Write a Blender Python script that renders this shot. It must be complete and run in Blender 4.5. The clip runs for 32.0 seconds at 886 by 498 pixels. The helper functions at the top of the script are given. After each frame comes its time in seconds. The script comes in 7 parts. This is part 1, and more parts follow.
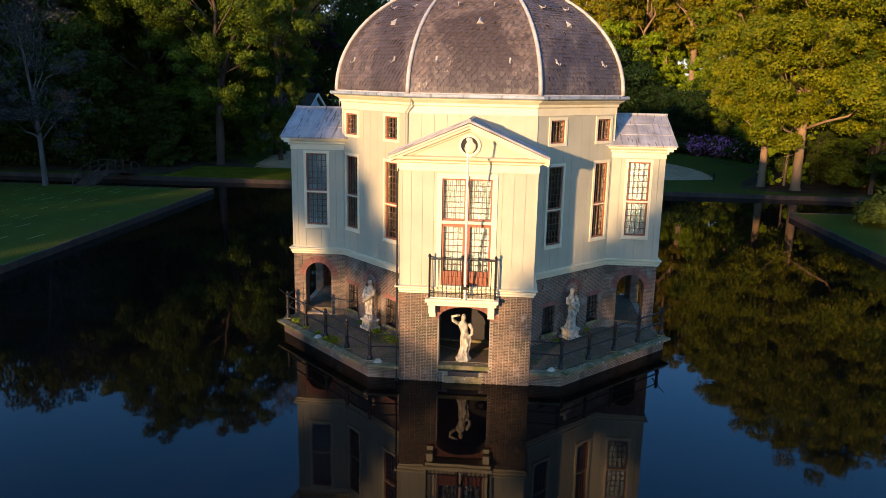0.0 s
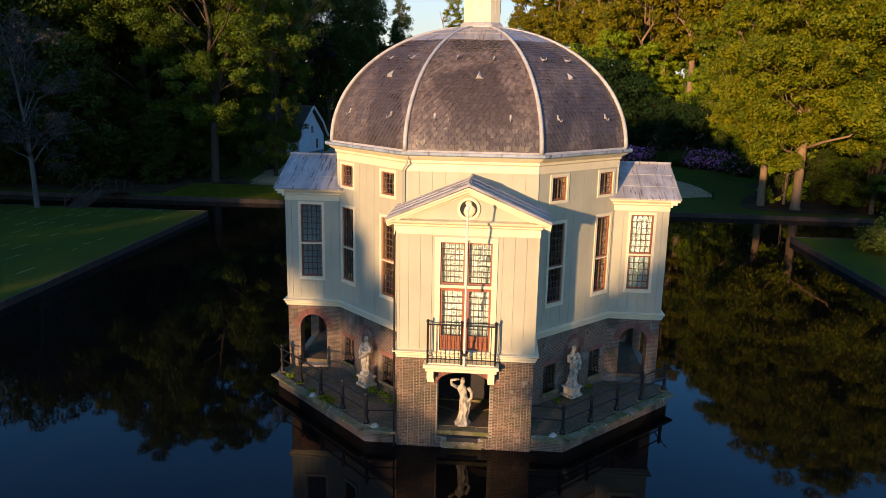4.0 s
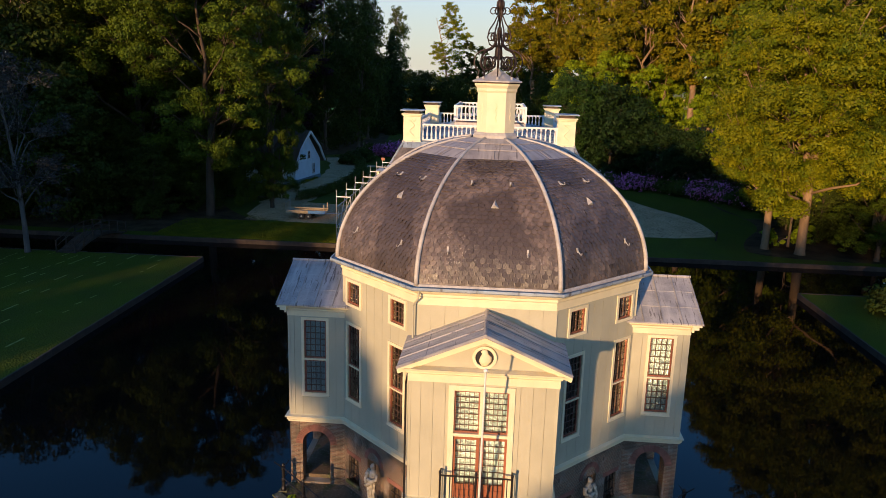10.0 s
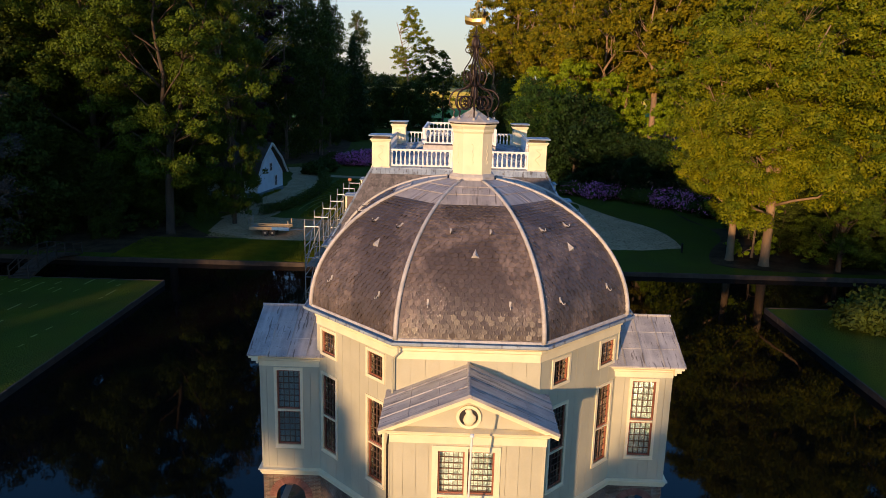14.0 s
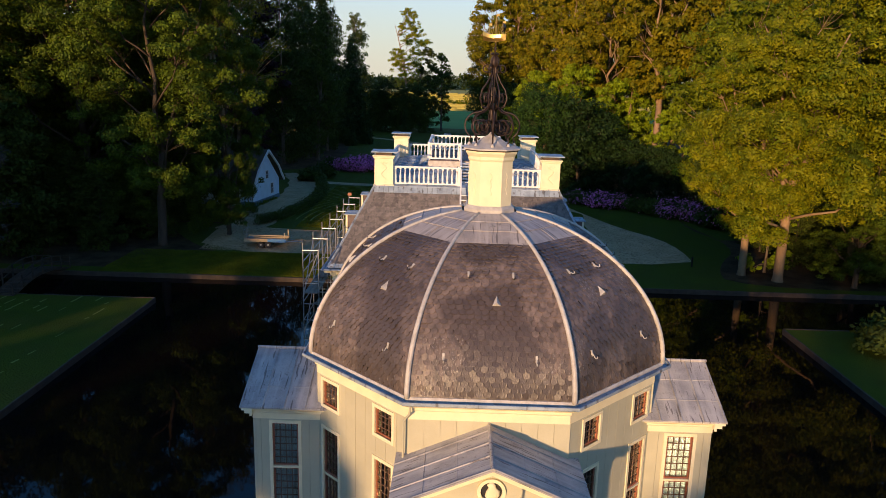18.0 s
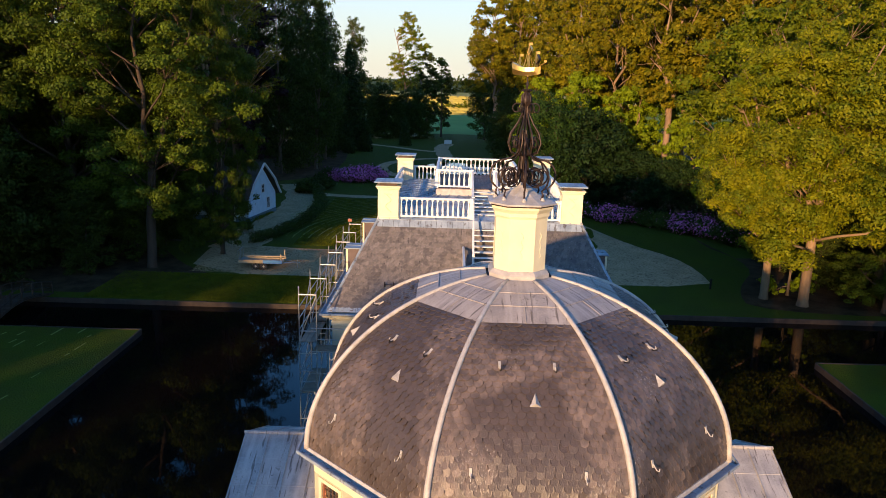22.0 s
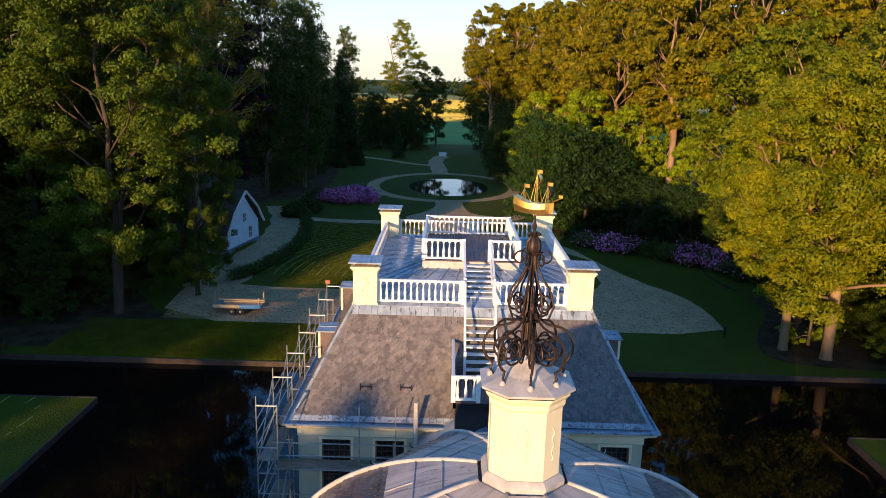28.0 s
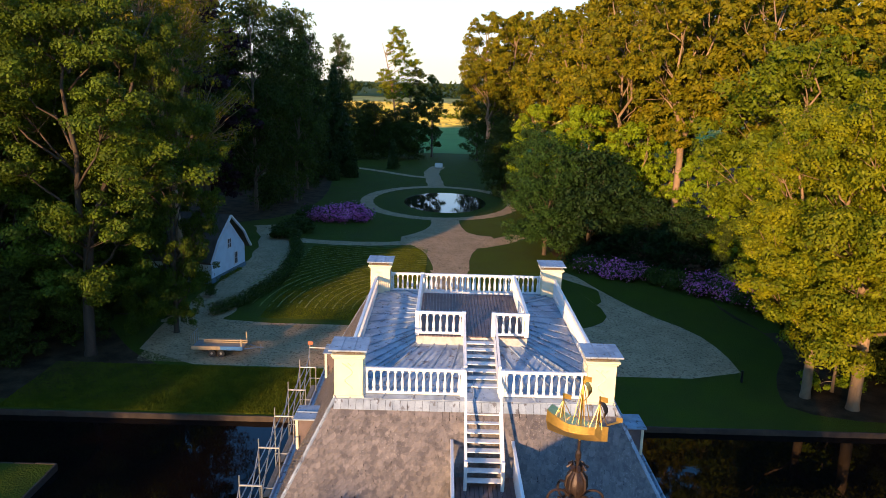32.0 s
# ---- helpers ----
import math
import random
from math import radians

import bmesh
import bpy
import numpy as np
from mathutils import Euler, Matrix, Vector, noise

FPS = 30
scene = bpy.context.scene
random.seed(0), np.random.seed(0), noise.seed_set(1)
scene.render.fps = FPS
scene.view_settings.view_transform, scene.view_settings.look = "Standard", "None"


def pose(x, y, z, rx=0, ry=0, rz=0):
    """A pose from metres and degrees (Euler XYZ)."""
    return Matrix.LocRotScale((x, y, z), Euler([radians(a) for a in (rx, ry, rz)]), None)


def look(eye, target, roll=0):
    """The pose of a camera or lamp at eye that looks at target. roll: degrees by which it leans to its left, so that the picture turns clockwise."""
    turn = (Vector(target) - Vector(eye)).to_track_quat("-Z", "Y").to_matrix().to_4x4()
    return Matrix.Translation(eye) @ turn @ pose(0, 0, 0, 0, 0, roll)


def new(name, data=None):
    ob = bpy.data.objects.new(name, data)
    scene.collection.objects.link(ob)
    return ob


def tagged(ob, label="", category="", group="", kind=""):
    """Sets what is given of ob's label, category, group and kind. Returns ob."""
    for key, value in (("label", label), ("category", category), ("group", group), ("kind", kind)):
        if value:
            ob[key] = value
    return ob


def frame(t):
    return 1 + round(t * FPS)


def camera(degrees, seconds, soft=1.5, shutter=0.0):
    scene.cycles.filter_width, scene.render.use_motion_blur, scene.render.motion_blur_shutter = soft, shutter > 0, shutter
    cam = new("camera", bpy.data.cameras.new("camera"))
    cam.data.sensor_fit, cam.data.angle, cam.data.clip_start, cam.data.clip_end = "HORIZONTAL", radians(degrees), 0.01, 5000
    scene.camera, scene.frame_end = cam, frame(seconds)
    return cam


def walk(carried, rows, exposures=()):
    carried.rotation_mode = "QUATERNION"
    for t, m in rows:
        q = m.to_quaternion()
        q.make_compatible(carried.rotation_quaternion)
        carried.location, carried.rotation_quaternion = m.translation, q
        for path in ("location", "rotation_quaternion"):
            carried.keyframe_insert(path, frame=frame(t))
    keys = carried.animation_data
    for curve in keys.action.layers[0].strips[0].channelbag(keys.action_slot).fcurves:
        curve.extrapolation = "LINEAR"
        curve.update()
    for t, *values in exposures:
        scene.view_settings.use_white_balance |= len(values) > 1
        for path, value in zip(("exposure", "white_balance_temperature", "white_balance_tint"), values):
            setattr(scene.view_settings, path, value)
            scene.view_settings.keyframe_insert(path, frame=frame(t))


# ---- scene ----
cam = camera(61.4, 32.0, soft=0.6)
PATH = [
    (0, (1.116, -28.828, 9.584), (0.954, -26.884, 9.144), 1.1),
    (0.5, (1.133, -28.664, 9.808), (0.972, -26.72, 9.367), 1.1),
    (1, (1.15, -28.531, 10.026), (0.99, -26.586, 9.585), 1.2),
    (1.5, (1.102, -28.304, 10.241), (0.945, -26.359, 9.8), 1.2),
    (2, (1.059, -28.06, 10.481), (0.903, -26.116, 10.037), 1.2),
    (2.5, (1.02, -27.867, 10.707), (0.865, -25.923, 10.265), 1.2),
    (3, (0.993, -27.825, 10.93), (0.839, -25.881, 10.485), 1.2),
    (3.5, (0.959, -27.812, 11.136), (0.806, -25.868, 10.692), 1.1),
    (5.5, (0.905, -27.442, 12.061), (0.757, -25.499, 11.612), 1.2),
    (6, (0.905, -27.298, 12.333), (0.758, -25.354, 11.884), 1.3),
    (6.5, (0.889, -27.144, 12.641), (0.742, -25.201, 12.19), 1.3),
    (7, (0.844, -26.981, 12.979), (0.7, -25.038, 12.526), 1.3),
    (7.5, (0.75, -26.798, 13.31), (0.607, -24.855, 12.854), 1.4),
    (8, (0.631, -26.61, 13.662), (0.491, -24.669, 13.203), 1.4),
    (8.5, (0.52, -26.376, 14.006), (0.381, -24.434, 13.546), 1.4),
    (9, (0.379, -26.156, 14.315), (0.242, -24.214, 13.856), 1.4),
    (9.5, (0.247, -25.942, 14.713), (0.111, -24.0, 14.254), 1.5),
    (10, (0.101, -25.73, 15.172), (-0.033, -23.787, 14.714), 1.6),
    (10.5, (-0.007, -25.453, 15.656), (-0.14, -23.51, 15.201), 1.5),
    (11, (-0.133, -25.214, 16.016), (-0.255, -23.27, 15.56), 1.5),
    (11.5, (-0.234, -25.027, 16.118), (-0.356, -23.083, 15.662), 1.4),
    (12, (-0.303, -24.843, 16.201), (-0.415, -22.899, 15.745), 1.4),
    (12.5, (-0.34, -24.803, 16.277), (-0.42, -22.858, 15.821), 1.4),
    (13, (-0.359, -24.827, 16.319), (-0.416, -22.881, 15.863), 1.4),
    (13.5, (-0.405, -24.805, 16.379), (-0.448, -22.858, 15.922), 1.4),
    (14, (-0.475, -24.737, 16.435), (-0.508, -22.79, 15.979), 1.4),
    (14.5, (-0.546, -24.564, 16.484), (-0.578, -22.617, 16.027), 1.5),
    (16.5, (-0.825, -23.395, 16.762), (-0.852, -21.448, 16.306), 1.6),
    (17, (-0.911, -23.022, 16.859), (-0.937, -21.074, 16.403), 1.6),
    (17.5, (-0.972, -22.604, 16.925), (-0.999, -20.657, 16.471), 1.5),
    (18, (-1.082, -22.17, 17.007), (-1.105, -20.222, 16.553), 1.6),
    (18.5, (-1.171, -21.74, 17.102), (-1.193, -19.793, 16.649), 1.6),
    (19, (-1.258, -21.291, 17.19), (-1.279, -19.343, 16.737), 1.6),
    (19.5, (-1.351, -20.83, 17.288), (-1.37, -18.882, 16.836), 1.6),
    (20, (-1.447, -20.357, 17.425), (-1.465, -18.409, 16.973), 1.7),
    (20.5, (-1.526, -19.858, 17.536), (-1.544, -17.91, 17.085), 1.7),
    (21, (-1.604, -19.361, 17.659), (-1.621, -17.413, 17.208), 1.7),
    (21.5, (-1.652, -18.876, 17.773), (-1.672, -16.927, 17.323), 1.6),
    (22, (-1.735, -18.317, 17.903), (-1.754, -16.368, 17.453), 1.5),
    (22.5, (-1.872, -17.848, 18.113), (-1.888, -15.9, 17.661), 1.5),
    (23, (-1.958, -17.372, 18.371), (-1.971, -15.424, 17.921), 1.5),
    (23.5, (-2.024, -16.862, 18.579), (-2.037, -14.913, 18.129), 1.6),
    (24, (-2.037, -16.398, 18.76), (-2.05, -14.449, 18.31), 1.5),
    (24.5, (-2.006, -15.932, 18.957), (-2.019, -13.983, 18.507), 1.5),
    (25, (-1.933, -15.418, 19.107), (-1.946, -13.469, 18.659), 1.5),
    (25.5, (-1.842, -14.987, 19.237), (-1.854, -13.037, 18.791), 1.6),
    (27.5, (-1.572, -13.125, 20.024), (-1.582, -11.176, 19.575), 1.4),
    (28, (-1.504, -12.568, 20.212), (-1.513, -10.619, 19.764), 1.5),
    (28.5, (-1.45, -12.067, 20.427), (-1.458, -10.117, 19.981), 1.5),
    (29, (-1.4, -11.575, 20.657), (-1.407, -9.625, 20.211), 1.4),
    (29.5, (-1.367, -10.879, 20.883), (-1.374, -8.929, 20.437), 1.4),
    (30, (-1.363, -10.096, 21.055), (-1.37, -8.146, 20.61), 1.5),
    (30.5, (-1.41, -9.444, 21.257), (-1.415, -7.494, 20.81), 1.4),
    (31, (-1.474, -8.919, 21.478), (-1.477, -6.969, 21.032), 1.5),
    (31.5, (-1.547, -8.382, 21.72), (-1.548, -6.432, 21.274), 1.6),
    (32, (-1.627, -7.833, 21.934), (-1.625, -5.883, 21.49), 1.6),
]
walk(cam, [(t, look(eye, target, roll)) for t, eye, target, roll in PATH],
     [(t, stops, 7000, 8) for t, stops in ((0.0, 1.72), (6.0, 1.26), (13.0, 1.16), (17.0, 1.16), (22.0, 1.5), (25.0, 1.6), (28.0, 1.66), (32.0, 1.85))])

# ---- world, sun and exposure ----
SUN_EL, SUN_AZ = 6.8, 203.0
world = bpy.data.worlds.new("sky")
scene.world = world
world.use_nodes = True
wn = world.node_tree.nodes
sky = wn.new("ShaderNodeTexSky")
sky.sky_type = 'NISHITA'
sky.sun_disc = False
sky.sun_elevation, sky.sun_rotation = radians(SUN_EL), radians(SUN_AZ)
sky.air_density, sky.dust_density, sky.ozone_density = 1.0, 0.3, 5.6
wn["Background"].inputs["Strength"].default_value = 0.17
# pale evening haze, thickest at the horizon
wl = world.node_tree.links
tc, sz, mr, hz = wn.new("ShaderNodeTexCoord"), wn.new("ShaderNodeSeparateXYZ"), wn.new("ShaderNodeMapRange"), wn.new("ShaderNodeMix")
wl.new(tc.outputs["Generated"], sz.inputs[0])
wl.new(sz.outputs["Z"], mr.inputs[0])
mr.interpolation_type = 'SMOOTHSTEP'
mr.inputs[1].default_value, mr.inputs[2].default_value, mr.inputs[3].default_value, mr.inputs[4].default_value = -0.08, 0.42, 0.94, 0.0
hz.data_type = 'RGBA'
hz.inputs[7].default_value = (1.95, 1.82, 1.62, 1)
wl.new(mr.outputs[0], hz.inputs[0])
wl.new(sky.outputs["Color"], hz.inputs[6])
wl.new(hz.outputs[2], wn["Background"].inputs["Color"])
sun = new("sun", bpy.data.lights.new("sun", 'SUN'))
sun.data.energy, sun.data.angle, sun.data.color = 2.6, radians(0.9), (1.0, 0.64, 0.37)
az, el = radians(SUN_AZ), radians(SUN_EL)
sun_from = Vector((math.sin(az) * math.cos(el), math.cos(az) * math.cos(el), math.sin(el)))
sun.matrix_world = look(sun_from * 300, (0, 0, 0))


# ---- mesh helpers ----
class Mesh:
    """Collects vertices and faces of one mesh."""

    def __init__(self):
        self.v, self.f = [], []

    def add(self, verts, faces, m=None):
        n = len(self.v)
        self.v += [tuple(m @ Vector(p)) for p in verts] if m else [tuple(p) for p in verts]
        self.f += [tuple(n + i for i in q) for q in faces]
        return self

    def box(self, x0, x1, y0, y1, z0, z1, m=None, b=0.0):
        x0, x1 = min(x0, x1), max(x0, x1)
        y0, y1 = min(y0, y1), max(y0, y1)
        if b <= 0:
            v = [(x0, y0, z0), (x1, y0, z0), (x1, y1, z0), (x0, y1, z0), (x0, y0, z1), (x1, y0, z1), (x1, y1, z1), (x0, y1, z1)]
            return self.add(v, [(3, 2, 1, 0), (4, 5, 6, 7), (0, 1, 5, 4), (1, 2, 6, 5), (2, 3, 7, 6), (3, 0, 4, 7)], m)
        v = []
        for z, i in ((z0, b), (z0 + b, 0), (z1 - b, 0), (z1, b)):
            v += [(x0 + i, y0 + i, z), (x1 - i, y0 + i, z), (x1 - i, y1 - i, z), (x0 + i, y1 - i, z)]
        f = [(3, 2, 1, 0), (12, 13, 14, 15)]
        for k in range(3):
            f += [(4 * k + j, 4 * k + (j + 1) % 4, 4 * k + 4 + (j + 1) % 4, 4 * k + 4 + j) for j in range(4)]
        return self.add(v, f, m)

    def loft(self, rings, m=None, cap=True, closed=True):
        n = len(rings[0])
        v = [p for r in rings for p in r]
        f = []
        for k in range(len(rings) - 1):
            for j in range(n if closed else n - 1):
                a, b2 = k * n + j, k * n + (j + 1) % n
                f.append((a, b2, b2 + n, a + n))
        if cap and closed:
            f.append(tuple(range(n - 1, -1, -1)))
            f.append(tuple((len(rings) - 1) * n + j for j in range(n)))
        return self.add(v, f, m)

    def lathe(self, prof, n=12, m=None, cap=True):
        return self.loft([[(r * math.cos(2 * math.pi * j / n), r * math.sin(2 * math.pi * j / n), z) for j in range(n)] for r, z in prof], m, cap)

    def ngon_prism(self, corners, z0, z1, m=None):
        return self.loft([[(x, y, z0) for x, y in corners], [(x, y, z1) for x, y in corners]], m)

    def extrude(self, pts, y0, y1, m=None):
        """A polygon in the xz plane, drawn out along y."""
        return self.loft([[(x, y1, z) for x, z in pts], [(x, y0, z) for x, z in pts]], m)

    def tube(self, pts, r, n=6, m=None):
        pts = [Vector(p) for p in pts]
        rr = r if isinstance(r, (list, tuple)) else [r] * len(pts)
        rings, side = [], None
        for i, p in enumerate(pts):
            d = (pts[min(i + 1, len(pts) - 1)] - pts[max(i - 1, 0)]).normalized()
            if side is None:
                side = d.orthogonal().normalized()
            side = (side - d * side.dot(d)).normalized()
            up = d.cross(side)
            rings.append([p + (side * math.cos(2 * math.pi * j / n) + up * math.sin(2 * math.pi * j / n)) * rr[i] for j in range(n)])
        return self.loft(rings, m)

    def data(self, name, mat, smooth=False):
        me = bpy.data.meshes.new(name)
        me.from_pydata(self.v, [], self.f)
        me.materials.append(mat)
        if smooth:
            me.shade_smooth()
        me.update()
        return me


def part(name, shape, mat, parent=None, label="", m=None, smooth=False):
    """One mesh object, under a thing or a part; shape is a Mesh or mesh data already made."""
    me = shape if isinstance(shape, bpy.types.Mesh) else shape.data(name, mat, smooth)
    ob = new(name, me)
    if parent:
        ob.parent = parent
    if m:
        ob.matrix_local = m
    if label:
        ob["label"] = label
    return ob


def thing(name, label, category, m=None, group="", kind=""):
    ob = new(name)
    ob.empty_display_size = 0.3
    if m:
        ob.matrix_world = m
    return tagged(ob, label, category, group, kind)


def solid(name, shape, mat, label, category="", kind="", m=None, smooth=False, group=""):
    return tagged(part(name, shape, mat, None, "", m, smooth), label, category, group, kind)


def rects(u0, u1, z0, z1, holes):
    """The rectangle u0..u1, z0..z1 less the holes, as rectangles."""
    us = sorted({u0, u1, *[min(max(h[k], u0), u1) for h in holes for k in (0, 1)]})
    out = []
    for a, b in zip(us, us[1:]):
        if b - a < 1e-4:
            continue
        cuts = sorted((max(h[2], z0), min(h[3], z1)) for h in holes if h[0] < (a + b) / 2 < h[1])
        z = z0
        for c0, c1 in cuts:
            if c0 > z + 1e-4:
                out.append((a, b, z, c0))
            z = max(z, c1)
        if z < z1 - 1e-4:
            out.append((a, b, z, z1))
    return out


def turn(deg):
    return Matrix.Rotation(radians(deg), 4, 'Z')


# ---- materials ----
def material(name, base, rough=0.6, metal=0.0, vary=0.25, scale=3.0, bump=0.15, fine=40.0, island=0.0, obj=0.0, other=None, spec=0.5, streak=1.0, relief=0.02):
    """Base colour broken up at two scales, with fine relief."""
    mt = bpy.data.materials.new(name)
    mt.use_nodes = True
    nt = mt.node_tree
    N, L = nt.nodes, nt.links
    bs = N["Principled BSDF"]
    bs.inputs["Roughness"].default_value, bs.inputs["Metallic"].default_value = rough, metal
    bs.inputs["Specular IOR Level"].default_value = spec
    tc = N.new("ShaderNodeTexCoord")
    geo = N.new("ShaderNodeNewGeometry")
    mp = N.new("ShaderNodeMapping")
    mp.inputs["Scale"].default_value = (1, 1, streak)
    mp.inputs["Rotation"].default_value = (0.37, 0.23, 0.61) if streak == 1.0 else (0.0, 0.0, 0.61)
    L.new(geo.outputs["Position"], mp.inputs["Vector"])
    n1, n2 = N.new("ShaderNodeTexNoise"), N.new("ShaderNodeTexNoise")
    n1.inputs["Scale"].default_value, n1.inputs["Detail"].default_value = scale, 5
    n2.inputs["Scale"].default_value, n2.inputs["Detail"].default_value = fine, 3
    for n in (n1, n2):
        L.new(mp.outputs["Vector"], n.inputs["Vector"])
    mix = N.new("ShaderNodeMix")
    mix.data_type = 'RGBA'
    o = other or tuple(c * (1 - vary) for c in base)
    mix.inputs[6].default_value, mix.inputs[7].default_value = (*base, 1), (*o, 1)
    rp = N.new("ShaderNodeMapRange")
    rp.inputs[1].default_value, rp.inputs[2].default_value = 0.38, 0.66
    L.new(n1.outputs["Fac"], rp.inputs[0])
    L.new(rp.outputs[0], mix.inputs[0])
    hs = N.new("ShaderNodeHueSaturation")
    L.new(mix.outputs[2], hs.inputs["Color"])
    ad = N.new("ShaderNodeMath")
    ad.operation = 'MULTIPLY_ADD'
    L.new(n2.outputs["Fac"], ad.inputs[0])
    ad.inputs[1].default_value, ad.inputs[2].default_value = vary * 1.2, 1 - vary * 0.6
    val = ad.outputs[0]
    for amount, socket in ((island, geo.outputs["Random Per Island"]), (obj, N.new("ShaderNodeObjectInfo").outputs["Random"])):
        if amount:
            m2 = N.new("ShaderNodeMath")
            m2.operation = 'MULTIPLY_ADD'
            L.new(socket, m2.inputs[0])
            m2.inputs[1].default_value, m2.inputs[2].default_value = amount, 1 - amount / 2
            m3 = N.new("ShaderNodeMath")
            m3.operation = 'MULTIPLY'
            L.new(val, m3.inputs[0])
            L.new(m2.outputs[0], m3.inputs[1])
            val = m3.outputs[0]
    L.new(val, hs.inputs["Value"])
    L.new(hs.outputs["Color"], bs.inputs["Base Color"])
    if bump:
        bp = N.new("ShaderNodeBump")
        bp.inputs["Strength"].default_value, bp.inputs["Distance"].default_value = bump, relief
        L.new(n2.outputs["Fac"], bp.inputs["Height"])
        L.new(bp.outputs["Normal"], bs.inputs["Normal"])
    return mt


def leaf_material(name, base, other, trans=0.35, spec=0.12):
    mt = material(name, base, 0.55, vary=0.3, scale=0.8, bump=0, fine=2.0, island=0.55, obj=0.4, other=other, spec=spec)
    N, L = mt.node_tree.nodes, mt.node_tree.links
    tr, mx = N.new("ShaderNodeBsdfTranslucent"), N.new("ShaderNodeMixShader")
    col = N["Principled BSDF"].inputs["Base Color"].links[0].from_socket
    L.new(col, tr.inputs["Color"])
    mx.inputs[0].default_value = trans
    L.new(N["Principled BSDF"].outputs[0], mx.inputs[1])
    L.new(tr.outputs[0], mx.inputs[2])
    L.new(mx.outputs[0], N["Material Output"].inputs["Surface"])
    return mt


def brick_material(name, c1, c2, mortar, width=0.17, row=0.05):
    """Small old bricks with pale joints, laid in courses on any upright wall."""
    mt = material(name, c1, 0.85, vary=0.3, scale=1.4, bump=0.2)
    N, L = mt.node_tree.nodes, mt.node_tree.links
    geo = N.new("ShaderNodeTexCoord")
    sp, cb, ad = N.new("ShaderNodeSeparateXYZ"), N.new("ShaderNodeCombineXYZ"), N.new("ShaderNodeMath")
    L.new(geo.outputs["Object"], sp.inputs[0])
    ad.operation = 'ADD'
    L.new(sp.outputs[0], ad.inputs[0])
    L.new(sp.outputs[1], ad.inputs[1])
    L.new(ad.outputs[0], cb.inputs[0])
    L.new(sp.outputs[2], cb.inputs[1])
    bk = N.new("ShaderNodeTexBrick")
    bk.inputs["Scale"].default_value = 1.0
    bk.inputs["Brick Width"].default_value, bk.inputs["Row Height"].default_value = width, row
    bk.inputs["Mortar Size"].default_value, bk.inputs["Mortar Smooth"].default_value = 0.0075, 0.2
    bk.inputs["Color1"].default_value, bk.inputs["Color2"].default_value, bk.inputs["Mortar"].default_value = (*c1, 1), (*c2, 1), (*mortar, 1)
    L.new(cb.outputs[0], bk.inputs["Vector"])
    hs = N["Hue/Saturation/Value"]
    ns = N.new("ShaderNodeTexNoise")
    ns.inputs["Scale"].default_value, ns.inputs["Detail"].default_value = 1.3, 6
    L.new(geo.outputs["Object"], ns.inputs["Vector"])
    rp = N.new("ShaderNodeMapRange")
    rp.inputs[1].default_value, rp.inputs[2].default_value = 0.55, 0.75
    rp.inputs[4].default_value = 0.55
    L.new(ns.outputs["Fac"], rp.inputs[0])
    mx = N.new("ShaderNodeMix")
    mx.data_type = 'RGBA'
    L.new(rp.outputs[0], mx.inputs[0])
    L.new(bk.outputs["Color"], mx.inputs[6])
    mx.inputs[7].default_value = (0.46, 0.43, 0.37, 1)
    L.new(mx.outputs[2], hs.inputs["Color"])
    b2 = N.new("ShaderNodeBump")
    b2.invert = True
    b2.inputs["Strength"].default_value, b2.inputs["Distance"].default_value = 0.8, 0.01
    L.new(bk.outputs["Fac"], b2.inputs["Height"])
    L.new(N["Bump"].outputs["Normal"], b2.inputs["Normal"])
    L.new(b2.outputs["Normal"], N["Principled BSDF"].inputs["Normal"])
    return mt


def slate_material(name, base, other, uneven=0.5):
    """Slate with upright weather streaks and pale lichen flecks that gather in patches."""
    mt = material(name, base, 0.42, vary=0.34, scale=8.0, bump=0.3, fine=60, obj=uneven, island=uneven, other=other, streak=0.13, spec=0.5)
    N, L = mt.node_tree.nodes, mt.node_tree.links
    geo, mp = N.new("ShaderNodeNewGeometry"), N.new("ShaderNodeMapping")
    mp.inputs["Scale"].default_value = (1, 1, 0.4)
    L.new(geo.outputs["Position"], mp.inputs["Vector"])
    fac = []
    for scale, lo, hi, detail in ((26.0, 0.60, 0.66, 3), (0.9, 0.52, 0.66, 2)):
        n = N.new("ShaderNodeTexNoise")
        n.inputs["Scale"].default_value, n.inputs["Detail"].default_value = scale, detail
        L.new(mp.outputs["Vector"], n.inputs["Vector"])
        r = N.new("ShaderNodeMapRange")
        r.inputs[1].default_value, r.inputs[2].default_value = lo, hi
        L.new(n.outputs["Fac"], r.inputs[0])
        fac.append(r.outputs[0])
    mul = N.new("ShaderNodeMath")
    mul.operation = 'MULTIPLY'
    L.new(fac[0], mul.inputs[0])
    L.new(fac[1], mul.inputs[1])
    half = N.new("ShaderNodeMath")
    half.operation = 'MULTIPLY'
    L.new(mul.outputs[0], half.inputs[0])
    half.inputs[1].default_value = 0.7
    mx = N.new("ShaderNodeMix")
    mx.data_type = 'RGBA'
    L.new(half.outputs[0], mx.inputs[0])
    L.new(N["Hue/Saturation/Value"].outputs["Color"], mx.inputs[6])
    mx.inputs[7].default_value = (0.46, 0.41, 0.35, 1)
    L.new(mx.outputs[2], N["Principled BSDF"].inputs["Base Color"])
    return mt


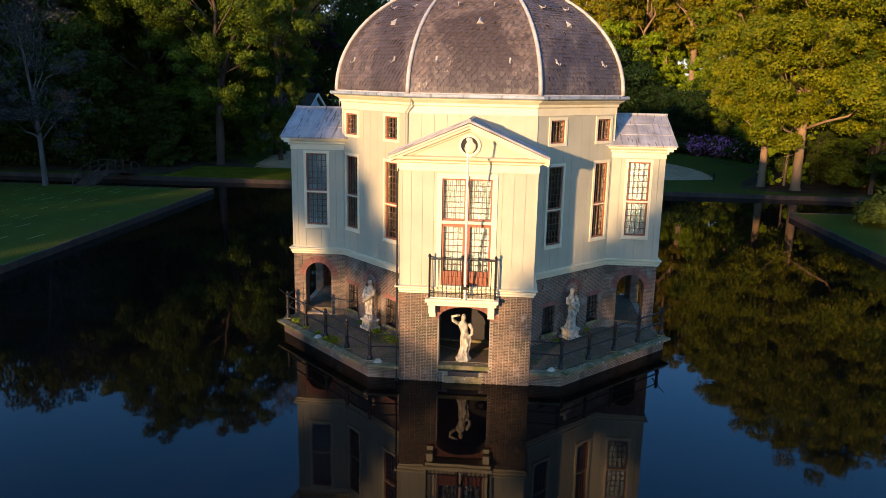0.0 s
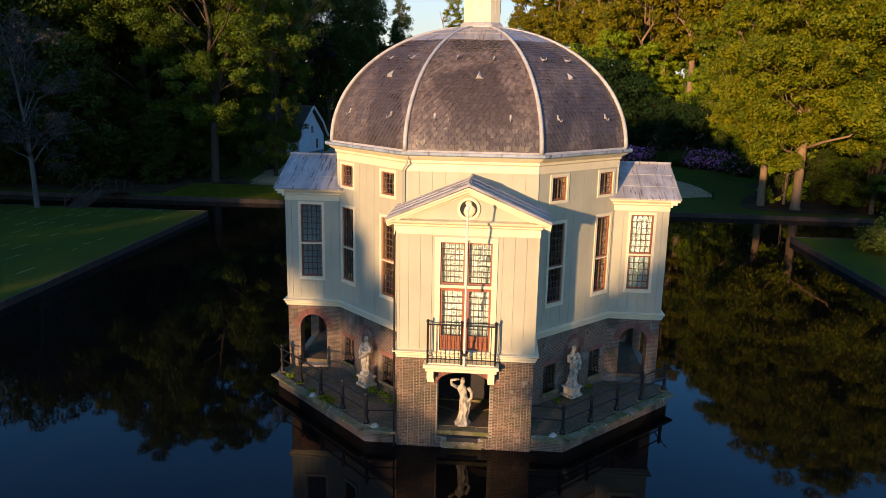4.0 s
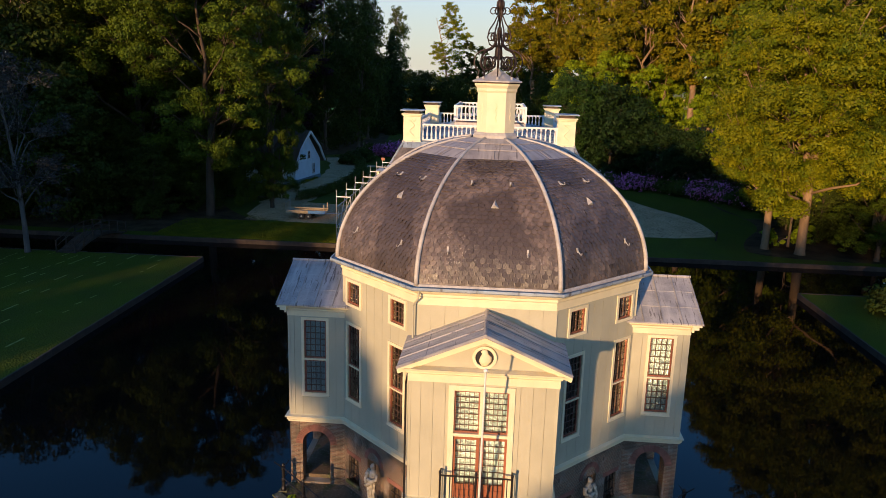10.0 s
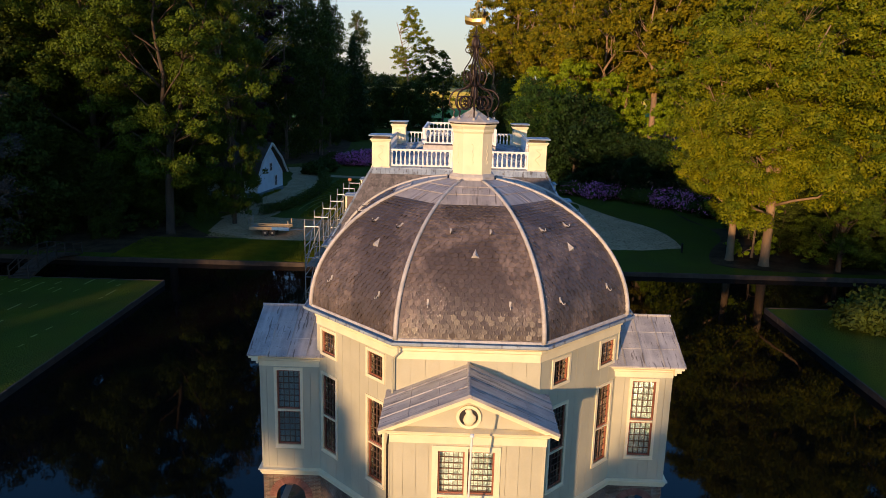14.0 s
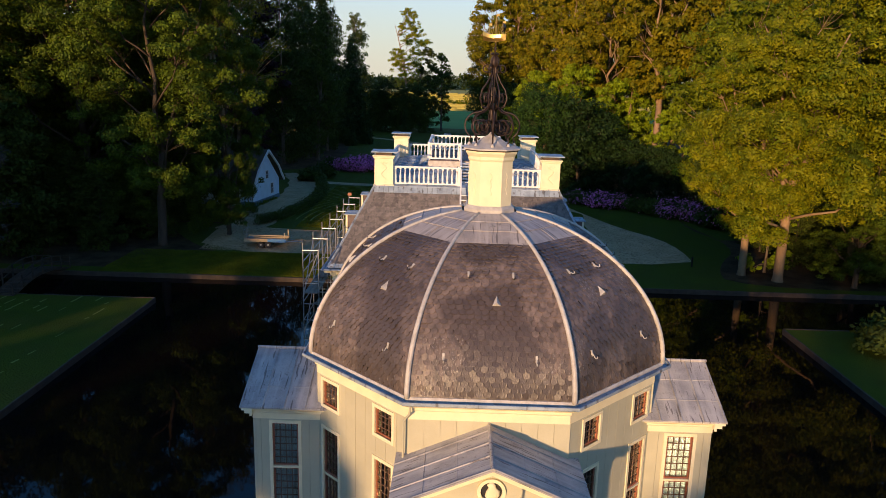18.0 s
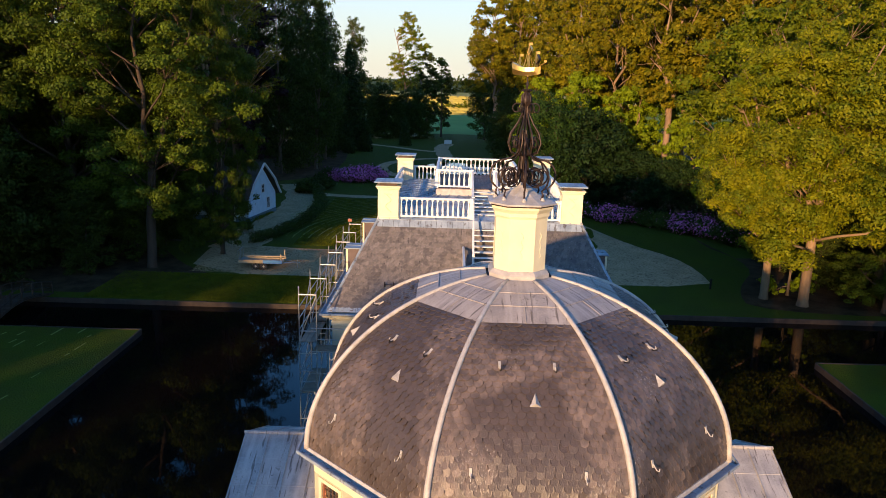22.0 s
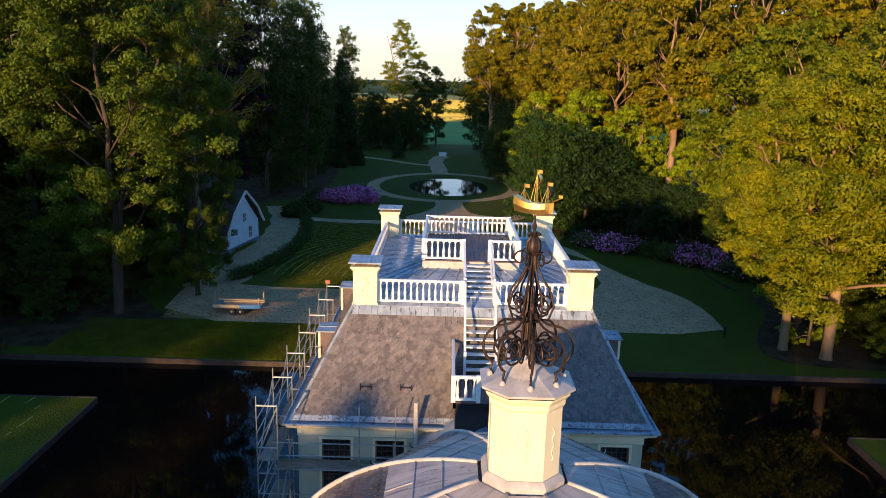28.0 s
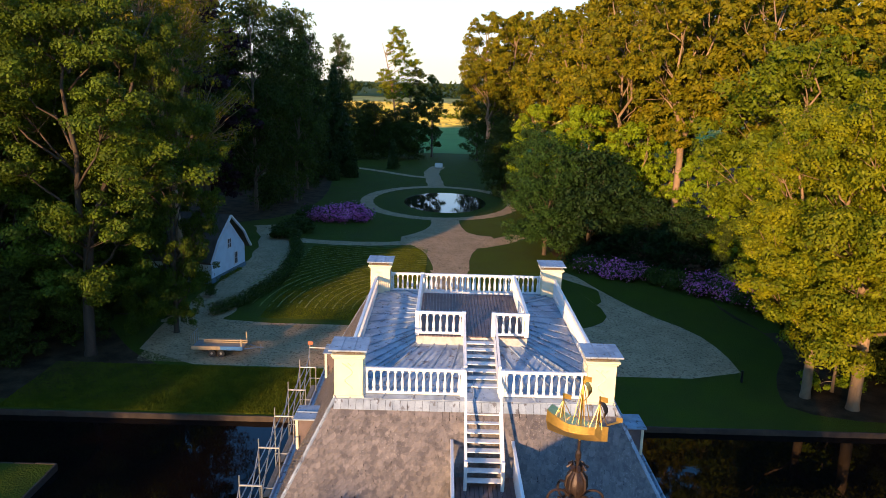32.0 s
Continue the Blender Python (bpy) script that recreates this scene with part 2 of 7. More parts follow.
def overlay(mt, colour, amount, coords, scales, layers, jitter=0.0):
    """Lays marks of another colour over a material: the product of several noises, each cut between lo and hi."""
    N, L = mt.node_tree.nodes, mt.node_tree.links
    bs = N["Principled BSDF"]
    under = bs.inputs["Base Color"].links[0].from_socket
    geo, mp = N.new("ShaderNodeNewGeometry"), N.new("ShaderNodeMapping")
    mp.inputs["Scale"].default_value = scales
    L.new(geo.outputs["Position"] if coords == "world" else N.new("ShaderNodeTexCoord").outputs["Object"], mp.inputs["Vector"])
    vec = mp.outputs["Vector"]
    if jitter:
        sh, ad = N.new("ShaderNodeMath"), N.new("ShaderNodeVectorMath")
        sh.operation = 'MULTIPLY_ADD'
        L.new(geo.outputs["Random Per Island"], sh.inputs[0])
        sh.inputs[1].default_value, sh.inputs[2].default_value = jitter, -jitter / 2
        L.new(vec, ad.inputs[0])
        L.new(sh.outputs[0], ad.inputs[1])
        vec = ad.outputs[0]
    total = None
    for scale, lo, hi, detail in layers:
        n, r = N.new("ShaderNodeTexNoise"), N.new("ShaderNodeMapRange")
        n.inputs["Scale"].default_value, n.inputs["Detail"].default_value = scale, detail
        L.new(vec, n.inputs["Vector"])
        r.inputs[1].default_value, r.inputs[2].default_value = lo, hi
        r.inputs[4].default_value = amount if total is None else 1.0
        L.new(n.outputs["Fac"], r.inputs[0])
        if total is None:
            total = r.outputs[0]
        else:
            m = N.new("ShaderNodeMath")
            m.operation = 'MULTIPLY'
            L.new(total, m.inputs[0])
            L.new(r.outputs[0], m.inputs[1])
            total = m.outputs[0]
    mx = N.new("ShaderNodeMix")
    mx.data_type = 'RGBA'
    L.new(total, mx.inputs[0])
    L.new(under, mx.inputs[6])
    mx.inputs[7].default_value = (*colour, 1)
    L.new(mx.outputs[2], bs.inputs["Base Color"])
    return mt


def lead_material(name, base, other, scales, spec=0.3):
    """Old lead sheet: cloudy oxide, pale bloom and dark runs down the slope."""
    mt = material(name, base, 0.5, 0.0, vary=0.35, scale=1.6, bump=0.3, fine=22, other=other, obj=0.2, spec=spec)
    overlay(mt, tuple(c * 1.35 for c in base), 0.6, "object", tuple(k * 0.6 for k in scales), ((1.0, 0.5, 0.7, 4),))
    overlay(mt, (0.085, 0.07, 0.065), 0.75, "object", scales, ((1.6, 0.60, 0.66, 3),))
    return overlay(mt, (0.10, 0.085, 0.08), 0.6, "world", (1, 1, 1), ((9.0, 0.62, 0.70, 3), (1.1, 0.45, 0.6, 2)))


def glass_material():
    mt = bpy.data.materials.new("window_glass")
    mt.use_nodes = True
    bs = mt.node_tree.nodes["Principled BSDF"]
    bs.inputs["Base Color"].default_value = (0.75, 0.85, 0.85, 1)
    bs.inputs["Transmission Weight"].default_value, bs.inputs["Roughness"].default_value, bs.inputs["IOR"].default_value = 1.0, 0.02, 1.45
    return mt


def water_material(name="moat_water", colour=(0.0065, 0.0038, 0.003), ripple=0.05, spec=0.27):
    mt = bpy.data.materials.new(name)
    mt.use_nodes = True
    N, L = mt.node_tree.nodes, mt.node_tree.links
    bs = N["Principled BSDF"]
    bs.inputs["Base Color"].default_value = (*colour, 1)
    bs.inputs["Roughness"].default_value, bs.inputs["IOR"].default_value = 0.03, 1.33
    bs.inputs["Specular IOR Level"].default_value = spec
    geo, bp = N.new("ShaderNodeNewGeometry"), N.new("ShaderNodeBump")
    n1 = N.new("ShaderNodeTexNoise")
    n1.inputs["Scale"].default_value, n1.inputs["Detail"].default_value = 0.9, 2
    L.new(geo.outputs["Position"], n1.inputs["Vector"])
    bp.inputs["Strength"].default_value, bp.inputs["Distance"].default_value = ripple, 0.05
    L.new(n1.outputs["Fac"], bp.inputs["Height"])
    L.new(bp.outputs["Normal"], bs.inputs["Normal"])
    return mt


BOARD = material("grey_cream_board_paint", (0.48, 0.452, 0.318), 0.55, vary=0.1, scale=1.2, bump=0.08, fine=30, obj=0.06)
TRIM = material("cream_trim_paint", (0.80, 0.71, 0.47), 0.5, vary=0.1, scale=2, bump=0.05)
WHITE = material("white_rail_paint", (0.80, 0.78, 0.72), 0.5, vary=0.08, scale=3, bump=0.05)
SASH = material("red_brown_sash_paint", (0.29, 0.10, 0.055), 0.5, vary=0.2, scale=4, bump=0.05)
MUNTIN = material("dark_glazing_bar_paint", (0.13, 0.075, 0.05), 0.5, vary=0.2)
DOORP = material("red_brown_door_paint", (0.34, 0.11, 0.05), 0.45, vary=0.15)
CURTAIN = material("white_blind_cloth", (0.52, 0.58, 0.56), 0.9, vary=0.08, scale=2, bump=0.1)
# the darkness of rooms, gaps and holes as a colour
ROOMDARK = material("interior_shade_brown", (0.10, 0.07, 0.05), 0.9)
GLASS = glass_material()
LEAD = lead_material("weathered_lead_sheet", (0.38, 0.335, 0.30), (0.26, 0.235, 0.22), (9.0, 0.7, 0.7))
BAYLEAD = lead_material("bay_roof_lead", (0.42, 0.395, 0.37), (0.28, 0.27, 0.265), (0.8, 8.0, 0.8))
# same old lead with the blue of skylight mixed into its colour
BLUELEAD = lead_material("sky_tinted_lead_sheet", (0.31, 0.365, 0.41), (0.19, 0.235, 0.28), (3.0, 3.0, 0.6), 0.5)
LEADPALE = material("pale_oxidised_lead", (0.50, 0.465, 0.42), 0.55, 0.0, vary=0.25, scale=5, bump=0.2, fine=30)
SLATE = overlay(slate_material("grey_brown_slate", (0.178, 0.132, 0.108), (0.105, 0.083, 0.072), 0.45), (0.06, 0.045, 0.039), 0.75, "world", (1, 1, 0.6), ((0.5, 0.45, 0.50, 1),), 0.16)
ROOFSLATE = overlay(slate_material("pale_brown_slate", (0.20, 0.172, 0.148), (0.14, 0.124, 0.112), 0.4), (0.085, 0.074, 0.066), 0.7, "world", (1, 1, 0.8), ((3.2, 0.52, 0.6, 3),), 0.8)
# bed under the slates; its near black also paints shade in recesses
SLATEBED_SHADE = material("slate_bedding_and_shade", (0.03, 0.026, 0.025), 0.8)
BRICK = brick_material("old_brick_wall", (0.22, 0.11, 0.065), (0.105, 0.072, 0.048), (0.30, 0.25, 0.175))
overlay(BRICK, (0.05, 0.045, 0.03), 0.7, "world", (1, 1, 0.6), ((1.5, 0.52, 0.64, 4),))
VOUSSOIR = material("red_arch_brick", (0.25, 0.105, 0.075), 0.85, vary=0.3, scale=3, bump=0.3, obj=0.4)
PIECE = overlay(overlay(material("loose_old_brick", (0.205, 0.115, 0.07), 0.85, vary=0.4, scale=2, bump=0.3, obj=0.8, island=0.8, other=(0.145, 0.10, 0.066)), (0.50, 0.46, 0.39), 0.6, "world", (1, 1, 1), ((7.0, 0.54, 0.66, 4), (0.9, 0.5, 0.62, 3))), (0.055, 0.05, 0.03), 0.7, "world", (1, 1, 1), ((1.3, 0.52, 0.64, 4),))
MORTAR = material("pale_lime_mortar", (0.34, 0.285, 0.205), 0.9, vary=0.3, scale=2)
STONE = overlay(overlay(material("mossy_coping_stone", (0.25, 0.19, 0.10), 0.85, vary=0.5, scale=2.5, bump=0.6, other=(0.14, 0.125, 0.05)), (0.075, 0.085, 0.015), 0.8, "world", (1, 1, 1), ((3.2, 0.5, 0.6, 5),)), (0.5, 0.47, 0.40), 0.6, "world", (1, 1, 1), ((6.0, 0.62, 0.68, 4),))
PAVE = overlay(overlay(material("dark_terrace_paving", (0.16, 0.105, 0.06), 0.85, vary=0.5, scale=1.2, bump=0.6, fine=18, other=(0.09, 0.07, 0.035)), (0.055, 0.07, 0.012), 0.75, "world", (1, 1, 1), ((1.7, 0.52, 0.64, 5),)), (0.32, 0.26, 0.18), 0.5, "world", (1, 1, 1), ((16.0, 0.58, 0.66, 2),))
STATUE = overlay(material("weathered_statue_stone", (0.60, 0.53, 0.40), 0.85, vary=0.45, scale=7, bump=0.5, fine=28, other=(0.33, 0.29, 0.21)), (0.12, 0.11, 0.08), 0.7, "world", (1, 1, 0.4), ((8.0, 0.56, 0.66, 4),))
IRON = material("black_painted_iron", (0.018, 0.016, 0.016), 0.45, 0.3, vary=0.2)
RUST = material("brown_black_wrought_iron", (0.045, 0.026, 0.018), 0.5, 0.4, vary=0.4, scale=8)
GOLD = material("gilded_copper", (0.75, 0.48, 0.14), 0.32, 0.9, vary=0.15, scale=12, bump=0.1)
DECK = material("dark_deck_planks", (0.165, 0.118, 0.11), 0.7, vary=0.35, scale=2, bump=0.3, obj=0.3)
STEEL = material("galvanised_scaffold_steel", (0.42, 0.42, 0.40), 0.4, 0.7, vary=0.2, scale=6)
PLANK = material("grey_scaffold_plank", (0.24, 0.20, 0.15), 0.8, vary=0.3, scale=3, bump=0.3, obj=0.2)
GRASS = material("mown_lawn", (0.066, 0.088, 0.006), 0.9, vary=0.5, scale=0.35, bump=0.8, fine=9, other=(0.06, 0.074, 0.008), spec=0.1, relief=0.16)
EARTH = material("leaf_littered_earth", (0.085, 0.052, 0.026), 0.9, vary=0.6, scale=0.7, bump=0.6, fine=7, spec=0.1, relief=0.08)
GRAVEL = overlay(material("pale_gravel", (0.52, 0.345, 0.185), 0.95, vary=0.55, scale=0.6, bump=0.8, fine=7, spec=0.1, other=(0.42, 0.28, 0.145), relief=0.10), (0.13, 0.095, 0.05), 0.75, "world", (1, 1, 1), ((5.0, 0.52, 0.66, 5),))
HAYFIELD = material("dry_meadow", (0.46, 0.38, 0.09), 0.9, vary=0.3, scale=0.05, bump=0.3, fine=2, spec=0.1)
GREENFIELD = material("green_crop_field", (0.12, 0.25, 0.045), 0.9, vary=0.25, scale=0.05, bump=0.3, fine=2, spec=0.1)
BARKPALE = material("pale_beech_bark", (0.29, 0.185, 0.10), 0.85, vary=0.35, scale=1.2, bump=0.5, fine=8, streak=0.4)
# bark colour darkened for trunks that stand in shade
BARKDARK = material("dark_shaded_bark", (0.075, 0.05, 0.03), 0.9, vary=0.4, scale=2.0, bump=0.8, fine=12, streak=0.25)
BARK = material("grey_brown_bark", (0.17, 0.12, 0.08), 0.9, vary=0.4, scale=2.0, bump=0.8, fine=12, streak=0.25)
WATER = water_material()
POND = water_material("pond_water", (0.01, 0.012, 0.01), 0.02, 0.5)
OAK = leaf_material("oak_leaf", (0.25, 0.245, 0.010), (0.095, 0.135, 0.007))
# leaf green with shade put into it, for oaks and trees out of the sun
SHADELEAF = leaf_material("shaded_green_leaf", (0.092, 0.132, 0.010), (0.048, 0.072, 0.008), 0.3)
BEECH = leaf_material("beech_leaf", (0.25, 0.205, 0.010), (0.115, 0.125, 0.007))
GREENOAK = leaf_material("green_oak_leaf", (0.185, 0.215, 0.010), (0.085, 0.12, 0.007))
BLADE = leaf_material("grass_blade", (0.165, 0.18, 0.012), (0.105, 0.13, 0.009), 0.3)
FRESH = leaf_material("fresh_green_leaf", (0.24, 0.31, 0.014), (0.12, 0.18, 0.010), 0.4)
YEW = leaf_material("dark_evergreen_leaf", (0.020, 0.042, 0.010), (0.012, 0.026, 0.008), 0.1, 0.08)
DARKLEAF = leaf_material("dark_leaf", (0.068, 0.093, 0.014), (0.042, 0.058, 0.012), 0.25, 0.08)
CONIFER = leaf_material("conifer_needles", (0.05, 0.072, 0.016), (0.024, 0.046, 0.012), 0.15, 0.08)
TWIGS = leaf_material("grey_twig_tips", (0.062, 0.058, 0.05), (0.035, 0.034, 0.028), 0.1)
BARKGREY = material("pale_grey_bark", (0.125, 0.115, 0.10), 0.9, vary=0.4, scale=2.0, bump=0.6, fine=12, streak=0.25)
# green lowered to carry the shade on the broad trees by the lawn
DEEPLEAF = leaf_material("deep_shade_leaf", (0.034, 0.072, 0.014), (0.02, 0.046, 0.010), 0.2, 0.08)
COPPER = leaf_material("copper_beech_leaf", (0.045, 0.018, 0.02), (0.03, 0.012, 0.015), 0.2)
PINKLEAF = leaf_material("rhododendron_flower", (0.95, 0.29, 0.62), (0.72, 0.15, 0.45), 0.25)
COTTWALL = material("white_limewash", (0.72, 0.82, 0.86), 0.8, vary=0.1, scale=1.5, bump=0.2)
PLINTHBLUE = material("blue_grey_plinth", (0.16, 0.24, 0.27), 0.8)
THATCH = material("old_reed_thatch", (0.10, 0.075, 0.05), 0.95, vary=0.35, scale=1.5, bump=0.8, fine=20)
BLUEPAINT = material("blue_trailer_paint", (0.05, 0.20, 0.42), 0.4, vary=0.15)
RUBBER = material("black_rubber", (0.02, 0.02, 0.02), 0.8)
TIMBER = material("pale_timber", (0.40, 0.30, 0.17), 0.75, vary=0.25, scale=4, bump=0.3, streak=0.3)
REVET = material("dark_wet_revetment_wood", (0.055, 0.036, 0.022), 0.8, vary=0.4, scale=2, bump=0.4, obj=0.4)
MOWN = material("dry_grass_clippings", (0.26, 0.27, 0.075), 0.95, vary=0.3, scale=2, bump=0.3, spec=0.1)

# ---- ground and water ----
GZ, WZ = 0.62, 0.27


def height(x, y):
    t = min(max((y - 42) / 28, 0), 1)
    return GZ + 0.7 * t * t * (3 - 2 * t)


def ground_sheet():
    """One sheet with the moat cut out of it, reaching the horizon."""
    xs = [-2600, -900, -300, -120, -75, -60, -45, -33, -22.6, -11, 0, 11, 21.9, 33, 45, 60, 75, 120, 300, 900, 2600]
    ys = [-2600, -900, -300, -130, -95, -60, -30, 0, 15, 27, 29.6, 36.2, 42, 46, 50, 54, 58, 62, 66, 70, 90, 130, 200, 300, 900, 3600]
    g = Mesh()
    idx = {}

    def vert(x, y):
        if (x, y) not in idx:
            idx[x, y] = len(g.v)
            g.v.append((x, y, height(x, y)))
        return idx[x, y]

    def wet(x, y):
        return (-22.6 < x < 21.9 and -95 < y < 36.2) or (-60 < x < -22 and 29.6 < y < 36.2) or (21 < x < 75 and 27 < y < 36.2)

    for x0, x1 in zip(xs, xs[1:]):
        for y0, y1 in zip(ys, ys[1:]):
            if not wet((x0 + x1) / 2, (y0 + y1) / 2):
                g.f.append((vert(x0, y0), vert(x1, y0), vert(x1, y1), vert(x0, y1)))
    for x, y0, y1 in ((-22.6, -95, 29.6), (21.9, -95, 27), (-60, 29.6, 36.2), (75, 27, 36.2)):
        g.add([(x, y0, GZ), (x, y1, GZ), (x, y1, -0.8), (x, y0, -0.8)], [(0, 1, 2, 3)])
    for y, x0, x1 in ((36.2, -60, 75), (29.6, -60, -22.6), (27, 21.9, 75), (-95, -22.6, 21.9)):
        g.add([(x0, y, GZ), (x1, y, GZ), (x1, y, -0.8), (x0, y, -0.8)], [(0, 1, 2, 3)])
    return g


solid("ground", ground_sheet(), GRASS, "mown grass park ground round the moat", "ground", "structure")
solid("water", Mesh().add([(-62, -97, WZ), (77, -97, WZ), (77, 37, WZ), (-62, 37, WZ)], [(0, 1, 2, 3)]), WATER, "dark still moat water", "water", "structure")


def sheet(name, pts, z, mat, label, kind="structure", smooth_rounds=2):
    """A flat sheet with a rounded outline a little above the ground."""
    p = [Vector((x, y)) for x, y in pts]
    for _ in range(smooth_rounds):
        q = []
        for a, b in zip(p, p[1:] + p[:1]):
            q += [a * 0.75 + b * 0.25, a * 0.25 + b * 0.75]
        p = q
    return solid(name, Mesh().add([(v.x, v.y, z + height(v.x, v.y)) for v in p], [tuple(range(len(p)))]), mat, label, "ground", kind)


def ribbon(name, pts, width, z, mat, label, steps=6):
    """A path of even width through the points."""
    P = [Vector((*p, 0)) for p in pts]
    line = []
    for i in range(len(P) - 1):
        a, b, c, d = P[max(i - 1, 0)], P[i], P[i + 1], P[min(i + 2, len(P) - 1)]
        for k in range(steps):
            t = k / steps
            line.append(0.5 * ((2 * b) + (c - a) * t + (2 * a - 5 * b + 4 * c - d) * t * t + (3 * b - a - 3 * c + d) * t ** 3))
    line.append(P[-1])
    g = Mesh()
    for i, p in enumerate(line):
        d = (line[min(i + 1, len(line) - 1)] - line[max(i - 1, 0)]).normalized()
        n = Vector((-d.y, d.x, 0)) * width / 2 * (1 + 0.08 * math.sin(i * 1.7))
        for q in (p - n, p + n):
            g.v.append((q.x, q.y, height(q.x, q.y) + z))
    g.f = [(2 * i, 2 * i + 2, 2 * i + 3, 2 * i + 1) for i in range(len(line) - 1)]
    return solid(name, g, mat, label, "path", "structure")

# ---- pavilion ----
AW, HB, PB = 4.85, 2.05, 6.74      # octagon wall, half width and reach of the bays
HD = (AW * math.sqrt(2) - HB * 2) / 2 * math.sqrt(2) + 0.0
Z1, Z2, ZBAY, ZTOP = 3.18, 3.42, 7.08, 8.72
PBR = 6.65                           # reach of the eastern bay
pavilion = thing("pavilion", "octagonal pavilion with cream boarded walls, brick base and slate dome", "house")


def boarded_wall(name, u0, u1, z0, z1, holes, m, board=0.36, offset=0.0):
    """A wall of upright boards with narrow grooves; its surface lies at w = 0 and w points out along -y."""
    back = Mesh()
    for a, b, c, d in rects(u0, u1, z0, z1, holes):
        back.box(a, b, 0.02, 0.2, c, d)
    wall = part(name, back, BOARD, pavilion, m=m)
    n = max(1, round((u1 - u0) / board))
    for i in range(n):
        a, b = u0 + (u1 - u0) * i / n, u0 + (u1 - u0) * (i + 1) / n
        for r in rects(a + 0.004, b - 0.004, z0, z1, holes):
            part("board", Mesh().box(r[0], r[1], 0.0, 0.019, r[2], r[3]), BOARD, wall)
    return wall


def window_mesh(w, z0, z1, cols, rows, bar=0.022):
    """Glazing bars of one sash, centred on u = 0."""
    g = Mesh()
    for i in range(1, cols):
        x = -w / 2 + w * i / cols
        g.box(x - bar / 2, x + bar / 2, 0.045, 0.085, z0, z1)
    for k in range(1, rows):
        z = z0 + (z1 - z0) * k / rows
        g.box(-w / 2, w / 2, 0.048, 0.082, z - bar / 2, z + bar / 2)
    return g


def ring_mesh(w, z0, z1, t, y0, y1):
    """A rectangular frame of thickness t round an opening."""
    a, b = w / 2, w / 2 + t
    outer, inner = [(-b, z0 - t), (b, z0 - t), (b, z1 + t), (-b, z1 + t)], [(-a, z0), (a, z0), (a, z1), (-a, z1)]
    loop = [[(x, y, z) for x, z in o] for o, y in ((outer, y1), (outer, y0), (inner, y0), (inner, y1))]
    return Mesh().loft(loop + loop[:1], cap=False)


PANES = {}


def sash_window(owner, m, w, sashes, cols, blind=True, sill=True):
    """Cream architrave, brown sashes with many panes, sill and the blind behind; sashes are (z0, z1, rows) from the bottom up."""
    key = (w, tuple(sashes), cols)
    if key not in PANES:
        lo, hi = sashes[0][0], sashes[-1][1]
        fr = ring_mesh(w + 0.08, lo - 0.04, hi + 0.04, 0.095, -0.03, 0.10)
        for a, b in zip(sashes, sashes[1:]):
            fr.box(-w / 2 - 0.05, w / 2 + 0.05, -0.02, 0.10, a[1] + 0.04, b[0] - 0.04)
        item = [fr.data("architrave", TRIM)]
        for z0, z1, rows in sashes:
            item.append((ring_mesh(w - 0.02, z0 + 0.01, z1 - 0.01, 0.055, 0.03, 0.095).data("sash", SASH), window_mesh(w, z0, z1, cols, rows).data("glazing_grid", MUNTIN),
                         Mesh().box(-w / 2, w / 2, 0.064, 0.070, z0, z1).data("pane", GLASS)))
        item.append(Mesh().box(-w / 2 - 0.145, w / 2 + 0.145, -0.05, 0.02, lo - 0.175, lo - 0.136, None, 0.01).data("sill", TRIM))
        bl = Mesh()
        n = 24
        for i in range(n):
            x0, x1 = -w / 2 - 0.1 + (w + 0.2) * i / n, -w / 2 - 0.1 + (w + 0.2) * (i + 1) / n
            y0, y1 = 0.19 + 0.02 * (i % 2), 0.19 + 0.02 * ((i + 1) % 2)
            bl.add([(x0, y0, lo - 0.1), (x1, y1, lo - 0.1), (x1, y1, hi + 0.1), (x0, y0, hi + 0.1)], [(0, 1, 2, 3)])
        item.append(bl.data("blind", CURTAIN))
        # dark sheet behind the glass stands in for the unlit room
        item.append(Mesh().box(-w / 2 - 0.3, w / 2 + 0.3, 0.6, 0.65, lo - 0.3, hi + 0.3).data("inner_shutter", ROOMDARK))
        PANES[key] = item
    it = PANES[key]
    win = part("window", it[0], TRIM, owner, m=m)
    for sash, bars, pane in it[1:-3]:
        part("sash", sash, SASH, win)
        part("glazing_grid", bars, MUNTIN, win)
        p = part("pane", pane, GLASS, win)
        p.visible_shadow = False
    if sill:
        part("sill", it[-3], TRIM, win)
    part("blind" if blind else "inner_shutter", it[-2] if blind else it[-1], CURTAIN, win)
    return win


def hole(u, w, z0, z1):
    return (u - w / 2 - 0.04, u + w / 2 + 0.04, z0 - 0.04, z1 + 0.04)


def arch_wall(u0, u1, z0, z1, c, w, zs, zt, zb, thick, m=None, g=None):
    """A wall with a round or segmental arch through it."""
    g = g or Mesh()
    a, b = c - w / 2, c + w / 2
    g.box(u0, a, 0, thick, z0, z1, m)
    g.box(b, u1, 0, thick, z0, z1, m)
    if zb > z0:
        g.box(a, b, 0, thick, z0, zb, m)
    n = 14
    prev = None
    for i in range(n + 1):
        x = -math.cos(math.pi * i / n)
        p = (c + x * w / 2, zs + (zt - zs) * math.sqrt(max(0, 1 - x * x)))
        if prev:
            g.add([(prev[0], 0, prev[1]), (p[0], 0, p[1]), (p[0], 0, z1), (prev[0], 0, z1), (prev[0], thick, prev[1]), (p[0], thick, p[1]), (p[0], thick, z1), (prev[0], thick, z1)],
                  [(0, 1, 2, 3), (7, 6, 5, 4), (0, 4, 5, 1), (3, 2, 6, 7)], m)
        prev = p
    return g


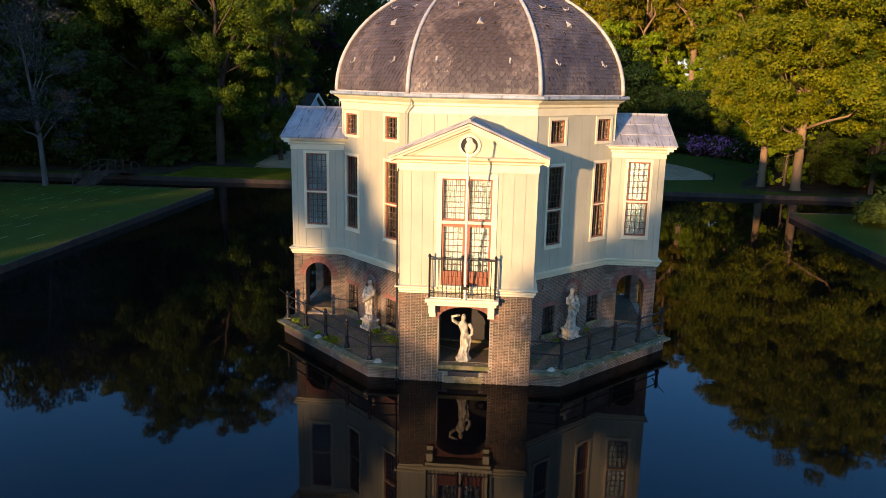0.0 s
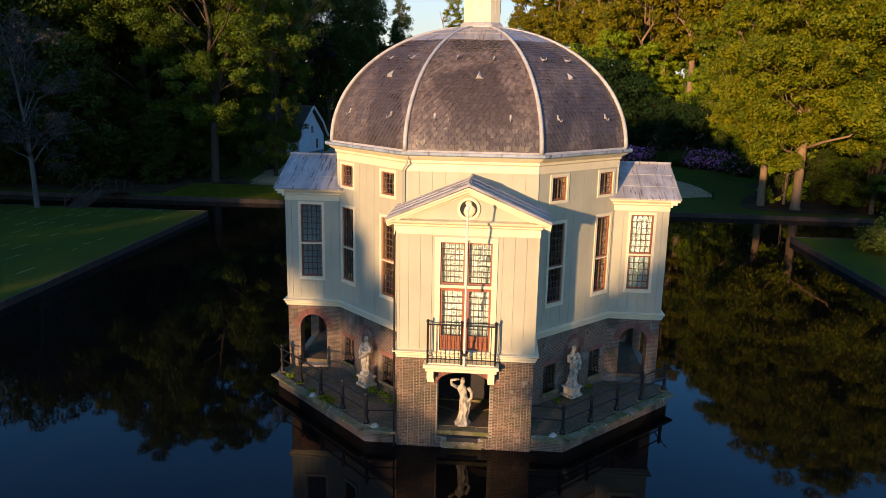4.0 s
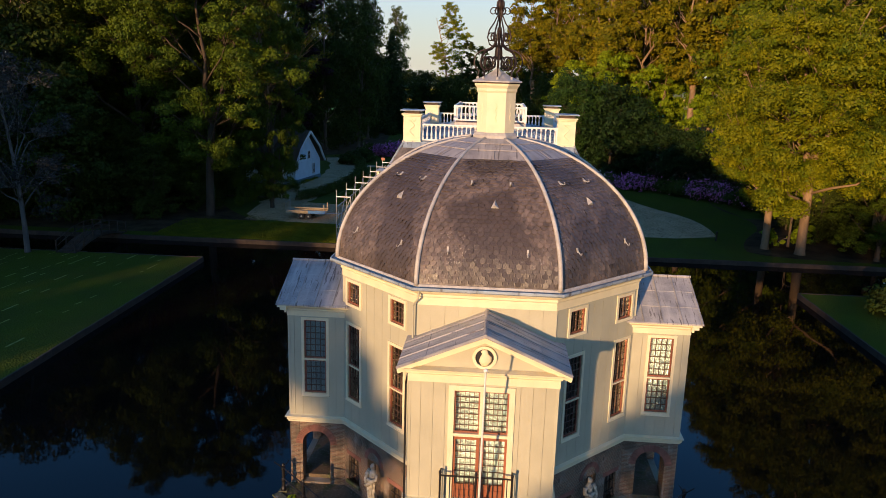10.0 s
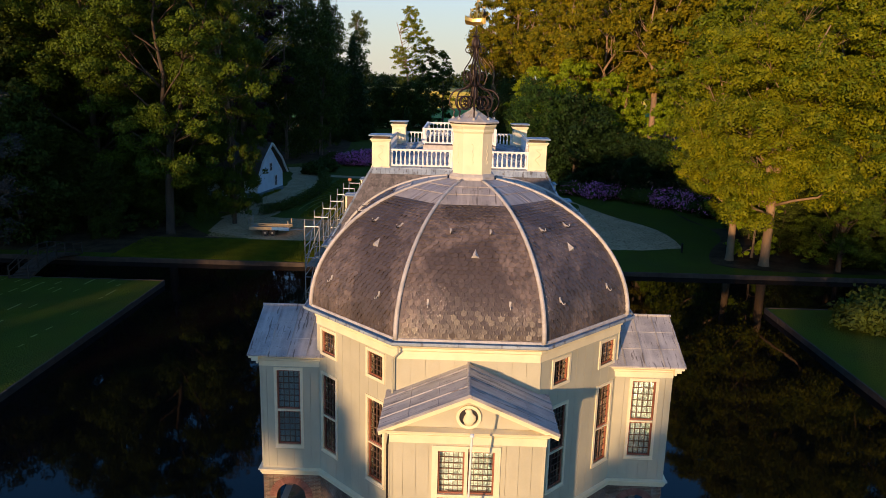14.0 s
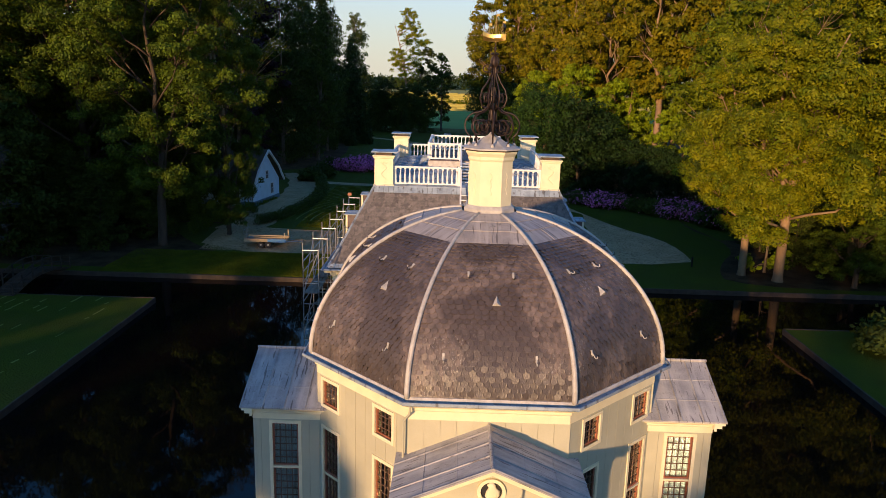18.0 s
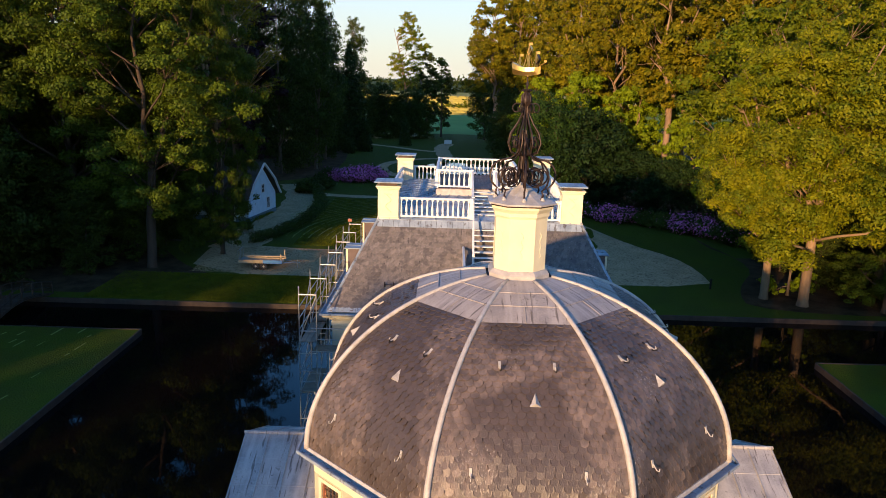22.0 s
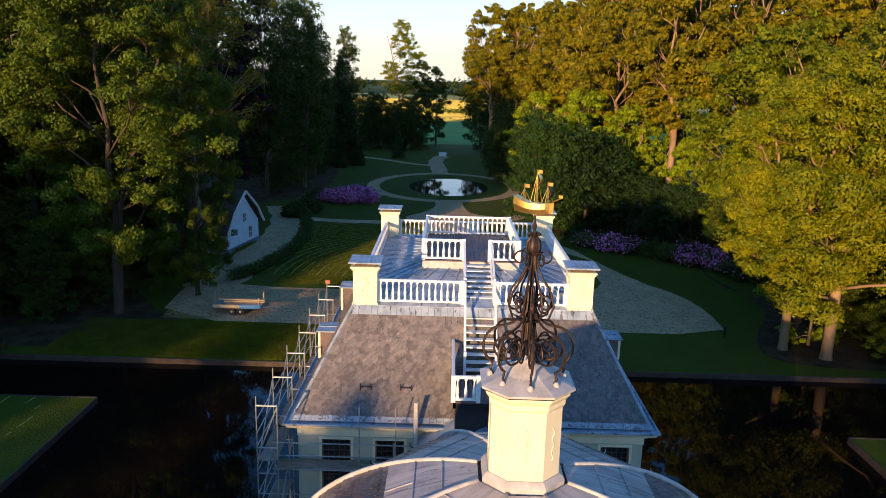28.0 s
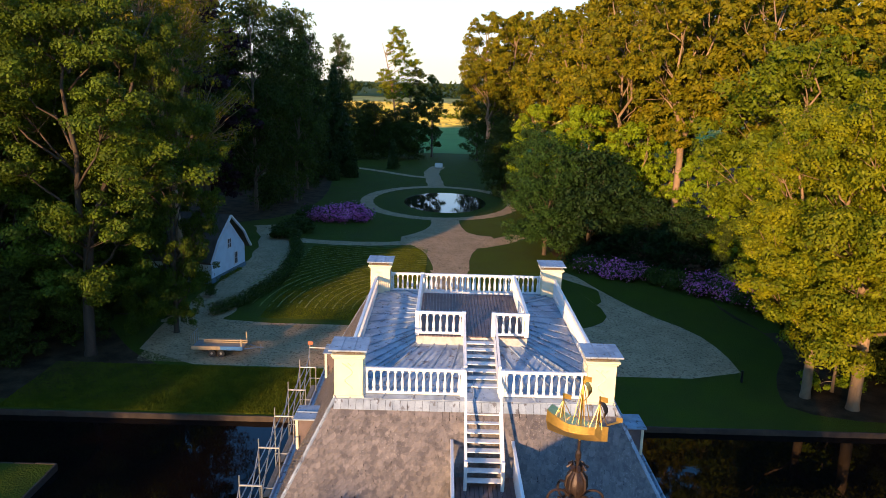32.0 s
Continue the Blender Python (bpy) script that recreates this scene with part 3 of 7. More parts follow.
VOUS = Mesh().box(-0.031, 0.031, -0.006, 0.10, 0.0, 0.24, None, 0.004).data("voussoir", VOUSSOIR)


def voussoirs(owner, c, w, zs, zt, m, size=1.0):
    n = max(9, int(2.2 * (w / 2 + zt - zs) / 0.078))
    for i in range(n):
        a = math.pi * (i + 0.5) / n
        x, z = c - math.cos(a) * w / 2, zs + math.sin(a) * (zt - zs)
        nx, nz = -math.cos(a) / (w / 2), math.sin(a) / (zt - zs)
        tilt = math.atan2(nx, nz)
        part("voussoir", VOUS, VOUSSOIR, owner, m=m @ Matrix.Translation((x, -0.012, z)) @ Matrix.Rotation(tilt, 4, 'Y') @ Matrix.Diagonal((1, 1, size, 1)))


def moulding(owner, name, path, prof, mat, closed=False):
    """A moulding of the profile (out, z) along a level path of (x, y) corners, its outside to the right of the way."""
    P = [Vector(p) for p in path]
    n = len(P)
    rings = []
    for i, p in enumerate(P):
        a = (P[i] - P[i - 1]).normalized() if (closed or i > 0) else None
        b = (P[(i + 1) % n] - P[i]).normalized() if (closed or i < n - 1) else None
        a, b = a or b, b or a
        na, nb = Vector((a.y, -a.x)), Vector((b.y, -b.x))
        o = (na + nb).normalized()
        o = o / max(0.3, o.dot(na))
        rings.append([(p.x + o.x * w, p.y + o.y * w, z) for w, z in prof])
    if closed:
        rings.append(rings[0])
    return part(name, Mesh().loft(rings, cap=not closed), mat, owner)


# outline of the whole plan, from the rear of one side bay round the front to the other
OUT = [(-HB, -PB), (HB, -PB), (HB, -(AW * math.sqrt(2) - HB)), (AW * math.sqrt(2) - HB, -HB), (PBR, -HB), (PBR, HB), (AW * math.sqrt(2) - HB, HB), (HB, AW * math.sqrt(2) - HB),
       (-HB, AW * math.sqrt(2) - HB), (-(AW * math.sqrt(2) - HB), HB), (-PB, HB), (-PB, -HB), (-(AW * math.sqrt(2) - HB), -HB), (-HB, -(AW * math.sqrt(2) - HB))]
moulding(pavilion, "string_course", OUT, [(-0.05, Z1), (0.05, Z1), (0.05, Z1 + 0.05), (0.09, Z1 + 0.09), (0.09, Z1 + 0.15), (0.14, Z1 + 0.19), (0.14, Z2 - 0.02), (-0.05, Z2)], TRIM, True)

# diagonal walls
UB, UW = 0.99, -1.37                 # windows beside the front bay and beside the side bay, on the left wall
for ang, sgn in ((-45, 1), (45, -1), (135, 1), (-135, -1)):
    m = turn(ang) @ Matrix.Translation((0, -AW, 0))
    us = (UB * sgn, UW * sgn)
    holes = [hole(u, 0.62, 4.32, 6.86) for u in us] + [hole(u, 0.62, 7.70, 8.36) for u in us]
    boarded_wall("diagonal_wall", -HD, HD, Z2 - 0.03, ZTOP, holes, m, 0.42)
    for u in us:
        mu = m @ Matrix.Translation((u, 0, 0))
        sash_window(pavilion, mu, 0.62, [(4.32, 5.40, 5), (5.52, 6.86, 6)], 4, blind=False)
        sash_window(pavilion, mu, 0.62, [(7.70, 8.36, 4)], 4, blind=False, sill=False)
    # brick base with two barred openings and a niche
    g = Mesh()
    bh = [(u - 0.31, u + 0.31, 1.16, 2.12) for u in us]
    nu = (us[0] + us[1]) / 2 + 0.0
    bh.append((nu - 0.36, nu + 0.36, 0.95, 2.45))
    for a, b, c, d in rects(-HD, HD, 0.0, Z1, bh):
        g.box(a, b, 0, 0.35, c, d)
    base = part("brick_base", g, BRICK, pavilion, m=m)
    part("niche", arch_wall(nu - 0.36, nu + 0.36, 2.44, 2.86, nu, 0.70, 2.44, 2.78, 2.0, 0.35).box(nu - 0.5, nu + 0.5, 0.36, 0.42, 0.6, 2.9), BRICK, base)
    voussoirs(base, nu, 0.70, 2.44, 2.78, Matrix.Identity(4), 0.7)
    for u in us:
        # dark sheet gives the opening its inner shade
        part("cellar_dark_backing", Mesh().box(u - 0.4, u + 0.4, 0.36, 0.4, 1.0, 2.3), ROOMDARK, base)
        part("red_brick_lintel", Mesh().box(u - 0.42, u + 0.42, -0.012, 0.05, 2.12, 2.27), VOUSSOIR, base)
        part("stone_sill", Mesh().box(u - 0.40, u + 0.40, -0.08, 0.2, 1.03, 1.16, None, 0.02), STONE, base)
        bars = Mesh()
        for k in range(4):
            x = u - 0.25 + k * 0.165
            bars.tube([(x, 0.08, 2.12), (x, 0.06, 1.45), (x, -0.02, 1.25), (x, 0.04, 1.12)], 0.012, 5)
        for z in (1.45, 1.8):
            bars.box(u - 0.31, u + 0.31, 0.06, 0.075, z, z + 0.03)
        part("window_grille", bars, IRON, base)

# upper octagon behind and above the bays
for ang in (0, 90, 180, -90):
    m = turn(ang) @ Matrix.Translation((0, -AW, 0))
    boarded_wall("upper_wall", -HB, HB, 7.0, ZTOP, [], m, 0.42)

# bays
for ang in (0, 90, 180, -90):
    R = turn(ang)
    front = ang == 0
    pb = PBR if ang == 90 else PB
    m = R @ Matrix.Translation((0, -pb, 0))
    if front:
        fh = [hole(-0.03, 1.54, 3.42, 6.76)]
    elif ang == 180:
        fh = []
    else:
        fh = [hole(0, 1.0, 3.6, 6.86)]
    bay = boarded_wall("bay_wall", -HB, HB, Z2 - 0.03, ZBAY, fh, m, 0.34)
    if ang in (90, -90):
        sash_window(pavilion, m, 1.0, [(3.6, 5.40, 7), (5.52, 6.86, 6)], 5)
    for side in (-1, 1):
        ms = R @ Matrix.Translation((side * HB, 0, 0)) @ turn(90 * side)
        # flank of the bay: local u runs along it
        L0, L1 = (-(pb), -(AW * math.sqrt(2) - HB)) if side == 1 else ((AW * math.sqrt(2) - HB), pb)
        if side == 1:
            L0, L1 = -pb, -(AW * math.sqrt(2) - HB)
        uc = (L0 + L1) / 2 + (0.04 if L0 > 0 else -0.04)
        fl = [] if ang in (0, 180) else [hole(uc, 0.68, 4.32, 6.88)]
        boarded_wall("bay_flank", *((L0 + 0.205, L1) if side == 1 else (L0, L1 - 0.205)), Z2 - 0.03, ZBAY, fl, ms, 0.3)
        if fl:
            sash_window(pavilion, ms @ Matrix.Translation((uc, 0, 0)), 0.68, [(4.32, 5.44, 5), (5.58, 6.88, 6)], 4)
        if ang in (90, -90):
            b = part("brick_arcade_flank", arch_wall(*((L0 + 0.33, L1) if side == 1 else (L0, L1 - 0.33)), 0.0, Z1, uc, 0.98, 2.32, 2.83, 0.85, 0.32), BRICK, pavilion, m=ms)
            voussoirs(b, uc, 0.98, 2.32, 2.83, Matrix.Identity(4))
        else:
            part("brick_flank", Mesh().box(*((L0 + 0.51, L1) if side == 1 else (L0, L1 - 0.51)), 0, 0.32, 0.0, Z1), BRICK, pavilion, m=ms)
    # corner boards
    for side in (-1, 1):
        part("corner_board", Mesh().box(side * HB - 0.07, side * HB + 0.012, -pb - 0.012, -pb + 0.07, Z2, ZBAY) if side > 0 else
             Mesh().box(-HB - 0.012, -HB + 0.07, -pb - 0.012, -pb + 0.07, Z2, ZBAY), BOARD, pavilion, m=R)
    if front:
        base = FRONT_BASE = part("brick_front", arch_wall(-HB, HB, -0.4, Z1, -0.02, 1.58, 2.38, 2.76, 0.62, 0.5), MORTAR, pavilion, m=m)
        voussoirs(base, -0.02, 1.58, 2.38, 2.76, Matrix.Identity(4), 1.15)
        part("sill_block", Mesh().box(-0.83, 0.79, -0.03, 0.5, 0.70, 0.84, None, 0.02), STONE, base)
        part("boat_step", Mesh().box(-0.62, 0.58, -0.045, 0.1, 0.12, 0.50, None, 0.02), STONE, base)
        # projecting near-black block paints the shade of a recess
        part("boat_recess_shade", Mesh().box(-0.5, 0.46, -0.05, 0.0, 0.50, 0.64), SLATEBED_SHADE, base)
    elif ang != 180:
        base = part("brick_arcade", arch_wall(-HB, HB, 0.0, Z1, 0, 2.2, 1.9, 2.75, 0.85, 0.32), BRICK, pavilion, m=m)
        voussoirs(base, 0, 2.2, 1.9, 2.75, Matrix.Identity(4))
    part("loggia_floor", Mesh().box(-HB + 0.3, HB - 0.3, -pb + 0.3, -3.5, 0.5, 0.86 if front else 0.98), PAVE, pavilion, m=R)
    # behind the front arch the inner darkness is put into the wall colour
    part("loggia_back", Mesh().box(-HB, HB, -AW + 0.3, -AW + 0.5, 0.5, Z1), SLATEBED_SHADE if front else BRICK, pavilion, m=R)
    if front:
        part("loggia_step", Mesh().box(-HB + 0.35, HB - 0.35, -AW + 0.12, -AW + 0.3, 0.86, 0.98, None, 0.01), STONE, pavilion, m=R)
    # ceiling coloured dark to hold the shade behind the arches
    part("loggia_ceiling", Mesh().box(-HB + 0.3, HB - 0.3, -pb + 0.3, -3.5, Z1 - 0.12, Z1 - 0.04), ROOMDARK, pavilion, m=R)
    # entablature and gable
    if front:
        e = [(0.0, ZBAY - 0.12), (0.03, ZBAY - 0.12), (0.03, ZBAY + 0.10), (0.08, ZBAY + 0.14), (0.08, ZBAY + 0.18), (0.22, ZBAY + 0.24), (0.25, ZBAY + 0.31), (0.0, ZBAY + 0.33)]
    else:
        e = [(0.0, ZBAY - 0.02), (0.025, ZBAY - 0.02), (0.025, ZBAY + 0.16), (0.07, ZBAY + 0.20), (0.07, ZBAY + 0.25), (0.17, ZBAY + 0.32), (0.19, ZBAY + 0.38), (0.0, ZBAY + 0.39)]
    ee = moulding(pavilion, "bay_cornice", [(-HB, -AW + 0.3), (-HB, -pb), (HB, -pb), (HB, -AW + 0.3)], [(w, z) for w, z in e], TRIM)
    ee.matrix_local = R
    zr, ze, hw = (8.40, 7.40, HB + 0.31) if front else (8.42, 7.475, HB + 0.27)
    part("tympanum", Mesh().extrude([(-HB, ZBAY + 0.3), (HB, ZBAY + 0.3), (0, zr - 0.16)], -pb + 0.02, -pb + 0.14), BOARD, pavilion, m=R)
    for s in (-1, 1):
        a, b = Vector((s * (hw - 0.01), 0, ze)), Vector((0, 0, zr))
        for t0, t1, y0 in ((-0.07, -0.01, -0.29), (-0.16, -0.075, -0.20), (-0.24, -0.165, -0.05)):
            part("raking_moulding", Mesh().add([(a.x, -pb + y0, a.z + t0), (b.x, -pb + y0, b.z + t0), (b.x, -pb + y0, b.z + t1), (a.x, -pb + y0, a.z + t1),
                      (a.x, -pb + 0.02, a.z + t0), (b.x, -pb + 0.02, b.z + t0), (b.x, -pb + 0.02, b.z + t1), (a.x, -pb + 0.02, a.z + t1)],
                     [(0, 1, 2, 3), (7, 6, 5, 4), (0, 4, 5, 1), (3, 2, 6, 7), (0, 3, 7, 4), (1, 5, 6, 2)]), TRIM, pavilion, m=R)
    roof = Mesh()
    for s in (-1, 1):
        roof.add([(s * hw, -pb - 0.34, ze), (0, -pb - 0.34, zr + 0.02), (0, -AW + 0.3, zr + 0.02), (s * hw, -AW + 1.6, ze),
                  (s * hw, -pb - 0.34, ze + 0.045), (0, -pb - 0.34, zr + 0.065), (0, -AW + 0.3, zr + 0.065), (s * hw, -AW + 1.6, ze + 0.045)],
                 [(0, 1, 2, 3), (4, 5, 6, 7), (0, 4, 5, 1), (1, 5, 6, 2), (2, 6, 7, 3), (3, 7, 4, 0)])
    rf = part("bay_roof", roof, BAYLEAD, pavilion, m=R)
    for s in (-1, 1):
        for i, y in enumerate((-pb - 0.30, -pb + 0.32, -pb + 0.95, -pb + 1.57)):
            part("lead_roll", Mesh().tube([(s * (hw + 0.005), y, ze + 0.05), (s * 0.01, y, zr + 0.072)], 0.022, 6), BAYLEAD, rf)
        for f in (0.34, 0.67):
            part("lead_welt", Mesh().tube([(s * hw * f, -pb - 0.33, zr - (zr - ze) * f + 0.055), (s * hw * f, -AW + 0.6 + 0.6 * f, zr - (zr - ze) * f + 0.055)], 0.014, 5), BAYLEAD, rf)
    part("ridge_roll", Mesh().tube([(0, -pb - 0.36, zr + 0.07), (0, -AW + 0.1, zr + 0.07)], 0.05, 8), BAYLEAD, rf)
    # gable roundel
    if front:
        rd = Mesh()
        n = 28
        for r0, r1, y0 in ((0.25, 0.33, -0.05),):
            rings = [[(r * math.cos(2 * math.pi * j / n), y, 7.74 + r * math.sin(2 * math.pi * j / n)) for j in range(n)] for r, y in ((r0, 0.05), (r0, y0), (r1, y0), (r1, 0.05))]
            rd.loft(rings, cap=False)
        o = part("roundel", rd, TRIM, pavilion, m=m)
        part("oculus", Mesh().loft([[(0.25 * math.cos(2 * math.pi * j / n), y, 7.74 + 0.25 * math.sin(2 * math.pi * j / n)) for j in range(n)] for y in (0.016, 0.012)]), SLATEBED_SHADE, o)
        part("swan_relief", Mesh().loft([[(0.02 + w * math.cos(2 * math.pi * j / 12) + dx, -0.02 - dd * math.sin(math.pi * j / 6), 7.74 + z) for j in range(12)]
                                         for z, w, dx, dd in ((-0.24, 0.08, -0.02, 0.02), (-0.1, 0.17, 0, 0.05), (0.02, 0.16, 0.02, 0.06), (0.1, 0.09, 0, 0.05), (0.17, 0.10, -0.03, 0.05), (0.23, 0.05, -0.02, 0.02))]), TRIM, o, "pale carved relief", smooth=True)

# main cornice and gutter
T8 = math.tan(math.pi / 8)


def octagon(a, z=None):
    pts = [(-a * T8, -a), (a * T8, -a), (a, -a * T8), (a, a * T8), (a * T8, a), (-a * T8, a), (-a, a * T8), (-a, -a * T8)]
    return pts if z is None else [(x, y, z) for x, y in pts]


moulding(pavilion, "main_cornice", octagon(AW), [(-0.2, 8.55), (0.02, 8.55), (0.02, 8.78), (0.07, 8.82), (0.07, 8.89), (0.18, 8.97), (0.21, 8.97), (0.28, 9.04), (-0.2, 9.05)], TRIM, True)
moulding(pavilion, "lead_gutter", octagon(AW), [(-0.1, 9.05), (0.35, 9.05), (0.40, 9.09), (0.40, 9.165), (0.37, 9.17), (0.35, 9.10), (-0.1, 9.10)], BLUELEAD, True)
moulding(pavilion, "foot_flashing", octagon(AW), [(0.06, 9.09), (0.185, 9.09), (0.19, 9.15), (0.16, 9.21), (0.06, 9.21)], LEADPALE, True)
# dome
ZD, HDOME, RD = 9.16, 3.99, 4.98


def dome_r(z):
    return RD * math.sqrt(max(0.0, 1 - ((z - ZD) / HDOME) ** 2)) + 0.0


def dome_pt(a):
    """Height and apothem along the curve, a from 0 to 90 degrees."""
    return RD * math.cos(radians(a)), ZD + HDOME * math.sin(radians(a))


A_TOP = 80.8
steps = [A_TOP * i / 26 for i in range(27)]
bed = Mesh().loft([octagon(dome_pt(a)[0] - 0.03, dome_pt(a)[1] - 0.01) for a in steps])
dome = part("dome", bed, SLATEBED_SHADE, pavilion)
A_LEAD = 59.5
# lead top
for k in range(8):
    mk = turn(45 * k)
    g = Mesh()
    aa = [A_LEAD + (A_TOP - A_LEAD) * i / 8 for i in range(9)]
    for a, b in zip(aa, aa[1:]):
        (r0, z0), (r1, z1) = dome_pt(a), dome_pt(b)
        g.add([(-r0 * T8, -r0 - 0.012, z0 + 0.02), (r0 * T8, -r0 - 0.012, z0 + 0.02), (r1 * T8, -r1 - 0.012, z1 + 0.02), (-r1 * T8, -r1 - 0.012, z1 + 0.02)], [(0, 1, 2, 3)])
    r0, z0 = dome_pt(A_LEAD)
    g.add([(-r0 * T8, -r0 + 0.04, z0), (r0 * T8, -r0 + 0.04, z0), (r0 * T8, -r0 - 0.012, z0 + 0.02), (-r0 * T8, -r0 - 0.012, z0 + 0.02)], [(0, 1, 2, 3)])
    sh = part("lead_sheet", g, LEAD, dome, m=mk)
    for a in (66.5, 73):
        r, z = dome_pt(a)
        part("lead_welt", Mesh().tube([(-r * T8, -r - 0.01, z + 0.03), (r * T8, -r - 0.01, z + 0.03)], 0.014, 5), LEAD, dome, m=mk)
    part("lead_welt", Mesh().tube([(0, -dome_pt(a)[0] - 0.01, dome_pt(a)[1] + 0.03) for a in (59.5, 63, 66.5)], 0.012, 5), LEAD, dome, m=mk)
    # hip rolls on the corners
    pts = []
    for i in range(31):
        a = A_TOP * i / 30
        r, z = dome_pt(a)
        pts.append((r * T8 * 1.006, -r * 1.006 - 0.012, z + 0.02))
    part("hip_roll", Mesh().tube(pts, [0.072 - 0.025 * i / 30 for i in range(31)], 8), LEADPALE, dome, m=mk, smooth=True)
# hooks, vents and ladder pegs on each face
ventm = Mesh().add([(-0.15, 0.0, -0.17), (0.15, 0.0, -0.17), (0, -0.02, 0.19), (0, -0.15, -0.13)], [(0, 3, 2), (3, 1, 2), (0, 1, 3)]).data("dome_vent", LEADPALE)
hookm = Mesh().box(-0.035, 0.035, -0.03, 0.0, 0.05, 0.25).tube([(0, -0.03, 0.14), (0, -0.10, -0.02), (0, -0.17, -0.04), (0, -0.20, 0.03)], 0.016, 6).data("roof_hook", LEADPALE)
hookd = Mesh().tube([(0, -0.02, 0.0), (0.02, -0.14, -0.1), (0.04, -0.2, -0.04)], 0.018, 6).data("hook_iron", IRON)


def on_dome(k, frac, a):
    r, z = dome_pt(a)
    tilt = -math.atan2(RD * math.sin(radians(a)), HDOME * math.cos(radians(a)))
    return turn(45 * k) @ Matrix.Translation((frac * r * T8, -r - 0.02, z)) @ Matrix.Rotation(tilt, 4, 'X') @ Matrix.Scale(0.8, 4)


for k in range(8):
    part("dome_vent", ventm, LEADPALE, dome, m=on_dome(k, 0.06, 35.5))
    for fr, a in ((-0.42, 44), (0.36, 44), (-0.6, 14), (0.55, 14)):
        h = part("roof_hook", hookm, LEADPALE, dome, m=on_dome(k, fr, a))
        if a > 20:
            part("hook_iron", hookd, IRON, h)

# lantern
lantern = thing("lantern", "cream painted octagonal lantern with pale lead cap", "lantern")


def chamfer_oct(a, c, z):
    return [(-c, -a, z), (c, -a, z), (a, -c, z), (a, c, z), (c, a, z), (-c, a, z), (-a, c, z), (-a, -c, z)]


part("base", Mesh().loft([chamfer_oct(0.74, 0.36, 13.02), chamfer_oct(0.74, 0.36, 13.2), chamfer_oct(0.70, 0.34, 13.26), chamfer_oct(0.66, 0.32, 13.3)]), LEADPALE, lantern)
part("shaft", Mesh().loft([chamfer_oct(0.63, 0.31, 13.28), chamfer_oct(0.63, 0.31, 14.62)]), TRIM, lantern)
part("cornice", Mesh().loft([chamfer_oct(0.635, 0.312, 14.60), chamfer_oct(0.67, 0.33, 14.66), chamfer_oct(0.67, 0.33, 14.74), chamfer_oct(0.74, 0.365, 14.84), chamfer_oct(0.74, 0.365, 14.90)]), TRIM, lantern)
part("cap_edge", Mesh().loft([chamfer_oct(0.77, 0.38, 14.90), chamfer_oct(0.77, 0.38, 14.94)]), RUST, lantern)
part("lead_cap", Mesh().loft([chamfer_oct(0.82, 0.40, 14.94), chamfer_oct(0.82, 0.40, 14.98), chamfer_oct(0.42, 0.2, 15.13), chamfer_oct(0.12, 0.06, 15.32), chamfer_oct(0.04, 0.02, 15.42)]), LEADPALE, lantern)
for k in range(8):
    part("panel_ornament", Mesh().tube([(0.035 * math.sin(i * 1.7), -0.637 if k % 2 == 0 else -0.665, 13.62 + 0.065 * i) for i in range(11)], 0.012, 5), TRIM, lantern, m=turn(45 * k))
    part("cap_hip", Mesh().tube([(0.80 if k % 2 else 0.80, 0, 14.99), (0.42, 0, 15.13), (0.10, 0, 15.33)], 0.018, 5), LEADPALE, lantern, m=turn(45 * k + 22.5 + 3))
    part("cap_foot", Mesh().lathe([(0.05, 0), (0.055, 0.05), (0.03, 0.09), (0.0, 0.1)], 8), LEADPALE, lantern, m=turn(45 * k) @ Matrix.Translation((0.66, 0, 15.02)))

# wrought iron crown and ship vane
crown = thing("iron_crown", "black wrought iron scrollwork finial on the lantern cap", "finial")


def spiral(cx, cz, r0, r1, a0, a1, n=26):
    return [(cx + (r0 + (r1 - r0) * i / n) * math.cos(radians(a0 + (a1 - a0) * i / n)), 0, cz + (r0 + (r1 - r0) * i / n) * math.sin(radians(a0 + (a1 - a0) * i / n))) for i in range(n + 1)]


big = Mesh().tube([(0.60, 0, 15.05), (0.66, 0, 15.16)] + spiral(0.42, 15.60, 0.38, 0.38, -58, 88, 16) + [(0.31, 0, 16.02), (0.18, 0, 16.12), (0.09, 0, 16.3), (0.06, 0, 16.6)], 0.024, 6)
inner = Mesh().tube([(0.07, 0, 16.15), (0.10, 0, 15.75), (0.2, 0, 15.42)] + spiral(0.40, 15.58, 0.26, 0.05, 215, 215 + 560, 40), 0.02, 6)
mid = Mesh().tube(spiral(0.26, 16.38, 0.04, 0.18, -320, 200, 36)[:-8] + [(0.08, 0, 16.42), (0.05, 0, 16.7)], 0.019, 6)
bow = Mesh().tube([(0.12, 0, 16.08), (0.34, 0, 16.15), (0.42, 0, 16.38), (0.36, 0, 16.62), (0.2, 0, 16.85), (0.08, 0, 17.1), (0.06, 0, 17.3)], 0.02, 6)
side = Mesh().tube([(0.08, 0, 16.2), (0.12, 0, 15.9)] + spiral(0.34, 15.55, 0.24, 0.06, 150, -290, 34), 0.017, 6)
topsc = Mesh().tube([(0.06, 0, 17.0)] + spiral(0.22, 17.2, 0.16, 0.03, 200, -250, 30), 0.016, 6)
leaf = Mesh().tube([(0.05, 0, 17.25), (0.12, 0, 17.38), (0.11, 0, 17.5), (0.05, 0, 17.58), (0.08, 0, 17.66), (0.12, 0, 17.62)], 0.02, 6)
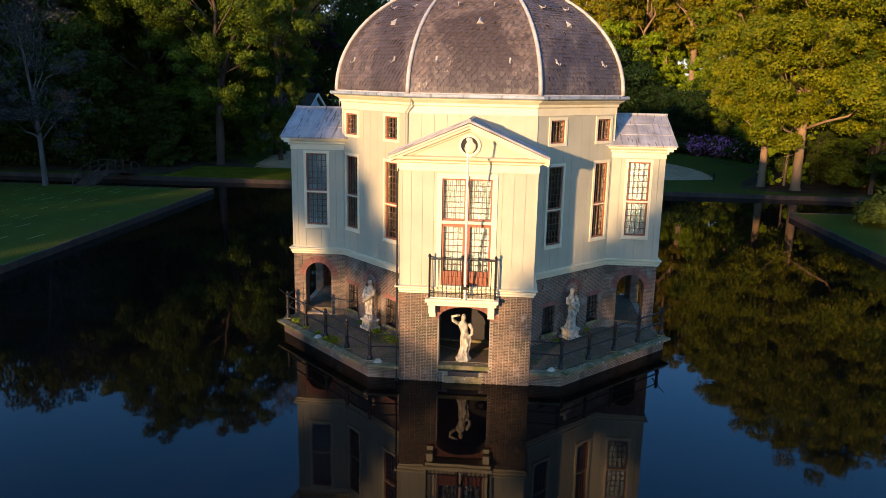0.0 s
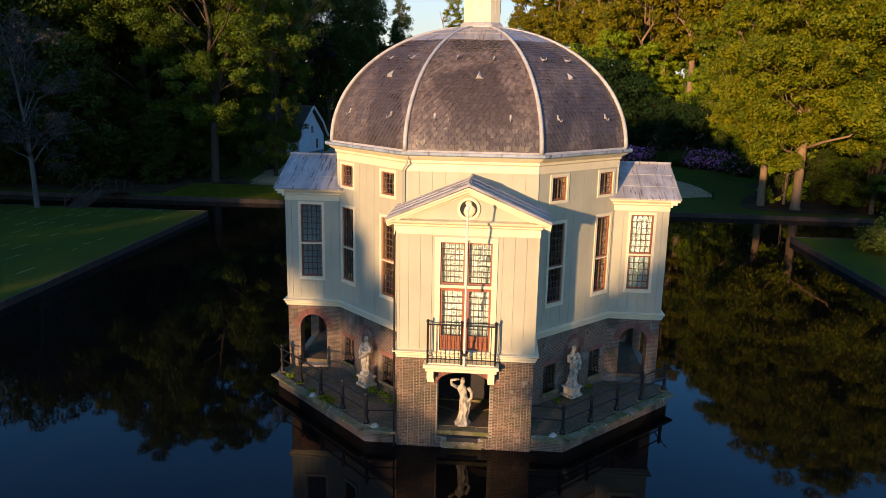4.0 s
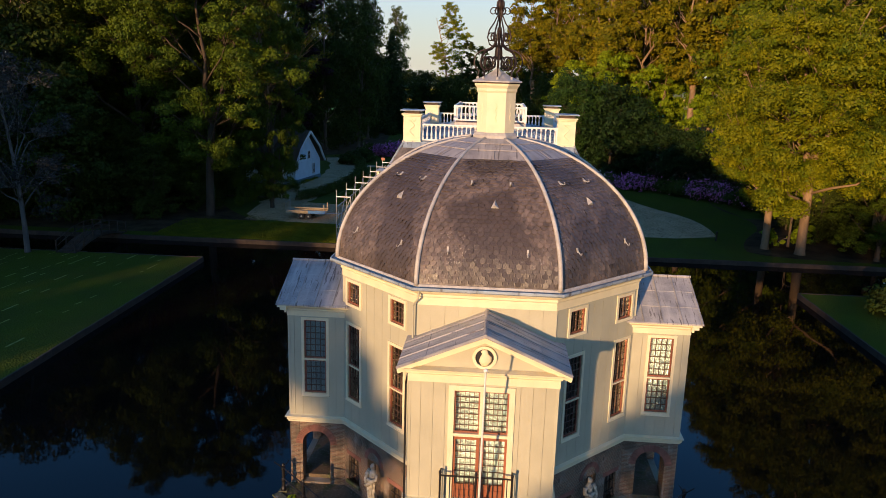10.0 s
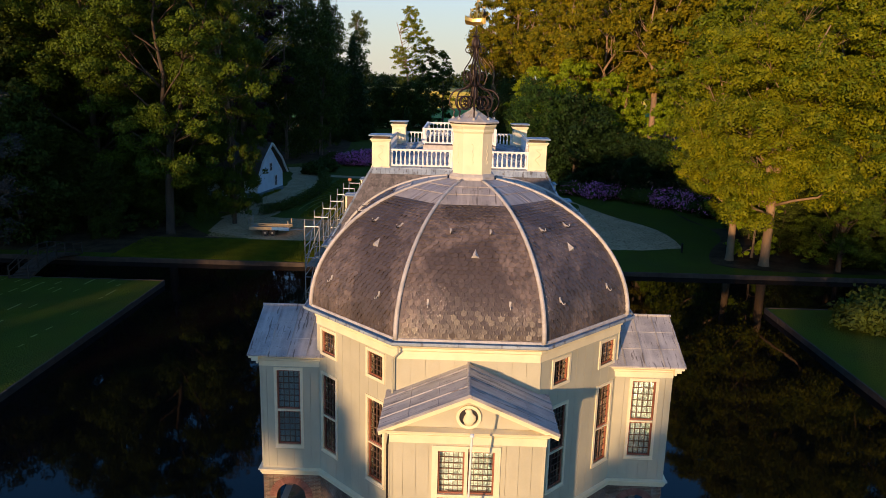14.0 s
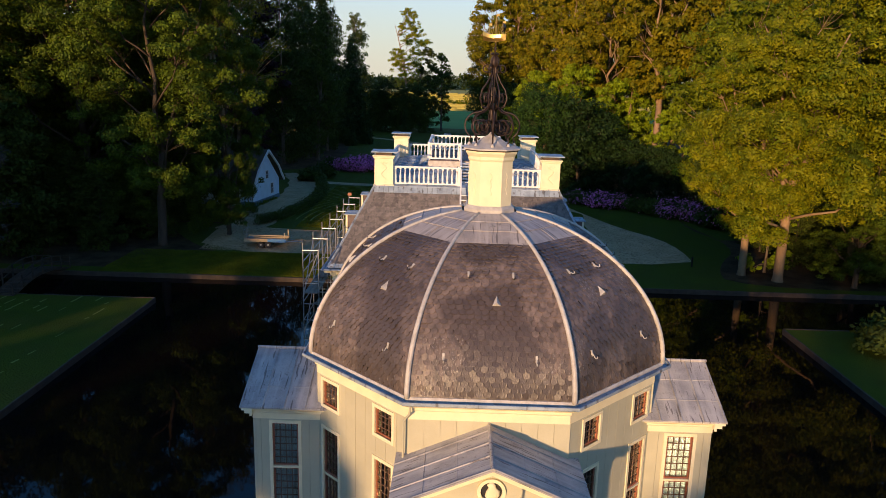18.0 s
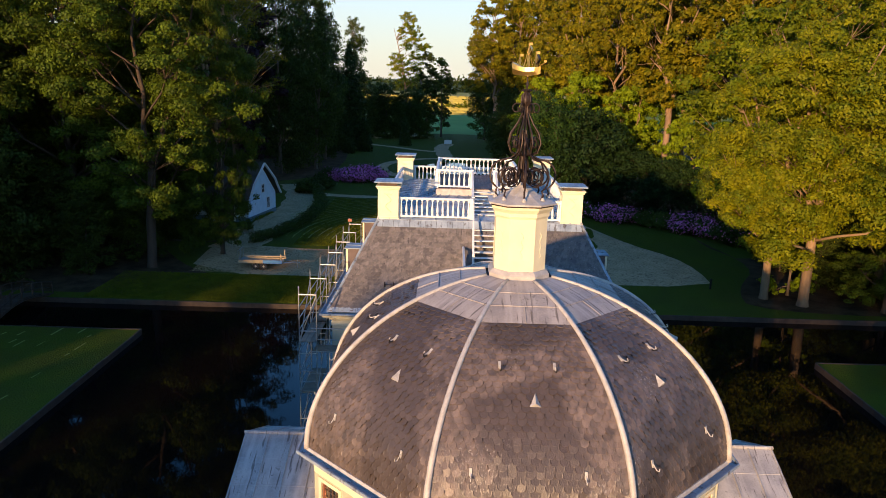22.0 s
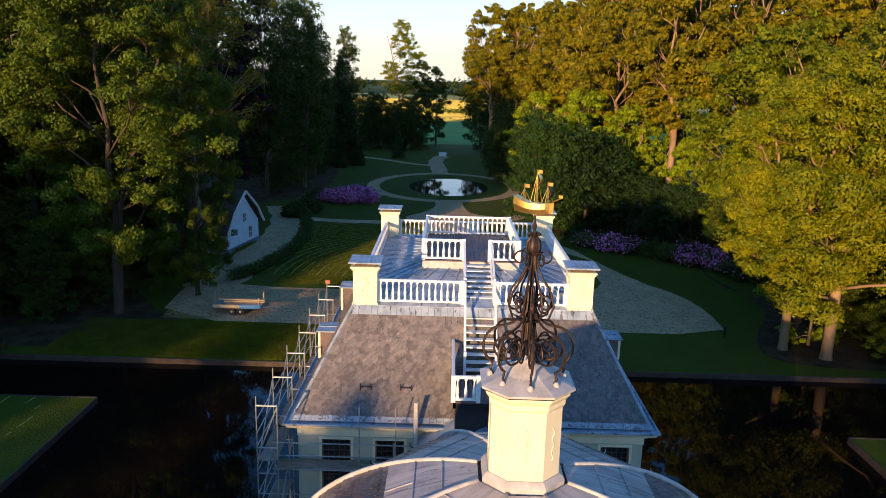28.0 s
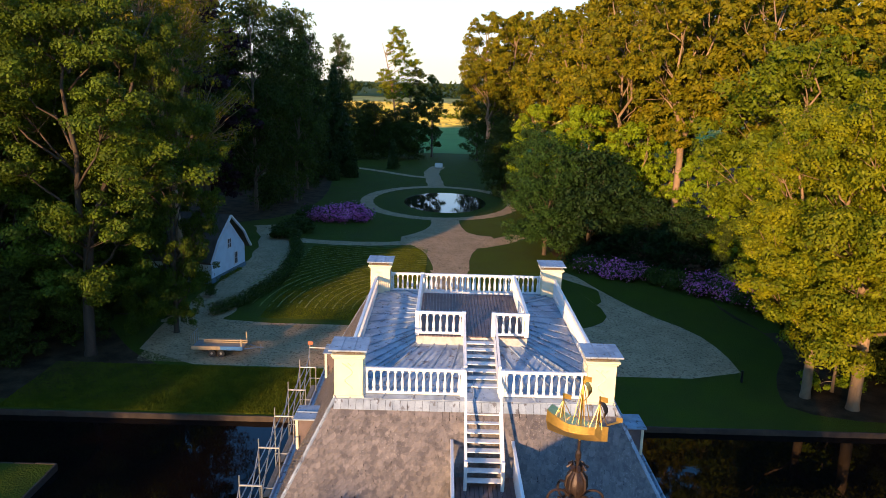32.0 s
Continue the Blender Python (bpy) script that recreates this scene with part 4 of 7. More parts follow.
for nm, g, count, off in (("large_scroll", big, 8, 0), ("inner_volute", inner, 8, 0), ("middle_volute", mid, 8, 0), ("side_volute", side, 8, 22.5), ("bulb_rib", bow, 8, 22.5), ("small_volute", topsc, 6, 0), ("bud_leaf", leaf, 8, 0)):
    me = g.data(nm, RUST)
    for k in range(count):
        part(nm, me, RUST, crown, m=turn(360 / count * k + off))
part("pole", Mesh().lathe([(0.04, 15.38), (0.035, 16.8), (0.05, 17.3), (0.03, 17.5), (0.022, 17.62), (0.02, 17.7), (0.035, 17.74), (0.035, 17.8), (0.018, 17.84), (0.018, 18.02)], 10), RUST, crown)
part("bud", Mesh().lathe([(0.03, 17.2), (0.09, 17.27), (0.125, 17.38), (0.12, 17.46), (0.07, 17.56), (0.03, 17.64)], 12), RUST, crown, smooth=True)
ship = thing("ship_weathervane", "gilded three-masted sailing ship weather vane", "weather vane", pose(0, 0, 18.02, 0, 0, -28))
hull = Mesh()
rings = []
for i in range(11):
    t = i / 10
    x = -0.38 + 0.70 * t
    w = 0.10 * math.sin(math.pi * min(1, 0.28 + 0.80 * t)) ** 0.7 + 0.004
    keel = -0.045 + 0.10 * abs(t - 0.45) ** 2 * 4 * 0.4
    deck = 0.15 + 0.14 * max(0, 0.35 - t) * 2.2 + 0.05 * max(0, t - 0.7) * 2
    rings.append([(x, -w, deck), (x, -w * 1.05, (keel + deck) / 2), (x, -w * 0.3, keel), (x, w * 0.3, keel), (x, w * 1.05, (keel + deck) / 2), (x, w, deck)])
part("hull", hull.loft(rings), GOLD, ship)
part("stand", Mesh().lathe([(0.02, -0.06), (0.02, 0.06)], 8), GOLD, ship)
part("bowsprit", Mesh().tube([(0.30, 0, 0.2), (0.44, 0, 0.27)], 0.012, 6), GOLD, ship)
part("bow_flag", Mesh().box(0.40, 0.47, -0.004, 0.004, 0.27, 0.32), GOLD, ship)
for x, h in ((-0.22, 0.46), (0.0, 0.72), (0.2, 0.52)):
    part("mast", Mesh().tube([(x, 0, 0.12), (x, 0, h)], 0.011, 6), GOLD, ship)
    sail = Mesh()
    for i in range(5):
        z0, z1 = h - 0.30 + 0.05 * i, h - 0.25 + 0.05 * i
        b0, b1 = 0.07 * math.sin(math.pi * i / 5), 0.07 * math.sin(math.pi * (i + 1) / 5)
        w0 = 0.085 - 0.008 * i
        sail.add([(x + 0.01 + b0, -w0, z0), (x + 0.01 + b0, w0, z0), (x + 0.01 + b1, w0, z1), (x + 0.01 + b1, -w0, z1), (x + 0.016 + b0, -w0, z0), (x + 0.016 + b0, w0, z0), (x + 0.016 + b1, w0, z1), (x + 0.016 + b1, -w0, z1)],
                 [(0, 1, 2, 3), (7, 6, 5, 4), (0, 3, 7, 4), (1, 5, 6, 2)])
    if x > -0.1:
        part("sail", sail, RUST if x > 0 else GOLD, ship)
    part("flag", Mesh().box(x, x + 0.09, -0.003, 0.003, h - 0.06, h), GOLD, ship)
    for s in (-1, 1):
        for dx in (-0.07, 0.0, 0.07):
            part("shroud", Mesh().tube([(x, 0, h - 0.08), (x + dx, s * 0.09, 0.17)], 0.005, 4), GOLD, ship)

# balcony, doors and flagpole
balcony = thing("balcony", "small balcony with white slab and black iron railing", "balcony")
BX0, BX1, BY = -1.09, 0.90, -7.10
part("slab", Mesh().box(BX0 - 0.12, BX1 + 0.12, BY - 0.1, -PB + 0.0, 3.0, 3.12, None, 0.02).box(BX0 - 0.06, BX1 + 0.06, BY - 0.04, -PB, 2.9, 3.0).box(BX0, BX1, BY, -PB, 3.12, 3.16), TRIM, balcony)
for x in (BX0 - 0.02, BX1 - 0.2):
    part("bracket", Mesh().extrude([(x, 2.45), (x + 0.2, 2.45), (x + 0.2, 2.9), (x, 2.9)], -PB - 0.12, -PB).extrude([(x, 2.62), (x + 0.2, 2.62), (x + 0.2, 2.9), (x, 2.9)], BY + 0.04, -PB - 0.12), TRIM, balcony)
for z0, z1, w in ((4.33, 4.37, 0.018), (3.28, 3.31, 0.015)):
    loop = [(BX0 - w, -PB), (BX0 - w, BY - w), (BX1 + w, BY - w), (BX1 + w, -PB), (BX1 - w, -PB), (BX1 - w, BY + w), (BX0 + w, BY + w), (BX0 + w, -PB)]
    part("handrail" if z0 > 4 else "foot_rail", Mesh().ngon_prism(loop, z0, z1), IRON, balcony)
barm = Mesh().tube([(0, 0, 3.16), (0, 0, 4.33)], 0.011, 6).data("baluster", IRON)
for i in range(1, 15):
    part("baluster", barm, IRON, balcony, m=Matrix.Translation((BX0 + (BX1 - BX0) * i / 15, BY, 0)))
for x in (BX0, BX1):
    for y in (BY + 0.13, BY + 0.26):
        part("baluster", barm, IRON, balcony, m=Matrix.Translation((x, y, 0)))
postm = Mesh().lathe([(0.03, 3.14), (0.03, 4.40), (0.045, 4.42), (0.045, 4.46), (0.02, 4.5), (0.0, 4.52)], 8).data("post", IRON)
for x in (BX0, BX1, (BX0 + BX1) / 2):
    part("post", postm, IRON, balcony, m=Matrix.Translation((x, BY, 0)))
door = thing("balcony_door", "red-brown glazed double doors with transom lights in a cream frame", "door", pose(-0.03, -PB, 0))
fr = Mesh()
W, D0, D1 = 1.54, 3.46, 6.76
fr.box(-W / 2 - 0.14, -W / 2 + 0.02, -0.04, 0.12, D0 - 0.06, D1 + 0.14).box(W / 2 - 0.02, W / 2 + 0.14, -0.04, 0.12, D0 - 0.06, D1 + 0.14)
fr.box(-W / 2 + 0.02, W / 2 - 0.02, -0.04, 0.12, D1 - 0.01, D1 + 0.14).box(-W / 2 + 0.02, W / 2 - 0.02, -0.03, 0.12, 5.38, 5.47).box(-0.045, 0.045, -0.028, 0.118, 5.47, D1 - 0.01)
fr.box(-W / 2, W / 2, -0.1, 0.12, D0 - 0.08, D0)
part("frame", fr, TRIM, door)
for s in (-1, 1):
    cx = s * 0.395
    up = part("transom_light", ring_mesh(0.62, 5.53, D1 - 0.06, 0.05, 0.02, 0.09), SASH, door, m=Matrix.Translation((cx, 0, 0)))
    part("glazing_grid", window_mesh(0.62, 5.53, D1 - 0.06, 5, 7), MUNTIN, up)
    part("pane", Mesh().box(-0.31, 0.31, 0.062, 0.068, 5.53, D1 - 0.06), GLASS, up).visible_shadow = False
    lf = part("door_leaf", ring_mesh(0.58, 3.90, 5.28, 0.09, 0.02, 0.09).box(-0.38, 0.38, 0.02, 0.09, D0 + 0.01, 3.81).box(-0.28, 0.28, 0.0, 0.03, D0 + 0.08, 3.74, None, 0.01), DOORP, door, m=Matrix.Translation((cx, 0, 0)))
    part("glazing_grid", window_mesh(0.58, 3.90, 5.28, 4, 7), MUNTIN, lf)
    part("pane", Mesh().box(-0.29, 0.29, 0.062, 0.068, 3.90, 5.28), GLASS, lf).visible_shadow = False
part("blind", Mesh().box(-0.85, 0.85, 0.2, 0.21, 3.4, 6.9), CURTAIN, door)
flag = thing("flagpole", "white leaning flagpole rising from the balcony", "flagpole")
part("pole", Mesh().tube([(0.0, BY - 0.08, 3.13), (0.05, -8.38, 8.0)], [0.036, 0.027], 10), WHITE, flag)
part("knob", Mesh().lathe([(0.03, 0), (0.06, 0.04), (0.05, 0.09), (0.0, 0.12)], 10), WHITE, flag, m=Matrix.Translation((0.05, -8.38, 7.98)))
part("stay", Mesh().tube([(0.03, -7.98, 6.4), (0.03, -PB + 0.02, 6.85)], 0.012, 6), IRON, flag)
part("foot_clamp", Mesh().box(-0.08, 0.09, BY - 0.26, BY + 0.02, 3.5, 3.58), IRON, flag)

# downpipes
for s, pts in (("a", [(-1.98, -5.12, 9.05), (-2.0, -5.1, 8.8), (-2.16, -4.95, 8.55), (-2.16, -4.93, 7.45)]), ("b", [(-2.12, -6.0, 7.05), (-2.12, -6.82, 6.9), (-2.12, -6.86, 0.1)]),):
    solid("downpipe", Mesh().tube(pts, 0.03, 8), IRON if s == "b" else BOARD, "thin rainwater downpipe fixed to the wall", "downpipe")

# ---- terrace ----
terrace = thing("terrace", "low brick terrace with mossy stone coping round the pavilion base", "terrace", kind="structure")
TE = [(-2.06, -6.64), (-3.06, -6.64), (-6.98, -2.72), (-6.9, -2.06)]
ZT, ZW = 0.78, 0.98                 # terrace at its edge and along the wall
for sx in (-1, 1):
    pts = [(sx * x, y) for x, y in TE] + [(sx * 4.7, -2.0), (sx * 2.0, -4.7)]
    if sx > 0:
        pts = pts[::-1]
    part("terrace_body", Mesh().ngon_prism(pts[::1], -0.6, ZT - 0.06), BRICK, terrace)
    top = [(x * 0.985, y * 0.985, (ZT - 0.02) if min(abs(x - q[0]) + abs(y - q[1]) for q in ((sx * 4.7, -2.0), (sx * 2.0, -4.7))) > 0.1 else ZW) for x, y in pts]
    part("paving", Mesh().loft([[(x, y, ZT - 0.07) for x, y, z in top], top]), PAVE, terrace)
    # coping stones along the edge
    for a, b in (((-2.06, -6.66), (-3.06, -6.66)), ((-3.06, -6.66), (-6.99, -2.73)), ):
        A, B = Vector((sx * a[0], a[1], 0)), Vector((sx * b[0], b[1], 0))
        d = (B - A).normalized()
        nrm = Vector((-d.y, d.x, 0)) * (1 if sx > 0 else -1)
        L = (B - A).length
        n = max(1, round(L / 0.9))
        for i in range(n):
            ang = math.atan2(d.y, d.x)
            c = A + d * (L * (i + 0.5) / n) + nrm * 0.12
            part("coping_stone", Mesh().box(-L / n / 2 + 0.008, L / n / 2 - 0.008, -0.16, 0.16, ZT - 0.08, ZT + random.uniform(-0.004, 0.012), None, 0.012), STONE, terrace, m=Matrix.Translation(c) @ Matrix.Rotation(ang, 4, 'Z'))
railing = []
for sx in (-1, 1):
    rl = thing("terrace_railing", "black iron railing with turned posts along the terrace edge", "railing", group="terrace railings")
    A, B = Vector((sx * 3.04, -6.48, ZT)), Vector((sx * 6.86, -2.62, ZT))
    pm = Mesh().lathe([(0.11, 0), (0.10, 0.10), (0.062, 0.18), (0.055, 0.34), (0.078, 0.40), (0.078, 0.46), (0.05, 0.5), (0.056, 0.78), (0.078, 0.82), (0.078, 0.9), (0.04, 0.93), (0.06, 0.98), (0.04, 1.03), (0.0, 1.05)], 10).data("post", IRON)
    P = [A.lerp(B, i / 4) for i in range(5)]
    for p in P:
        q = part("post", pm, IRON, rl, m=Matrix.Translation(p), smooth=False)
        part("foot_stone", Mesh().box(-0.15, 0.15, -0.13, 0.13, -0.01, 0.03, None, 0.012), STONE, q)
    ends = [Vector((sx * 2.06, -6.42, ZT))] + P + [Vector((sx * 6.82, -2.1, ZT))]
    for z in (0.47, 0.87):
        part("rail", Mesh().tube([p + Vector((0, 0, z)) for p in ends], 0.024, 6), IRON, rl)
    part("stay", Mesh().tube([B + Vector((0, 0, 0.86)), B + Vector((sx * 0.28, -0.12, 1.15))], 0.018, 6), IRON, rl)


def statue(name, label, m, height_m=1.45, arm_up=False, mirror=1):
    """A plain standing draped figure, one mesh."""
    g = Mesh()
    prof = [(0.0, 0.17, 0.15, 0.0, 0), (0.05, 0.17, 0.14, 0.0, 0), (0.10, 0.13, 0.11, 0.005, 0), (0.22, 0.105, 0.10, 0.02, 0), (0.36, 0.115, 0.10, 0.045, 0), (0.46, 0.13, 0.11, 0.05, 0.01), (0.53, 0.125, 0.10, 0.04, 0),
            (0.61, 0.088, 0.078, 0.015, 0), (0.69, 0.10, 0.085, -0.005, 0), (0.76, 0.125, 0.08, -0.02, 0), (0.81, 0.11, 0.075, -0.02, 0), (0.845, 0.048, 0.05, -0.02, 0), (0.87, 0.042, 0.045, -0.015, 0), (0.90, 0.054, 0.06, -0.01, -0.01), (0.95, 0.058, 0.068, -0.01, -0.01), (0.985, 0.042, 0.05, -0.01, 0), (1.0, 0.01, 0.01, -0.01, 0)]
    zs = [p[0] for p in prof]
    rings = []
    for z in [i / 56 for i in range(57)]:
        w, d, dx, dy = [float(np.interp(z, zs, [p[c] for p in prof])) for c in (1, 2, 3, 4)]
        fold = 0.15 * max(0.0, 1 - (z / 0.58) ** 6) if z > 0.03 else 0.05
        ring_pts = []
        for t in [2 * math.pi * j / 40 for j in range(40)]:
            sweep = fold * (math.sin(6 * t + z * 7) + 0.6 * math.sin(11 * t - z * 16)) + 0.03 * math.sin(4 * t + 30 * z)
            if z < 0.42 and abs(math.cos(t)) < 0.3:
                sweep -= 0.16
            ring_pts.append(((dx + w * 0.84 * (1 + sweep) * math.cos(t)) * mirror * height_m, (dy + d * 0.9 * (1 + sweep) * math.sin(t)) * height_m, z * height_m))
        rings.append(ring_pts)
    g.loft(rings)

    def arm(pts, r):
        g.tube([(x * mirror * height_m, y * height_m, z * height_m) for x, y, z in pts], [q * height_m for q in r], 8)

    if arm_up:
        arm([(-0.12, 0, 0.79), (-0.22, -0.03, 0.86), (-0.24, -0.04, 0.95), (-0.08, -0.06, 0.99)], [0.042, 0.036, 0.03, 0.024])
        arm([(0.10, 0, 0.79), (0.17, 0.02, 0.68), (0.17, -0.02, 0.58), (0.10, -0.04, 0.53)], [0.042, 0.036, 0.03, 0.024])
    else:
        arm([(-0.15, 0, 0.79), (-0.20, -0.04, 0.67), (-0.10, -0.13, 0.63), (0.03, -0.13, 0.66)], [0.05, 0.048, 0.04, 0.032])
        arm([(0.12, 0, 0.79), (0.19, -0.02, 0.66), (0.15, -0.09, 0.54), (0.10, -0.11, 0.50)], [0.05, 0.048, 0.04, 0.032])
        arm([(-0.12, -0.06, 0.62), (0.0, -0.14, 0.5), (0.12, -0.1, 0.44), (0.16, 0, 0.40)], [0.04, 0.045, 0.04, 0.03])
    return solid(name, g, STATUE, label, "statue", m=m, smooth=True, group="garden statues")


statue("statue", "weathered stone statue with one arm raised under the front arch", pose(-0.05, -6.3, 0.86, 0, 0, 0), 1.55, True)
for sx in (-1, 1):
    bx, by = sx * 3.52, -3.83
    ped = thing("pedestal", "moulded stone pedestal on the terrace", "pedestal", pose(bx, by, ZW - 0.05, 0, 0, sx * 45), group="statue pedestals")
    part("plinth", Mesh().box(-0.27, 0.27, -0.25, 0.25, 0, 0.10, None, 0.012), STATUE, ped)
    part("die", Mesh().box(-0.22, 0.22, -0.2, 0.2, 0.10, 0.30, None, 0.01), STATUE, ped)
    part("cap", Mesh().box(-0.26, 0.26, -0.24, 0.24, 0.30, 0.38, None, 0.02), STATUE, ped)
    statue("statue", "pale draped stone statue standing on a pedestal before its niche", pose(bx, by, ZW + 0.32, 0, 0, sx * 45), 1.42, False, sx)

# ---- main house ----
XC = -0.42
HX, YF, YR, ZE = 6.42, 12.95, 31.0, 7.55        # wall half width, front, rear, eaves
EX, EYF, EYR = 6.92, 12.5, 31.45                # eaves
TX, TYF, TYR, ZR = 4.68, 15.35, 28.6, 11.42     # edge of the flat top
house = thing("main_house", "cream manor house with hipped slate roof and balustraded lead top", "house", pose(XC, 0, 0))
wins_front = [-5.0, -3.0, 3.0, 5.4]
hl = [hole(u, 1.0, 4.6, 6.92) for u in wins_front] + [hole(u, 1.0, 1.4, 3.6) for u in wins_front]
g = Mesh()
for a, b, c, d in rects(-HX, HX, 0.0, ZE, hl):
    g.box(a, b, YF, YF + 0.3, c, d)
part("front_wall", g, BOARD, house)
for u in wins_front:
    for s in ([(4.6, 5.7, 5), (5.82, 6.92, 5)], [(1.4, 2.4, 5), (2.5, 3.6, 5)]):
        sash_window(house, Matrix.Translation((u, YF, 0)), 1.0, s, 5, blind=False)
side_w = [15.2, 18.2, 21.2, 24.2, 27.2, 29.6]
for sx in (-1, 1):
    g = Mesh()
    hs = [hole(y, 1.0, 4.6, 6.92) for y in side_w]
    for a, b, c, d in rects(YF + 0.3, YR, 0.0, ZE, hs):
        g.box(sx * HX, sx * (HX - 0.3), a, b, c, d)
    part("side_wall", g, BOARD, house)
    for y in side_w:
        sash_window(house, Matrix.Translation((sx * HX, y, 0)) @ turn(90 * sx), 1.0, [(4.6, 5.7, 5), (5.82, 6.92, 5)], 5, blind=False)
part("rear_wall", Mesh().box(-HX + 0.3, HX - 0.3, YR - 0.3, YR, 0, ZE), BOARD, house)
part("brick_plinth", Mesh().box(-HX - 0.06, HX + 0.06, YF - 0.06, YR + 0.06, -0.6, 1.0), BRICK, house)
cor = [(-0.1, ZE - 0.45), (0.03, ZE - 0.45), (0.03, ZE - 0.2), (0.12, ZE - 0.15), (0.12, ZE - 0.08), (0.36, ZE), (0.40, ZE + 0.09), (-0.1, ZE + 0.10)]
moulding(house, "eaves_cornice", [(-HX, YF), (HX, YF), (HX, YR), (-HX, YR)], cor, TRIM, True)
moulding(house, "lead_gutter", [(-HX, YF), (HX, YF), (HX, YR), (-HX, YR)], [(-0.1, ZE + 0.10), (0.42, ZE + 0.10), (0.50, ZE + 0.14), (0.50, ZE + 0.20), (0.45, ZE + 0.21), (0.38, ZE + 0.15), (-0.1, ZE + 0.18)], BLUELEAD, True)
ZG = ZE + 0.2
IN = 0.28
ex, ef, er = EX - IN, EYF + IN, EYR - IN
roofbed = part("roof", Mesh().loft([[(-ex, ef, ZG), (ex, ef, ZG), (ex, er, ZG), (-ex, er, ZG)], [(-TX, TYF, ZR), (TX, TYF, ZR), (TX, TYR, ZR), (-TX, TYR, ZR)]]), SLATEBED_SHADE, house)
for sx in (-1, 1):
    for a, b in (((sx * ex, ef, ZG), (sx * TX, TYF, ZR)), ((sx * ex, er, ZG), (sx * TX, TYR, ZR))):
        part("hip_roll", Mesh().tube([a, b], 0.065, 8), BLUELEAD, roofbed)
# lead flashing at the top of the slope and above the gutter
sl = math.atan2(ZR - ZG, TYF - ef)
for y0, z0, hh in ((TYF, ZR, 0.34), (ef, ZG, -0.22)):
    n = 38 if hh > 0 else 52
    half = TX if hh > 0 else ex
    for i in range(n):
        a, b = -half + 2 * half * i / n, -half + 2 * half * (i + 1) / n
        d = Vector((0, -math.cos(sl), -math.sin(sl))) * hh
        o = Vector((0, -math.sin(sl), math.cos(sl))) * (0.04 + 0.006 * (i % 2))
        p0, p1 = Vector((a + 0.006, y0, z0)) + o, Vector((b - 0.006, y0, z0)) + o
        part("flashing_sheet", Mesh().add([p0, p1, p1 + d, p0 + d, p0 - o * 0.5, p1 - o * 0.5, p1 + d - o * 0.5, p0 + d - o * 0.5], [(0, 3, 2, 1), (4, 5, 6, 7), (0, 1, 5, 4), (1, 2, 6, 5), (2, 3, 7, 6), (3, 0, 4, 7)]), BLUELEAD, roofbed)

# low lead roof rising to the belvedere
BVX, BVF, BVB, ZBV = 2.08, 19.15, 24.75, 12.42
ltop = part("lead_deck", Mesh().loft([[(-TX, TYF, ZR), (TX, TYF, ZR), (TX, TYR, ZR), (-TX, TYR, ZR)], [(-TX, TYF, ZR + 0.05), (TX, TYF, ZR + 0.05), (TX, TYR, ZR + 0.05), (-TX, TYR, ZR + 0.05)],
                                      [(-BVX, BVF, ZBV - 0.35), (BVX, BVF, ZBV - 0.35), (BVX, BVB, ZBV - 0.35), (-BVX, BVB, ZBV - 0.35)]]), BLUELEAD, house)
for k in range(11):
    t = (k + 0.5) / 11
    for sx in (-1, 1):
        part("lead_roll", Mesh().tube([(sx * TX, TYF + (TYR - TYF) * t, ZR + 0.07), (sx * BVX, BVF + (BVB - BVF) * t, ZBV - 0.33)], 0.03, 6), BLUELEAD, ltop)
for k in range(9):
    t = (k + 0.5) / 9
    for ya, yb in ((TYF, BVF), (TYR, BVB)):
        part("lead_roll", Mesh().tube([(-TX + 2 * TX * t, ya, ZR + 0.07), (-BVX + 2 * BVX * t, yb, ZBV - 0.33)], 0.03, 6), BLUELEAD, ltop)
for sx in (-1, 1):
    for ya, yb in ((TYF, BVF), (TYR, BVB)):
        part("lead_hip", Mesh().tube([(sx * TX, ya, ZR + 0.07), (sx * BVX, yb, ZBV - 0.33)], 0.05, 6), BLUELEAD, ltop)
belv = thing("belvedere", "timber roof terrace with dark plank floor and white balustrade", "roof terrace", pose(XC, 0, 0))
part("base", Mesh().box(-BVX - 0.04, BVX + 0.04, BVF - 0.04, BVB + 0.04, ZBV - 0.5, ZBV - 0.04), LEADPALE, belv)
npl = 30
for i in range(npl):
    x0, x1 = -BVX + 2 * BVX * i / npl, -BVX + 2 * BVX * (i + 1) / npl
    part("plank", Mesh().box(x0 + 0.008, x1 - 0.008, BVF - 0.06, BVB + 0.06, ZBV - 0.04, ZBV + 0.0 + 0.004 * (i % 3)), DECK, belv)
BALM = Mesh().box(-0.05, 0.05, -0.05, 0.05, 0, 0.10).lathe([(0.03, 0.10), (0.05, 0.14), (0.058, 0.24), (0.05, 0.34), (0.03, 0.46), (0.024, 0.54), (0.03, 0.60), (0.045, 0.62)], 8).box(-0.048, 0.048, -0.048, 0.048, 0.62, 0.68).data("baluster", WHITE)


